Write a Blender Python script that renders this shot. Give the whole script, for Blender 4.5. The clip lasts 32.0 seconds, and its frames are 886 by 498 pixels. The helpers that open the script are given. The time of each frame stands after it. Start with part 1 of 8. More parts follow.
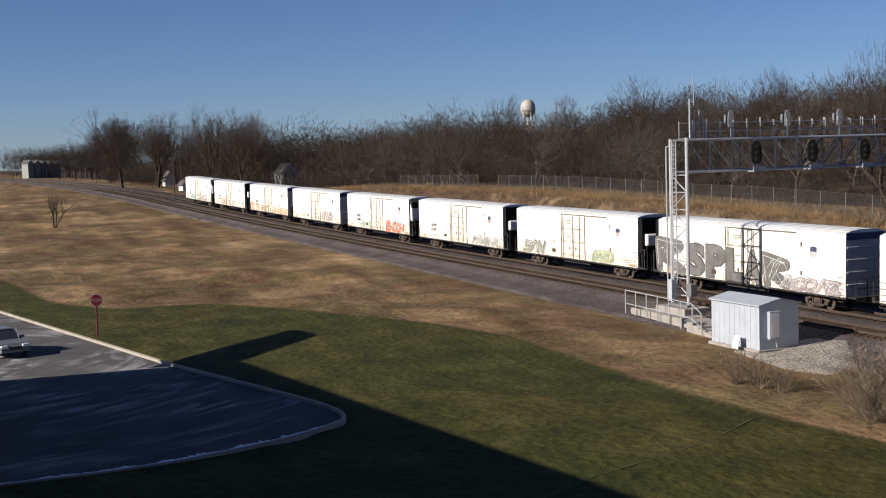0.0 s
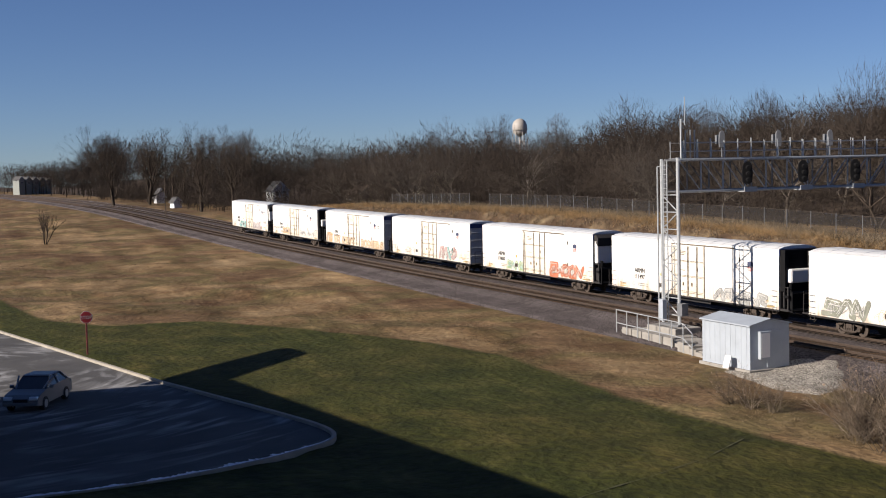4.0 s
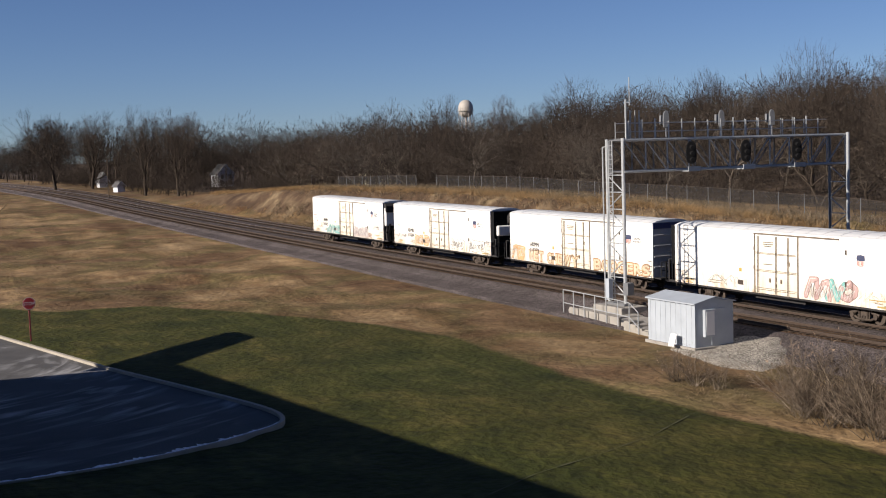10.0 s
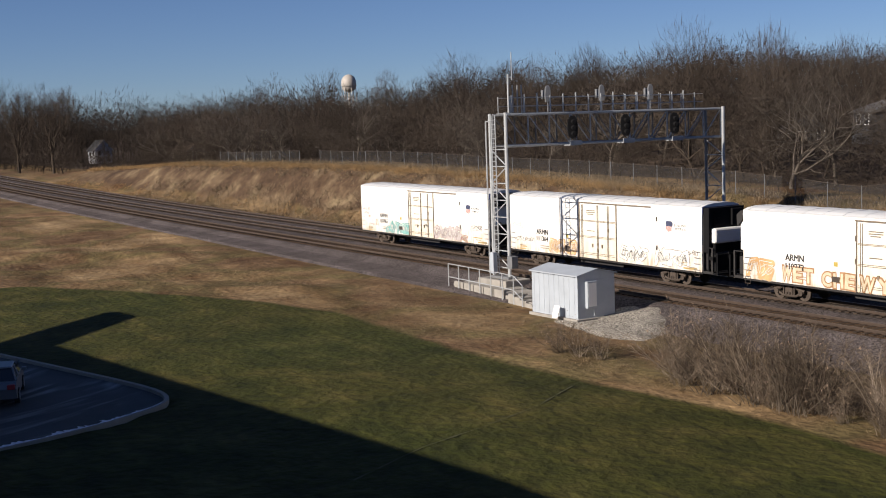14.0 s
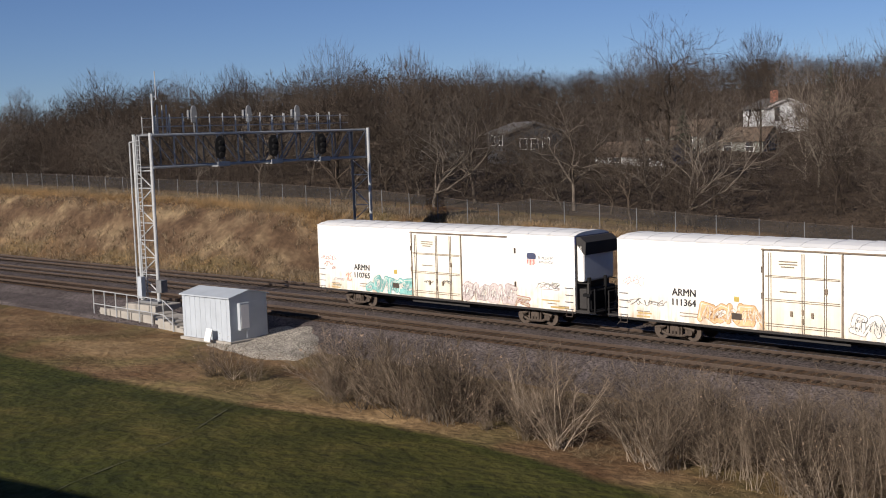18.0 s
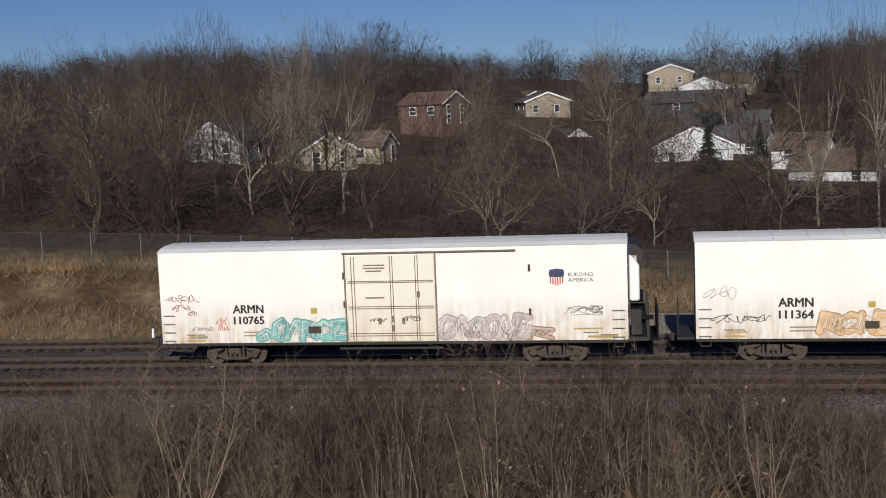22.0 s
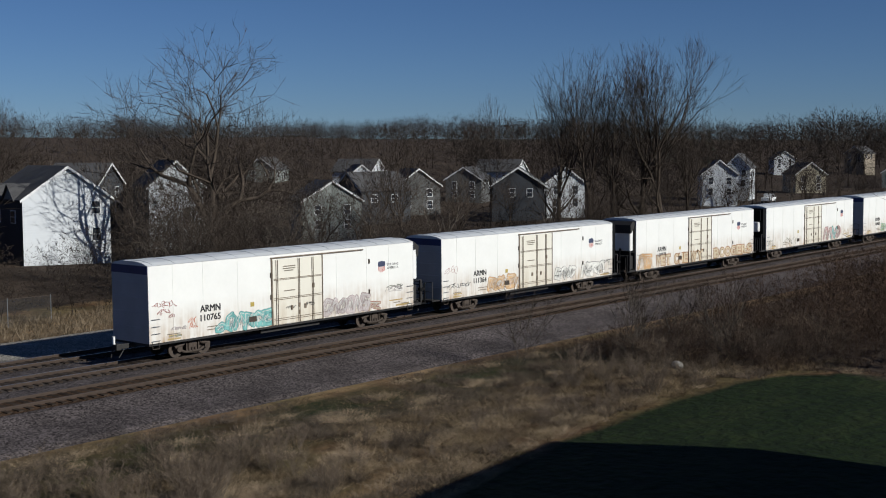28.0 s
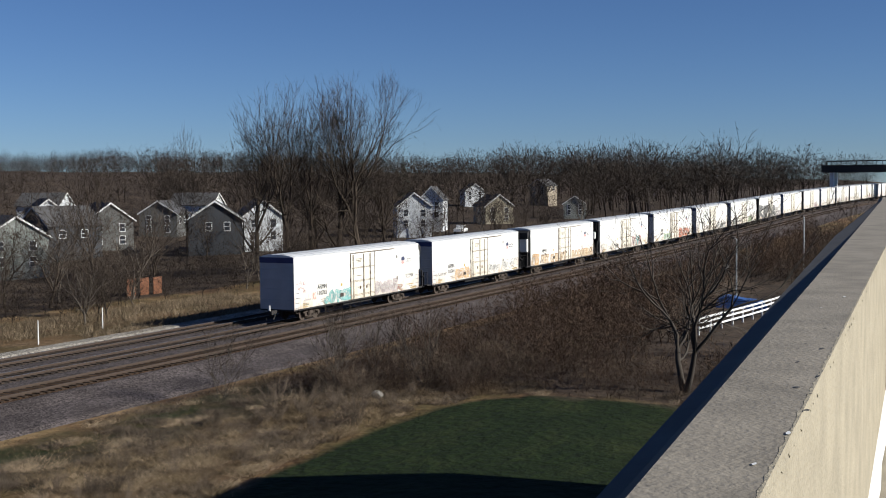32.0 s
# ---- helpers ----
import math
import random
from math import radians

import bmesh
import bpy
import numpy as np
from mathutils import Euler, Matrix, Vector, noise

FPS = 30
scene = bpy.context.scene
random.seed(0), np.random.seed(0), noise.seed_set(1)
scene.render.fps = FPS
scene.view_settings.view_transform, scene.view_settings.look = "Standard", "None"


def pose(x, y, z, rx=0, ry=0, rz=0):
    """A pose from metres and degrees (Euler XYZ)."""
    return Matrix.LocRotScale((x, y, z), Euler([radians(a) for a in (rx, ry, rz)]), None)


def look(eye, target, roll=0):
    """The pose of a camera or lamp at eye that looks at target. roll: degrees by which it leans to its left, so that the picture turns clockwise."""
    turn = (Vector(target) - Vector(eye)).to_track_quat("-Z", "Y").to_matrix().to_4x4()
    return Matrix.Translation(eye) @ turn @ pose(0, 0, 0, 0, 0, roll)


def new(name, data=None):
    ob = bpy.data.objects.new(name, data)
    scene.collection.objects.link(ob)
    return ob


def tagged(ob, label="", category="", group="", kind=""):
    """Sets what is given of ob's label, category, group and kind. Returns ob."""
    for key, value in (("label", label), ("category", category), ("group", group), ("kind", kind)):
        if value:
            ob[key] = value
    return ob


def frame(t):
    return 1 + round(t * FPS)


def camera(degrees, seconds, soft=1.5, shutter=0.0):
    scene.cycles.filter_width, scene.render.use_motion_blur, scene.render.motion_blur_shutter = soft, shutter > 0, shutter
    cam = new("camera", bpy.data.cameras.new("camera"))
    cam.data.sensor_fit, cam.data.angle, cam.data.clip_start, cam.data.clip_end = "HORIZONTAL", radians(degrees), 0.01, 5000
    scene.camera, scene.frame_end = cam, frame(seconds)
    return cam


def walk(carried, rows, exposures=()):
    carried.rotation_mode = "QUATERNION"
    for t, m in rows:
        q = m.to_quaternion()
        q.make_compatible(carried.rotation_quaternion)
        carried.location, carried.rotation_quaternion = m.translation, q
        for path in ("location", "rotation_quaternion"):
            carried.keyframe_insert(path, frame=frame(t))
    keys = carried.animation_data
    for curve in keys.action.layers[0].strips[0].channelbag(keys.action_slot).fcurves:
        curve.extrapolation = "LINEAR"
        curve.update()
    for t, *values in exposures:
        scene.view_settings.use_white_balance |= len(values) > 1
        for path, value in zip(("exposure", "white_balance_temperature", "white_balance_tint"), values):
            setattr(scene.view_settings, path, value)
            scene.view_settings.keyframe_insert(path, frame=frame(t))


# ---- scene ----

# The camera stands on a flat roof behind its parapet and pans from the left to the right.
EYE = (0.0, 0.0, 10.377)
TURNS = [
    (0, 85.671, 1.682, 71.391), (0.5, 85.589, 1.633, 71.538), (1, 85.679, 1.671, 71.489), (1.5, 85.889, 1.701, 71.326),
    (2, 86.111, 1.604, 71.349), (2.5, 86.167, 1.706, 71.145), (3, 86.467, 1.523, 70.945), (3.5, 86.625, 1.343, 71.020),
    (5.5, 86.011, 1.658, 70.835), (6, 86.124, 1.782, 70.705), (6.5, 86.190, 1.721, 70.648), (7, 86.164, 1.735, 70.662),
    (7.5, 86.221, 1.717, 70.481), (8, 86.060, 1.742, 69.660), (8.5, 85.643, 1.844, 69.348), (9, 85.619, 1.767, 69.053),
    (9.5, 85.524, 1.817, 68.535), (10, 85.605, 1.769, 68.478), (10.5, 85.187, 1.887, 68.124), (11, 85.174, 1.816, 67.936),
    (11.5, 85.171, 1.816, 67.854), (12, 85.281, 1.660, 67.303), (12.5, 85.278, 1.599, 65.529), (13, 84.928, 1.449, 64.719),
    (13.5, 84.455, 1.714, 64.046), (15.5, 84.642, 2.083, 57.201), (16, 84.862, 1.987, 54.469), (16.5, 84.947, 1.959, 52.575),
    (17, 84.684, 1.824, 50.570), (17.5, 84.707, 1.743, 48.756), (18, 84.660, 1.920, 46.580), (18.5, 84.725, 1.784, 43.283),
    (19, 84.638, 1.893, 39.533), (19.5, 84.110, 2.015, 34.744), (20, 84.062, 2.072, 30.561), (20.5, 84.221, 2.476, 25.648),
    (21, 84.193, 2.521, 21.097), (21.5, 83.508, 2.075, 15.093), (22, 83.567, 2.258, 9.446), (22.5, 83.587, 2.586, 4.590),
    (23, 83.402, 2.054, -0.735), (23.5, 84.055, 1.948, -6.522), (24, 83.918, 1.779, -13.020), (24.5, 83.714, 1.660, -18.928),
    (25, 83.679, 1.567, -24.548), (25.5, 84.007, 1.559, -30.214), (26, 83.767, 1.203, -36.451), (26.5, 84.043, 0.978, -41.170),
    (28.5, 85.869, 0.183, -56.906), (29, 86.056, 0.197, -60.719), (29.5, 86.436, 0.007, -64.074), (30, 86.855, 0.106, -66.136),
    (30.5, 87.349, 0.170, -67.003), (31, 87.174, 0.203, -67.040), (31.5, 87.015, 0.202, -67.057), (32, 87.026, 0.401, -67.250),
]
cam = camera(40.09, 32.0, soft=1.05)
walk(cam, [(t, pose(*EYE, rx, ry, rz)) for t, rx, ry, rz in TURNS],
     exposures=[(0, 0.73, 6620, 13), (13, 0.68, 6760, 13), (16, 0.62, 6740, 13), (19, 0.53, 6620, 13), (21, 0.08, 6440, 12), (23, 0.0, 6140, 9), (24.5, -0.05, 6040, 8), (26, -0.07, 5830, 6), (28.5, 0.02, 6000, 6), (29.3, 0.42, 6100, 7), (30.2, 0.62, 6150, 7), (32, 0.61, 6150, 7)])

# ---- sky and sun ----
SUN_EL, SUN_AZ = radians(25.2), radians(174.8)
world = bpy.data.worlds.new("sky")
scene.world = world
world.use_nodes = True
wn = world.node_tree.nodes
sky = wn.new("ShaderNodeTexSky")
sky.sky_type, sky.sun_disc = "NISHITA", False
sky.sun_elevation, sky.sun_rotation = SUN_EL, SUN_AZ
sky.altitude, sky.air_density, sky.dust_density, sky.ozone_density = 300, 0.75, 0.05, 2.0
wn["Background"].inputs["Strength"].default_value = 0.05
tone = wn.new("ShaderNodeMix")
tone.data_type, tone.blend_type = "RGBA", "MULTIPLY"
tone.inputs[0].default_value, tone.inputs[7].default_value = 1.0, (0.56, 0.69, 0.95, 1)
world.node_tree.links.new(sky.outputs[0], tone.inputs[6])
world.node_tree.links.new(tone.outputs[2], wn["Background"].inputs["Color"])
sun = new("sun", bpy.data.lights.new("sun", "SUN"))
sun.data.energy, sun.data.angle, sun.data.color = 5.0, radians(0.55), (1.0, 0.93, 0.82)
sun.matrix_world = look((0, 0, 0), (-math.sin(SUN_AZ) * math.cos(SUN_EL), -math.cos(SUN_AZ) * math.cos(SUN_EL), -math.sin(SUN_EL)))

# ---- materials ----
def shade(name, rgb, rough=0.8, metal=0.0, var=0.25, scale=3.0, fine=40.0, bump=0.0, tint=None, rand=0.0, isle=0.0, stretch=(1, 1, 1), spec=0.5, stones=0.0):
    """A material with its colour varied at two scales, fine relief and, for repeats, a shift from piece to piece."""
    m = bpy.data.materials.new(name)
    m.use_nodes = True
    n, l = m.node_tree.nodes, m.node_tree.links
    b = n["Principled BSDF"]
    b.inputs["Roughness"].default_value, b.inputs["Metallic"].default_value = rough, metal
    b.inputs["Specular IOR Level"].default_value = spec
    co = n.new("ShaderNodeTexCoord")
    mp = n.new("ShaderNodeMapping")
    mp.inputs["Scale"].default_value = stretch
    l.new(co.outputs["Object"], mp.inputs["Vector"])
    big, small = n.new("ShaderNodeTexNoise"), n.new("ShaderNodeTexNoise")
    big.inputs["Scale"].default_value, small.inputs["Scale"].default_value = scale, fine
    big.inputs["Detail"].default_value, small.inputs["Detail"].default_value = 6, 4
    for k in (big, small):
        l.new(mp.outputs[0], k.inputs["Vector"])
    mix = n.new("ShaderNodeMix")
    mix.data_type = "RGBA"
    lo = [c * (1 - var) for c in rgb]
    hi = tint or [min(1, c * (1 + var)) for c in rgb]
    mix.inputs[6].default_value, mix.inputs[7].default_value = (*lo, 1), (*hi, 1)
    ad = n.new("ShaderNodeMath")
    ad.operation = "MULTIPLY_ADD"
    l.new(small.outputs["Fac"], ad.inputs[0])
    ad.inputs[1].default_value = 0.6
    sb = n.new("ShaderNodeMath")
    sb.operation = "MULTIPLY_ADD"
    l.new(big.outputs["Fac"], sb.inputs[0])
    sb.inputs[1].default_value, sb.inputs[2].default_value = 1.6, -0.6
    l.new(sb.outputs[0], ad.inputs[2])
    l.new(ad.outputs[0], mix.inputs[0])
    col = mix.outputs[2]
    if rand or isle:
        src = n.new("ShaderNodeObjectInfo").outputs["Random"] if rand else n.new("ShaderNodeNewGeometry").outputs["Random Per Island"]
        hs = n.new("ShaderNodeHueSaturation")
        mm = n.new("ShaderNodeMapRange")
        l.new(src, mm.inputs[0])
        mm.inputs[3].default_value, mm.inputs[4].default_value = 1 - (rand or isle), 1 + (rand or isle)
        l.new(mm.outputs[0], hs.inputs["Value"])
        l.new(col, hs.inputs["Color"])
        col = hs.outputs[0]
    relief = small.outputs["Fac"]
    if stones:
        vo = n.new("ShaderNodeTexVoronoi")
        vo.inputs["Scale"].default_value = stones
        l.new(mp.outputs[0], vo.inputs["Vector"])
        sp = n.new("ShaderNodeSeparateColor")
        l.new(vo.outputs["Color"], sp.inputs[0])
        mr = n.new("ShaderNodeMapRange")
        mr.inputs[3].default_value, mr.inputs[4].default_value = 0.2, 1.95
        l.new(sp.outputs[0], mr.inputs[0])
        hv = n.new("ShaderNodeHueSaturation")
        l.new(mr.outputs[0], hv.inputs["Value"])
        l.new(col, hv.inputs["Color"])
        col, relief = hv.outputs[0], vo.outputs["Distance"]
    l.new(col, b.inputs["Base Color"])
    if bump:
        bp = n.new("ShaderNodeBump")
        bp.invert = bool(stones)
        bp.inputs["Strength"].default_value, bp.inputs["Distance"].default_value = 0.6, bump
        l.new(relief, bp.inputs["Height"])
        l.new(bp.outputs[0], b.inputs["Normal"])
    return m


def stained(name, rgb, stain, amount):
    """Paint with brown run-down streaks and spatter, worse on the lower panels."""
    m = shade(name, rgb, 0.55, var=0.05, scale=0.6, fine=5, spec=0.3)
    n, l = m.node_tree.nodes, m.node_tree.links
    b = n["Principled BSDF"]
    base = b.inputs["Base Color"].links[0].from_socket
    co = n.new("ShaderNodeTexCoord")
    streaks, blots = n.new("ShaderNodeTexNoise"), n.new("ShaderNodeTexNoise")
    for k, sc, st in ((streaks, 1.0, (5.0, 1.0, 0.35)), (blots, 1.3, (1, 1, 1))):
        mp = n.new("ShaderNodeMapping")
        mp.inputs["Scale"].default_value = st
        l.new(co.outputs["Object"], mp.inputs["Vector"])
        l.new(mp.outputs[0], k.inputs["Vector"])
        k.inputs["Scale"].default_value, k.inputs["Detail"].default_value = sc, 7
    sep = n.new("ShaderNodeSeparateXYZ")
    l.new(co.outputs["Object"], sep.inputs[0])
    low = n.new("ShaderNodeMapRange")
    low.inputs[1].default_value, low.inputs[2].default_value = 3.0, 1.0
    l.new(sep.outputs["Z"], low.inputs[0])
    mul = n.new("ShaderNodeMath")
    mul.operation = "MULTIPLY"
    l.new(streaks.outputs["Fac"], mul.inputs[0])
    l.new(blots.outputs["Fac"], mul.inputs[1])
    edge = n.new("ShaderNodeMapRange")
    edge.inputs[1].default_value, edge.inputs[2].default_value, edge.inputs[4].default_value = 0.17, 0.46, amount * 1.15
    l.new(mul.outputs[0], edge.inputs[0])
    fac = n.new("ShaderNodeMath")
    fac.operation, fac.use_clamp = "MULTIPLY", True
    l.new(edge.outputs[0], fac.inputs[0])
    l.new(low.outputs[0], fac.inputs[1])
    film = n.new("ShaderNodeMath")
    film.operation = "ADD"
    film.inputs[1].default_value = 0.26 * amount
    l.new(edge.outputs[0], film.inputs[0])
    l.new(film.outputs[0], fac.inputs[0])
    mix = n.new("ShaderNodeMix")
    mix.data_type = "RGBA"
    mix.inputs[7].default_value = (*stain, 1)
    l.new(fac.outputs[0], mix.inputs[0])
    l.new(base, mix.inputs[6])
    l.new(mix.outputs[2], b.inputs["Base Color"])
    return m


def frosty(name, rgb, frost):
    """Asphalt with streaks of frost swept round the end of the car park."""
    m = shade(name, rgb, 0.9, var=0.35, scale=0.4, fine=12, tint=[c * 1.7 for c in rgb])
    n, l = m.node_tree.nodes, m.node_tree.links
    b = n["Principled BSDF"]
    base = b.inputs["Base Color"].links[0].from_socket

    def maths(op, u, v):
        k = n.new("ShaderNodeMath")
        k.operation = op
        for i, w in enumerate((u, v)):
            if isinstance(w, (int, float)):
                k.inputs[i].default_value = w
            else:
                l.new(w, k.inputs[i])
        return k.outputs[0]

    def noise_of(vector, scale, detail, distortion, lo, hi):
        k, r = n.new("ShaderNodeTexNoise"), n.new("ShaderNodeMapRange")
        k.inputs["Scale"].default_value, k.inputs["Detail"].default_value, k.inputs["Distortion"].default_value = scale, detail, distortion
        l.new(vector, k.inputs["Vector"])
        r.inputs[1].default_value, r.inputs[2].default_value = lo, hi
        l.new(k.outputs["Fac"], r.inputs[0])
        return r.outputs[0]
    co, sep, arc, mix = n.new("ShaderNodeTexCoord"), n.new("ShaderNodeSeparateXYZ"), n.new("ShaderNodeCombineXYZ"), n.new("ShaderNodeMix")
    l.new(co.outputs["Object"], sep.inputs[0])
    dx, dy = maths("ADD", sep.outputs[0], 74.0), maths("ADD", sep.outputs[1], 9.0)
    away = maths("SQRT", maths("ADD", maths("MULTIPLY", dx, dx), maths("MULTIPLY", dy, dy)), 0.0)
    l.new(maths("MULTIPLY", away, 1.1), arc.inputs[0])
    l.new(maths("MULTIPLY", maths("ARCTAN2", dy, dx), 5.0), arc.inputs[1])
    streaks = noise_of(arc.outputs[0], 0.9, 15, 0.9, 0.47, 0.72)
    patches = noise_of(co.outputs["Object"], 0.16, 4, 0.6, 0.42, 0.66)
    mix.data_type = "RGBA"
    mix.inputs[7].default_value = (*frost, 1)
    l.new(maths("MULTIPLY", maths("MULTIPLY", streaks, patches), 0.85), mix.inputs[0])
    l.new(base, mix.inputs[6])
    l.new(mix.outputs[2], b.inputs["Base Color"])
    return m


M = {}
M["ballast"] = shade("ballast", (0.0653, 0.0544, 0.053), 0.95, var=0.4, scale=0.35, fine=7, bump=0.035, tint=(0.0986, 0.0836, 0.083), stones=15.0, spec=0.08)
M["ballast_grey"] = shade("dull_ballast", (0.046, 0.038, 0.034), 0.95, var=0.35, scale=0.4, fine=7, bump=0.035, tint=(0.075, 0.062, 0.055), stones=15.0, spec=0.08)
M["ballast_brown"] = shade("rusty_ballast", (0.05, 0.031, 0.019), 0.95, var=0.35, scale=0.4, fine=7, bump=0.035, tint=(0.078, 0.048, 0.029), stones=15.0, spec=0.08)
M["rail"] = shade("rail_steel", (0.05, 0.033, 0.024), 0.7, 0.1, fine=20)
M["railtop"] = shade("polished_rail_head", (0.55, 0.53, 0.5), 0.3, 0.9, var=0.15, scale=2)
M["railtop_dull"] = shade("dull_rail_head", (0.075, 0.05, 0.035), 0.6, 0.2, var=0.25, scale=2)
M["tie"] = shade("tie_wood", (0.0459, 0.0337, 0.0257), 0.95, var=0.4, scale=1.0, fine=14, rand=0.35, spec=0.08)
M["tie_far"] = shade("tie_wood_far", (0.0459, 0.0337, 0.0257), 0.95, var=0.4, scale=1.0, fine=14, isle=0.35, spec=0.08)
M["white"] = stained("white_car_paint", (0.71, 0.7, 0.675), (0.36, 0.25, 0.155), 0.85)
M["carroof"] = shade("car_roof", (0.595, 0.603, 0.612), 0.5, var=0.1, scale=0.5)
M["doorpaint"] = stained("cream_door_paint", (0.66, 0.625, 0.545), (0.36, 0.27, 0.17), 0.55)
M["rust"] = shade("rust", (0.15, 0.115, 0.085), 0.9, var=0.5, scale=3)
M["dark"] = shade("dark_steel", (0.022, 0.02, 0.02), 0.7, 0.2, scale=2)
M["bogie"] = shade("bogie_steel", (0.06, 0.045, 0.036), 0.85, 0.2, scale=3, var=0.4)
M["endgrey"] = shade("grey_car_end", (0.36, 0.37, 0.39), 0.6, var=0.15, scale=1)
M["navy"] = shade("navy_band", (0.02, 0.03, 0.11), 0.5, scale=1)
M["ink"] = shade("black_lettering", (0.012, 0.012, 0.0132), 0.7, scale=1)
M["black"] = shade("matt_black_paint", (0.008, 0.008, 0.009), 0.8, scale=2, spec=0.1)
M["faded"] = shade("faded_print", (0.18, 0.15, 0.114), 0.8, scale=4)
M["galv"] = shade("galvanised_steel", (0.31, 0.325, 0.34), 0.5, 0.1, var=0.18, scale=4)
# the darker copy also paints shade onto the bridge's rear face and post
M["galvdark"] = shade("weathered_and_shaded_steel", (0.13, 0.135, 0.145), 0.55, 0.1, var=0.2, scale=4)
M["shed"] = shade("pale_shed_metal", (0.33, 0.365, 0.41), 0.5, 0.05, var=0.12, scale=1.2)
M["concrete"] = shade("concrete", (0.25, 0.234, 0.212), 0.9, var=0.2, scale=1.5, fine=30, bump=0.01)
M["parapet"] = shade("parapet_cap", (0.206, 0.181, 0.147), 0.9, var=0.32, scale=5, fine=70, bump=0.006)
M["stucco"] = shade("cream_stucco", (0.289, 0.254, 0.19), 0.9, var=0.22, scale=5, fine=70, bump=0.012)
M["flashing"] = shade("grey_flashing", (0.085, 0.082, 0.08), 0.8, var=0.2, scale=4, spec=0.2)
M["asphalt"] = frosty("asphalt", (0.045, 0.043, 0.043), (0.42, 0.42, 0.43))
M["kerb"] = shade("kerb_concrete", (0.289, 0.26, 0.219), 0.9, var=0.2, scale=1.0)
M["bark"] = shade("bark", (0.0528, 0.0414, 0.0326), 0.95, var=0.35, scale=2, fine=20, rand=0.35, spec=0.1)
M["palebark"] = shade("pale_bark", (0.0874, 0.0719, 0.0588), 0.95, var=0.35, scale=2, fine=20, rand=0.25)
M["twig"] = shade("twigs", (0.051, 0.0399, 0.0323), 0.95, var=0.3, scale=0.5, fine=3, rand=0.3, spec=0.1)
M["pale_twig"] = shade("pale_twigs", (0.0713, 0.06, 0.051), 0.95, var=0.3, scale=0.5, fine=3, rand=0.3, spec=0.1)
M["woods"] = shade("far_woods", (0.0374, 0.0291, 0.0239), 0.95, var=0.35, scale=0.05, fine=0.5, isle=0.3, spec=0.1)
M["brush"] = shade("brush_twigs", (0.116, 0.0891, 0.0671), 0.95, var=0.4, scale=0.5, fine=3, rand=0.5, spec=0.1)
M["brush_stem"] = shade("brush_stems", (0.156, 0.127, 0.101), 0.95, var=0.4, scale=0.5, fine=3, rand=0.6, spec=0.1)
M["fringe"] = shade("golden_dry_grass", (0.27, 0.175, 0.088), 0.95, var=0.4, scale=0.4, fine=3, isle=0.45, spec=0.1)
M["brush_far"] = shade("brush_tangle", (0.1, 0.0781, 0.0598), 0.95, var=0.4, scale=0.5, fine=3, isle=0.55, spec=0.1)
M["bank_straw"] = shade("dull_dry_grass", (0.153, 0.118, 0.0801), 0.95, var=0.45, scale=0.3, fine=3, isle=0.6, spec=0.08)
M["thicket"] = shade("thicket_twigs", (0.062, 0.041, 0.029), 0.95, var=0.35, scale=0.5, fine=3, isle=0.3, spec=0.1)
M["grey_bark"] = shade("pale_grey_bark", (0.17, 0.148, 0.125), 0.95, var=0.35, scale=2, fine=20, rand=0.5, spec=0.1)
M["grey_twig"] = shade("pale_grey_twigs", (0.115, 0.096, 0.08), 0.95, var=0.3, scale=0.5, fine=3, rand=0.45, spec=0.1)
M["darkbark"] = shade("dark_bark", (0.04, 0.032, 0.0256), 0.95, var=0.35, scale=2, fine=20)
M["straw"] = shade("dry_grass", (0.15, 0.11, 0.0665), 0.95, var=0.45, scale=0.3, fine=3, isle=0.6, spec=0.08)
M["pale_straw"] = shade("bleached_grass", (0.321, 0.245, 0.165), 0.95, var=0.3, scale=0.4, fine=4, isle=0.3, spec=0.08)
M["seedhead"] = shade("pale_leaves", (0.2, 0.144, 0.104), 0.9, var=0.3, scale=2, isle=0.3)
M["spruce"] = shade("spruce_needles", (0.0225, 0.0405, 0.0225), 0.9, var=0.4, scale=1, isle=0.3)
M["siding_white"] = shade("white_siding", (0.527, 0.544, 0.57), 0.7, var=0.06, scale=0.6, stretch=(1, 1, 8))
M["siding_grey"] = shade("grey_green_siding", (0.204, 0.218, 0.204), 0.75, var=0.08, scale=0.6, stretch=(1, 1, 8))
M["siding_tan"] = shade("tan_siding", (0.245, 0.204, 0.156), 0.75, var=0.08, scale=0.6, stretch=(1, 1, 8))
M["siding_cream"] = shade("cream_siding", (0.354, 0.313, 0.231), 0.75, var=0.08, scale=0.6, stretch=(1, 1, 8))
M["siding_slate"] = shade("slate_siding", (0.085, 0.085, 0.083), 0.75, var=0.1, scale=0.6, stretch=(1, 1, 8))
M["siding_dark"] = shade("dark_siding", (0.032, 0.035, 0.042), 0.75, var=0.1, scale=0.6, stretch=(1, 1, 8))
M["roof_grey"] = shade("grey_shingles", (0.0646, 0.0626, 0.0646), 0.95, var=0.25, scale=1, fine=6)
M["roof_brown"] = shade("brown_shingles", (0.0986, 0.07, 0.051), 0.95, var=0.25, scale=1, fine=6)
M["roof_red"] = shade("red_brown_wall", (0.11, 0.065, 0.052), 0.9, var=0.2, scale=1, fine=6)
M["trim"] = shade("white_trim", (0.663, 0.663, 0.663), 0.6, var=0.05, scale=2)
M["glass"] = shade("window_glass", (0.03, 0.035, 0.045), 0.08, var=0.2, scale=0.3)
M["brick"] = shade("chimney_brick", (0.3, 0.13, 0.09), 0.9, var=0.25, scale=3)
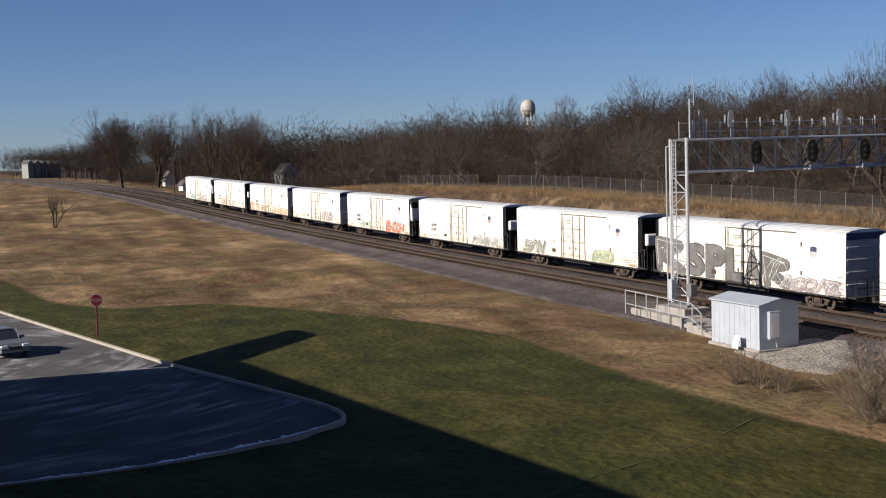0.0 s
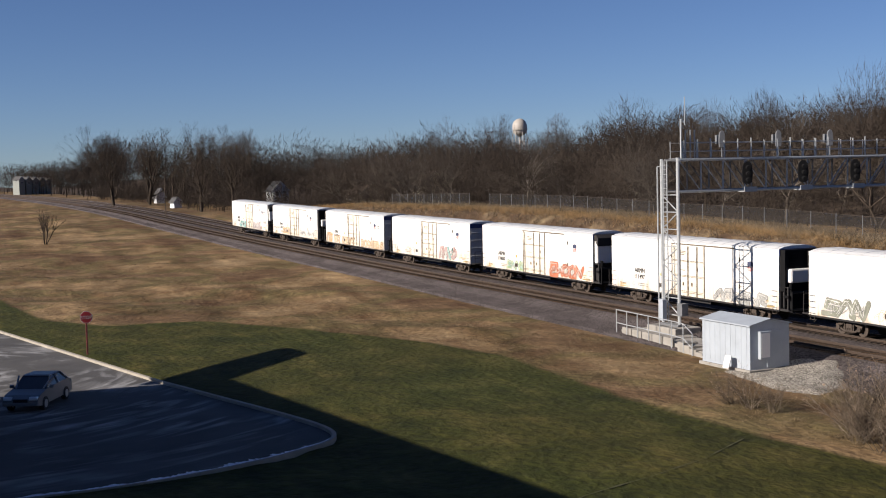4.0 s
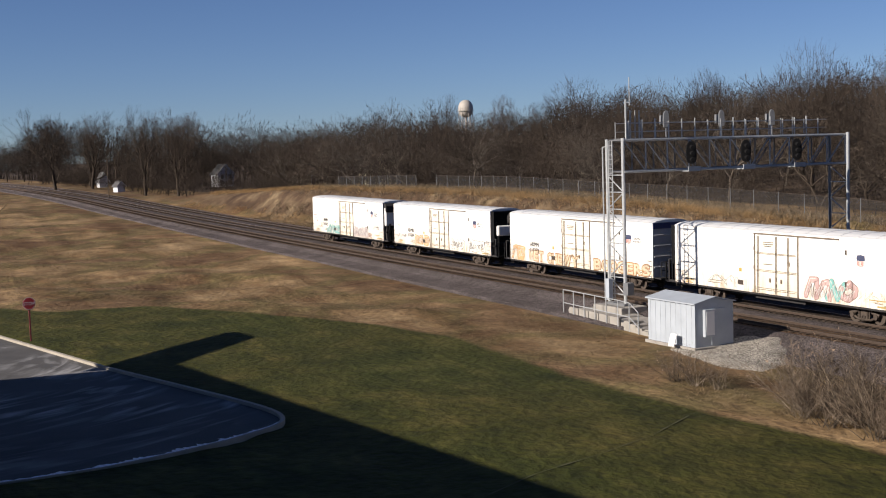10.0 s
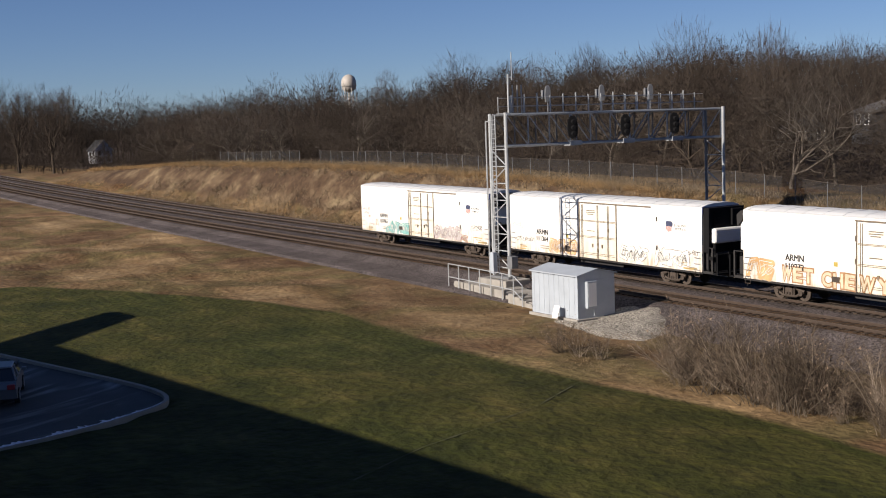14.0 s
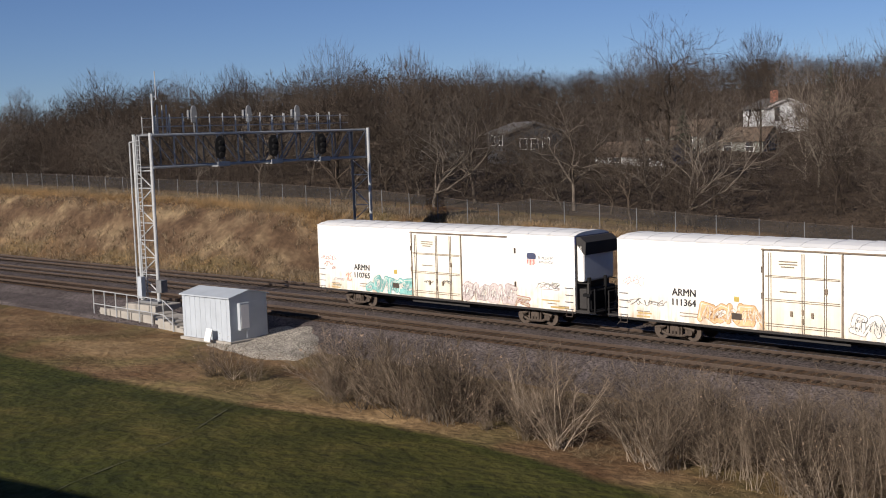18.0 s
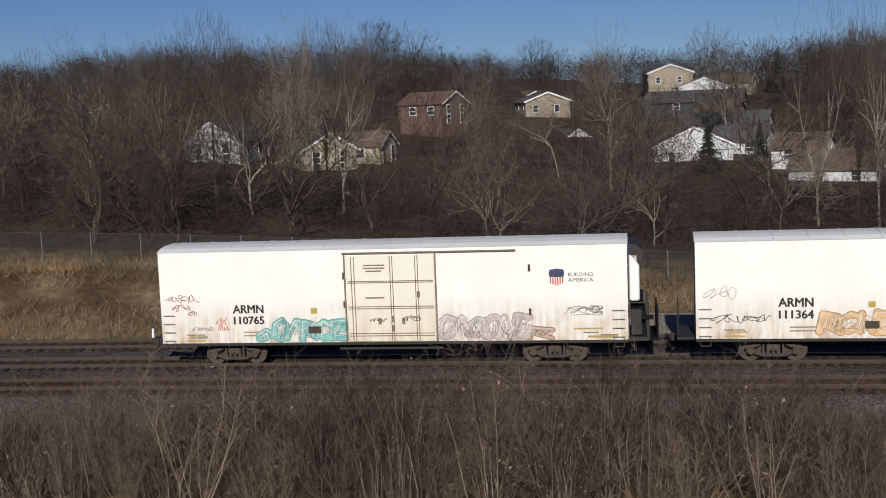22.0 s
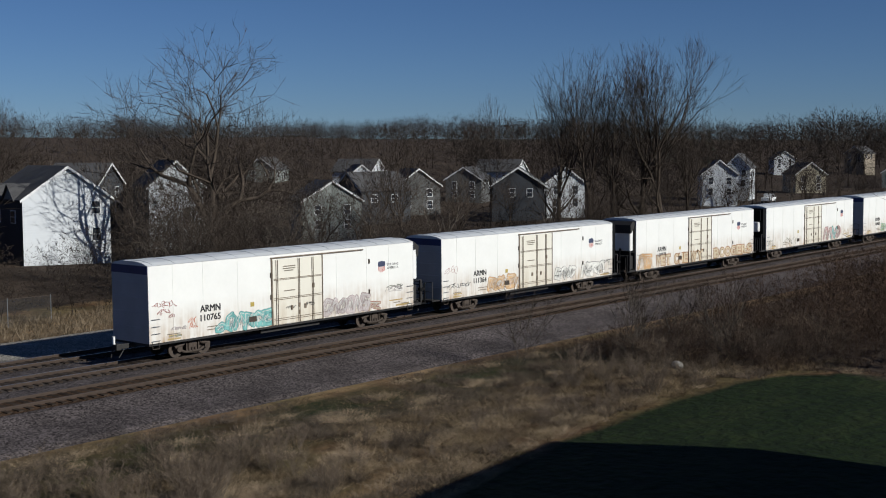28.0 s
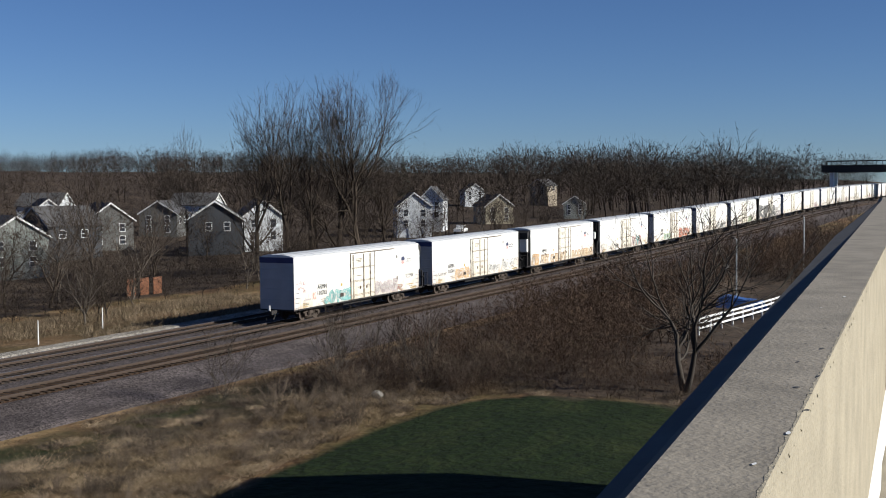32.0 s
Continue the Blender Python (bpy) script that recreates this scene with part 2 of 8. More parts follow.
M["red"] = shade("sign_red", (0.42, 0.03, 0.035), 0.5, scale=3)
M["signpost"] = shade("maroon_post", (0.2, 0.04, 0.04), 0.7, scale=3)
M["signwhite"] = shade("sign_white", (0.722, 0.714, 0.697), 0.5, scale=3, var=0.03)
M["silver"] = shade("silver_car_paint", (0.16, 0.172, 0.19), 0.4, 0.3, var=0.05, scale=2)
M["tyre"] = shade("tyre", (0.02, 0.02, 0.02), 0.9, scale=5)
M["lamp_off"] = shade("headlamp_glass", (0.75, 0.78, 0.8), 0.15, scale=5, var=0.05)
M["blue"] = shade("blue_sheet", (0.03, 0.09, 0.28), 0.5, scale=1)
M["tower"] = shade("tower_paint", (0.34, 0.313, 0.286), 0.6, var=0.1, scale=0.3)
M["gravel"] = shade("pale_gravel", (0.225, 0.206, 0.18), 0.95, var=0.25, scale=0.7, fine=14, bump=0.03, stones=16.0, spec=0.08)
M["worn"] = shade("worn_grass", (0.05, 0.05, 0.019), 0.95, var=0.35, scale=1.5, fine=12)
M["frost"] = shade("frost", (0.75, 0.76, 0.78), 0.9, var=0.25, scale=1.0, fine=15)
M["stone"] = shade("pale_stone", (0.198, 0.186, 0.168), 0.9, scale=3)
M["orange"] = shade("orange_boards", (0.13, 0.05, 0.0225), 0.8, scale=2)


def ground_material():
    """Dry winter grass, with mown lawn, bare gravel and leaf litter where their masks say."""
    m = bpy.data.materials.new("winter_grass")
    m.use_nodes = True
    n, l = m.node_tree.nodes, m.node_tree.links
    b = n["Principled BSDF"]
    b.inputs["Roughness"].default_value, b.inputs["Specular IOR Level"].default_value = 0.95, 0.15
    co = n.new("ShaderNodeTexCoord")

    def noise_at(scale, detail=6, st=(1, 1, 1)):
        mp, k = n.new("ShaderNodeMapping"), n.new("ShaderNodeTexNoise")
        mp.inputs["Scale"].default_value = st
        k.inputs["Scale"].default_value, k.inputs["Detail"].default_value = scale, detail
        l.new(co.outputs["Object"], mp.inputs["Vector"])
        l.new(mp.outputs[0], k.inputs["Vector"])
        return k.outputs["Fac"]

    def ramp(fac, stops, k=1.0):
        r = n.new("ShaderNodeValToRGB")
        while len(r.color_ramp.elements) < len(stops):
            r.color_ramp.elements.new(0.5)
        for e, (p, c) in zip(r.color_ramp.elements, stops):
            e.position, e.color = p, (*[k * v for v in c], 1)
        l.new(fac, r.inputs[0])
        return r.outputs[0]

    def blend(fac, a, c, mode="MIX"):
        x = n.new("ShaderNodeMix")
        x.data_type, x.blend_type = "RGBA", mode
        if isinstance(fac, float):
            x.inputs[0].default_value = fac
        else:
            l.new(fac, x.inputs[0])
        l.new(a, x.inputs[6])
        l.new(c, x.inputs[7])
        return x.outputs[2]

    def mask(name, wob, lo=0.35, hi=0.65):
        a = n.new("ShaderNodeAttribute")
        a.attribute_name = name
        s = n.new("ShaderNodeMath")
        s.operation = "MULTIPLY_ADD"
        l.new(wob, s.inputs[0])
        s.inputs[1].default_value = 0.5
        t = n.new("ShaderNodeMath")
        t.operation = "ADD"
        t.inputs[1].default_value = -0.25
        l.new(a.outputs["Fac"], t.inputs[0])
        l.new(t.outputs[0], s.inputs[2])
        r = n.new("ShaderNodeMapRange")
        r.inputs[1].default_value, r.inputs[2].default_value = lo, hi
        l.new(s.outputs[0], r.inputs[0])
        return r.outputs[0]

    wide, mid, fine, mown = noise_at(0.07, 5), noise_at(0.3, 9, (1, 1.25, 1)), noise_at(2.2, 10), noise_at(1.0, 4, (0.12, 1.1, 1))
    dry = ramp(wide, [(0.34, (0.165, 0.1, 0.055)), (0.43, (0.225, 0.147, 0.082)), (0.49, (0.165, 0.13, 0.06)), (0.56, (0.26, 0.175, 0.095)), (0.68, (0.36, 0.26, 0.15))], 0.64)
    dry = blend(0.95, dry, ramp(mid, [(0.3, (0.62, 0.52, 0.46)), (0.46, (0.9, 0.87, 0.84)), (0.58, (1.1, 1.08, 1.05)), (0.7, (1.45, 1.42, 1.35))]), "MULTIPLY")
    band, streak = noise_at(1.0, 6, (0.035, 0.28, 1)), noise_at(0.5, 6, (1.1, 0.35, 0.35))
    dry = blend(0.9, dry, ramp(band, [(0.32, (0.68, 0.6, 0.52)), (0.45, (0.92, 0.9, 0.86)), (0.55, (1.05, 1.04, 1.02)), (0.66, (1.4, 1.38, 1.34))]), "MULTIPLY")
    lawn = ramp(mid, [(0.25, (0.044, 0.053, 0.01)), (0.5, (0.084, 0.088, 0.018)), (0.72, (0.15, 0.135, 0.04))], 0.43)
    lawn = blend(0.8, lawn, ramp(mown, [(0.35, (0.86, 0.9, 0.85)), (0.55, (1.0, 1.0, 1.0)), (0.72, (1.35, 1.25, 1.3))]), "MULTIPLY")
    lawn = blend(0.6, lawn, ramp(wide, [(0.35, (0.8, 0.95, 0.7)), (0.65, (1.2, 1.05, 0.95))]), "MULTIPLY")
    lush = n.new("ShaderNodeAttribute")
    lush.attribute_name = "lush"
    lawn = blend(lush.outputs["Fac"], lawn, ramp(mid, [(0.25, (0.022, 0.045, 0.008)), (0.5, (0.034, 0.062, 0.013)), (0.72, (0.06, 0.085, 0.022))], 0.29))
    grav = ramp(fine, [(0.3, (0.3, 0.27, 0.24)), (0.7, (0.5, 0.47, 0.43))])
    litter = ramp(mid, [(0.3, (0.04, 0.029, 0.021)), (0.7, (0.1, 0.072, 0.052))], 0.8)
    col = blend(mask("lawn", mid), dry, lawn)
    col = blend(mask("litter", mid), col, litter)
    face = ramp(mid, [(0.3, (0.045, 0.028, 0.018)), (0.48, (0.075, 0.048, 0.03)), (0.6, (0.12, 0.084, 0.052)), (0.74, (0.2, 0.15, 0.09))])
    col = blend(mask("face", streak, 0.4, 0.75), col, face)
    col = blend(mask("gravel", fine), col, grav)
    col = blend(0.42, col, ramp(fine, [(0.32, (0.4, 0.38, 0.36)), (0.5, (0.95, 0.95, 0.95)), (0.68, (1.6, 1.58, 1.55))]), "MULTIPLY")
    l.new(col, b.inputs["Base Color"])
    bp = n.new("ShaderNodeBump")
    bp.inputs["Strength"].default_value, bp.inputs["Distance"].default_value = 0.8, 0.2
    l.new(fine, bp.inputs["Height"])
    l.new(bp.outputs[0], b.inputs["Normal"])
    return m


M["ground"] = ground_material()

# ---- the line of the railway ----
S = np.arange(-1500, 1500.1, 1.0)


def line_of_track():
    u = np.clip((S + 10.583) / 83.631, -1, 1)
    th = radians(10.091) * 0.5 * (1.5 * u - 0.5 * u ** 3)
    th = th - np.interp(0, S, th)
    mid = (th[1:] + th[:-1]) / 2
    tx = np.concatenate([[0], np.cumsum(np.cos(mid))])
    ty = np.concatenate([[0], np.cumsum(-np.sin(mid))])
    i = len(S) // 2
    return tx - tx[i], ty - ty[i] + 48.533, th


TX, TY, TH = line_of_track()


def rail_z(s):
    """Height of the rails: level before the camera, rising a little both ways."""
    a = np.clip(s, -260, 260)
    z = 5.115e-5 * a * a - 0.777e-3 * a
    over = np.abs(s) - 260
    return z + np.where(over > 0, 0.022 * 120 * (1 - np.exp(-np.maximum(over, 0) / 120)), 0)


def track_at(s, off=0.0):
    """A point of the middle track's centre line, moved off metres away from the camera's side."""
    th, o = np.interp(s, S, TH), off + 1.5
    return np.interp(s, S, TX) + o * np.sin(th), np.interp(s, S, TY) + o * np.cos(th), rail_z(s)


def heading(s):
    return -np.interp(s, S, TH)


CX, CY, _ = track_at(S)


def step(a, b, x):
    t = np.clip((x - a) / (b - a), 0, 1)
    return t * t * (3 - 2 * t)


def wavy(x, y, k, seed):
    """Cheap smooth waves for the lie of the land."""
    return (np.sin(k * x + seed) * np.cos(k * 1.3 * y + 2 * seed) + 0.5 * np.sin(2.3 * k * x - 1.7 * k * y + seed * 3)) / 1.5


def lawn_edge(x):
    """How far out from the building the mown lawn reaches."""
    return np.interp(x, [-140, -101, -94.5, -94, -86, -74, -67, -56, -47, -40, -33.6, -28, -15, 10, 25, 39, 47, 52.9, 56.5, 58, 58.6, 70],
                     [-6, 1, 5, 12.4, 18, 24.5, 26.6, 26.8, 26.9, 28.1, 29.4, 29.5, 28, 23.5, 22, 23.6, 23.2, 22.5, 20.9, 17.8, 6, 2])


def land(x, y):
    """Height of the ground."""
    x, y = np.asarray(x, float), np.asarray(y, float)
    off = y - np.interp(x, CX, CY)
    zr = rail_z(x)
    near = -0.3 + 0.25 * wavy(x, y, 0.06, 1.0) * step(-14, -26, off) * step(8, 20, y)
    near = near + (0.3 * wavy(x, y, 0.19, 2.6) + 0.16 * wavy(x, y, 0.47, 0.7)) * step(-13, -18, off) * step(0.5, 5, y - lawn_edge(x)) * step(-60, -72, x)
    near = near + (zr - 0.75 + 0.3) * step(-34, -11, off) * 1.0
    near = near + (rail_z(x) * 0.8) * step(-110, -240, x) * step(-11, -34, off)
    near = near - 0.9 * step(78, 91, x) * step(27, 19, y) * step(260, 180, x)
    top = np.interp(x, [-400, -285, -250, -232, -216, -189, -167, -149, -134, -115, -100, -85, -72, -50, -25, 0, 25, 60, 200], [0, 0.2, 1.2, 2.3, 3.3, 4.5, 5.0, 5.5, 5.5, 5.4, 5.1, 4.7, 4.3, 3.5, 2.3, 1.2, 0.4, 0.0, 0.5])
    foot = np.interp(x, [-84, -76, -64, -58, -12, 0, 60, 76], [9.5, 14.0, 14.5, 9.7, 9.5, 16.0, 16.0, 9.5])
    rise = np.clip((off - foot - 0.35 * wavy(x, y, 0.55, 3.0) - 0.5 * wavy(x, 0 * y, 0.21, 1.0)) / 6.6, 0, 1)
    far = zr - 0.7 + top * (0.3 * rise + 0.7 * step(0, 1, rise)) + 0.2 * wavy(x, y, 0.09, 2.0) * step(foot + 0.5, foot + 8.5, off)
    far = far + 0.28 * wavy(x, 0.4 * y, 0.9, 5.0) * np.sin(np.pi * rise) * np.minimum(top / 3, 1)
    hill = np.interp(y, [70, 115, 140, 165, 205, 255, 320, 380, 450, 900], [0, 0, 1, 2, 6, 11.5, 15.5, 13, 8, 4])
    hill = hill + np.interp(x, [-500, -250, -140, -90, -30, 0, 60, 125, 160, 300, 600], [3, 4.5, 7, 7, 3, 0, -0.5, -1.6, 0.5, 1.0, 3]) + 0.6 * wavy(x, y, 0.025, 3.0)
    far = far + (hill - far) * step(24, 60, off)
    z = np.where(off < 0, near, far)
    d = np.hypot(x, y)
    road = step(-44.5, -46.5, x) * step(0.6, -0.6, y - np.interp(x, [-120, -96.1, -65.5, -54, -48, -45], [-10.1, -2.9, 6.3, 10.4, 11.2, 7]))
    return z - 0.25 * road + 2 * step(450, 1200, d)


def mesh_of(name, verts, faces, material=None, smooth=False):
    me = bpy.data.meshes.new(name)
    me.from_pydata(verts, [], faces)
    if material:
        me.materials.append(material)
    if smooth:
        me.polygons.foreach_set("use_smooth", [True] * len(me.polygons))
    me.update()
    return me


def ground():
    def axis(lo, hi, fine_lo, fine_hi, fine, grow):
        a = list(np.arange(fine_lo, fine_hi + 0.01, fine))
        st = fine
        while a[-1] < hi:
            st *= grow
            a.append(a[-1] + st)
        st = fine
        while a[0] > lo:
            st *= grow
            a.insert(0, a[0] - st)
        return np.array(a)
    xs, ys = axis(-4000, 4000, -120, 110, 1.5, 1.1), axis(-900, 4000, -14, 74, 1.0, 1.1)
    X, Y = np.meshgrid(xs, ys)
    Z = land(X, Y)
    nx, ny = len(xs), len(ys)
    idx = np.arange(nx * ny).reshape(ny, nx)
    faces = np.stack([idx[:-1, :-1], idx[:-1, 1:], idx[1:, 1:], idx[1:, :-1]], -1).reshape(-1, 4)
    me = mesh_of("ground", np.stack([X, Y, Z], -1).reshape(-1, 3).tolist(), faces.tolist(), M["ground"], True)
    x, y = X.ravel(), Y.ravel()
    off = y - np.interp(x, CX, CY)
    edge = lawn_edge(x)
    masks = {"lush": step(12, 38, x), "lawn": np.maximum(step(1.5, -1.5, y - edge) * step(-150, -120, x), 0.58 * step(10, 20, x) * step(70, 56, x) * step(-24, -16, off) * step(-10, -12, off)),
             "gravel": np.maximum(step(3.2, 2.0, np.hypot((x + 54) / 2.0, y - 40)), step(0.9, 0.4, np.abs(off - 8.3)) * step(15, 30, x)),
             "litter": np.maximum(np.maximum(step(24, 30, off), step(52, 64, x) * step(200, 150, x) * step(-11, -13, off) * step(4, 6, y)), 0.5 * step(28, 36, x) * step(64, 54, x) * step(-12.5, -15, off) * step(0.5, 3, y - edge) + 0.45 * step(9, 10, off) * step(20, 18, off) + 0.4 * step(3.5, 1.5, np.abs(y - 34.5)) * step(-50, -38, x) * step(20, -10, x))}
    lift = np.interp(x, [-270, -235, -200, -60, -25, 0], [0, 0.6, 1, 1, 0.8, 0])
    masks["face"] = lift * step(10.4, 12.0, off) * step(16.8, 15.2, off)
    for k, v in masks.items():
        at = me.attributes.new(k, "FLOAT", "POINT")
        at.data.foreach_set("value", v.astype(np.float32))
    return tagged(new("ground", me), "mown green lawn and dry winter grass", "ground", kind="structure")


ground()


def part(name, me, parent, label=""):
    """Link a mesh as ONE part under a thing or under a part."""
    ob = new(name, me)
    ob.parent = parent
    if label:
        ob["label"] = label
    return ob


def thing(name, label, category, m=None, group="", kind=""):
    ob = new(name)
    ob.empty_display_size = 0.3
    if m is not None:
        ob.matrix_basis = m
    return tagged(ob, label, category, group, kind)


def swept(s0, s1, st, prof):
    """A strip or bar along the track from a profile of (off, height) points, or from a function that gives the profile at s."""
    ss = np.arange(s0, s1 + st / 2, st)
    at = prof if callable(prof) else lambda s: prof
    verts, faces, k = [], [], len(at(s0))
    for s in ss:
        for o, h in at(s):
            x, y, z = track_at(s, o)
            verts.append((float(x), float(y), float(z + h)))
    for i in range(len(ss) - 1):
        for j in range(k - 1):
            a = i * k + j
            faces.append((a, a + k, a + k + 1, a + 1))
    return verts, faces


def railway():
    def shoulder(s):
        k = float(np.interp(s, [-190, -120, -70], [0.45, 0.62, 1.0]))
        return [(-6.2 - 5.0 * k, -1.05), (-6.2 - 3.8 * k, -0.62), (-6.2 - 1.2 * k, -0.45), (-6.2, -0.19), (6.2, -0.19), (7.0, -0.5), (8.2, -0.95)]
    v, f = swept(-1200, 1200, 4, shoulder)
    bed = mesh_of("ballast_bed", v, f, M["ballast"])
    bed = tagged(new("ballast_bed", bed), "grey-purple crushed stone ballast under the tracks", "ballast", kind="structure")
    for off in (-4.3, 0.0, 4.3):
        v, f = swept(-900, 900, 3, [(off - 1.5, -0.186), (off - 0.5, -0.14), (off + 0.5, -0.14), (off + 1.5, -0.186)])
        st = tagged(new("stained_ballast", mesh_of("stained_ballast", v, f, M["ballast_brown" if off < 0 else "ballast_grey"])), "rust-brown stained ballast between the rails" if off < 0 else "dark grey-brown ballast between the rails", "ballast", kind="structure")
        tr = thing("railway_track", "steel rails on dark wooden ties", "railway track", group="tracks side by side", kind="structure")
        for side in (-0.755, 0.755):
            o = off + side
            v, f = swept(-900, 900, 2, [(o - 0.07, -0.16), (o - 0.02, -0.13), (o - 0.036, -0.04), (o - 0.036, 0.0), (o + 0.036, 0.0), (o + 0.036, -0.04), (o + 0.02, -0.13), (o + 0.07, -0.16)])
            rail = part("rail", mesh_of("rail", v, f, M["rail"]), tr)
            v, f = swept(-600, 600, 3, [(o - 0.03, 0.001), (o + 0.03, 0.001)])
            part("running_surface", mesh_of("running_surface", v, f, M["railtop"] if off > -1 else M["railtop_dull"]), rail, "polished rail head" if off > -1 else "dull brown rail head")
        tracks.append((off, tr))


tracks = []
railway()


def gravel_path():
    v, f = swept(-18, 56, 2, [(6.8, -0.6), (7.2, -0.42), (9.0, -0.4), (11.5, -0.44), (13.6, -0.5), (14.6, -0.9)])
    tagged(new("gravel_path", mesh_of("gravel_path", v, f, M["gravel"])), "pale gravel service strip along the far track", "path", kind="structure")
    v, f = swept(56.2, 110, 2, [(7.6, -0.6), (8.0, -0.4), (9.2, -0.4), (9.6, -0.8)])
    tagged(new("gravel_path", mesh_of("gravel_path", v, f, M["gravel"])), "narrow pale gravel strip along the far track", "path", kind="structure")


gravel_path()


# ---- mesh helpers ----
class Shape:
    """Collects boxes, bars, tubes and plates into one mesh."""

    def __init__(self):
        self.v, self.f = [], []

    def add(self, verts, faces):
        k = len(self.v)
        self.v += [tuple(map(float, p)) for p in verts]
        self.f += [tuple(i + k for i in q) for q in faces]
        return self

    def box(self, x0, x1, y0, y1, z0, z1, bev=0.0):
        if bev <= 0:
            p = [(x, y, z) for z in (z0, z1) for y in (y0, y1) for x in (x0, x1)]
            return self.add(p, [(0, 2, 3, 1), (4, 5, 7, 6), (0, 1, 5, 4), (2, 6, 7, 3), (0, 4, 6, 2), (1, 3, 7, 5)])
        bm = bmesh.new()
        bmesh.ops.create_cube(bm, size=1)
        bmesh.ops.scale(bm, vec=(x1 - x0, y1 - y0, z1 - z0), verts=bm.verts)
        bmesh.ops.translate(bm, vec=((x0 + x1) / 2, (y0 + y1) / 2, (z0 + z1) / 2), verts=bm.verts)
        bmesh.ops.bevel(bm, geom=bm.edges[:], offset=bev, segments=2, affect="EDGES", profile=0.5)
        bm.verts.ensure_lookup_table()
        self.add([v.co for v in bm.verts], [[v.index for v in f.verts] for f in bm.faces])
        bm.free()
        return self

    def bar(self, a, b, r, n=6, r2=None):
        """A round bar from a to b."""
        a, b = Vector(a), Vector(b)
        d = b - a
        if d.length < 1e-6:
            return self
        q = d.to_track_quat("Z", "Y")
        r2 = r if r2 is None else r2
        p = []
        for c, rr in ((a, r), (b, r2)):
            p += [c + q @ Vector((rr * math.cos(k * math.tau / n), rr * math.sin(k * math.tau / n), 0)) for k in range(n)]
        return self.add(p, [(k, (k + 1) % n, n + (k + 1) % n, n + k) for k in range(n)] + [tuple(range(n - 1, -1, -1)), tuple(range(n, 2 * n))])

    def prism(self, outline, y0, y1):
        """An outline in x and z, drawn out along y."""
        n = len(outline)
        p = [(x, y, z) for y in (y0, y1) for x, z in outline]
        return self.add(p, [tuple(range(n)), tuple(range(2 * n - 1, n - 1, -1))] + [(k, n + k, n + (k + 1) % n, (k + 1) % n) for k in range(n)])

    def mesh(self, name, material, smooth=False):
        me = mesh_of(name, self.v, self.f, material, smooth)
        bm = bmesh.new()
        bm.from_mesh(me)
        bmesh.ops.recalc_face_normals(bm, faces=bm.faces)
        bm.to_mesh(me)
        bm.free()
        return me


def quick_mesh(name, co, tri, material):
    """A mesh of triangles from arrays."""
    me = bpy.data.meshes.new(name)
    co, tri = np.asarray(co, np.float32), np.asarray(tri, np.int32)
    me.vertices.add(len(co))
    me.vertices.foreach_set("co", co.ravel())
    me.loops.add(tri.size)
    me.loops.foreach_set("vertex_index", tri.ravel())
    me.polygons.add(len(tri))
    me.polygons.foreach_set("loop_start", np.arange(0, tri.size, 3, dtype=np.int32))
    me.materials.append(material)
    me.update(calc_edges=True)
    return me


def lettering(text, size, material, align="LEFT", bold=0.0):
    """Flat lettering as a mesh, in x and z, facing -y."""
    cu = bpy.data.curves.new("lettering", "FONT")
    cu.body, cu.size, cu.align_x, cu.extrude, cu.resolution_u, cu.offset = text, size, align, 0.002, 3, bold * size
    ob = bpy.data.objects.new("lettering", cu)
    scene.collection.objects.link(ob)
    me = bpy.data.meshes.new_from_object(ob.evaluated_get(bpy.context.evaluated_depsgraph_get()))
    bpy.data.objects.remove(ob)
    me.transform(Matrix.Rotation(radians(90), 4, "X"))
    me.materials.clear()
    me.materials.append(material)
    return me


# ---- the train of refrigerator cars ----
TRAIN = [(0, -237.44), (13, -108.71), (19, -50.31), (23, -10.47), (26, 19.37), (29, 48.74), (32, 78.47)]
LONG, EAVE, SILL, HALF = 19.6, 4.9, 1.02, 1.52
SLACK = {0: -0.06, 1: -0.2, 2: 0.35, 3: 0.05}  # play in the couplers, car by car


def car_pose(s):
    a, b = Vector(map(float, track_at(s + 3.0))), Vector(map(float, track_at(s + 16.6)))
    d = b - a
    m = (a + b) / 2
    return pose(m.x, m.y, m.z, 0, math.degrees(-math.atan2(d.z, d.xy.length)), math.degrees(math.atan2(d.y, d.x)))


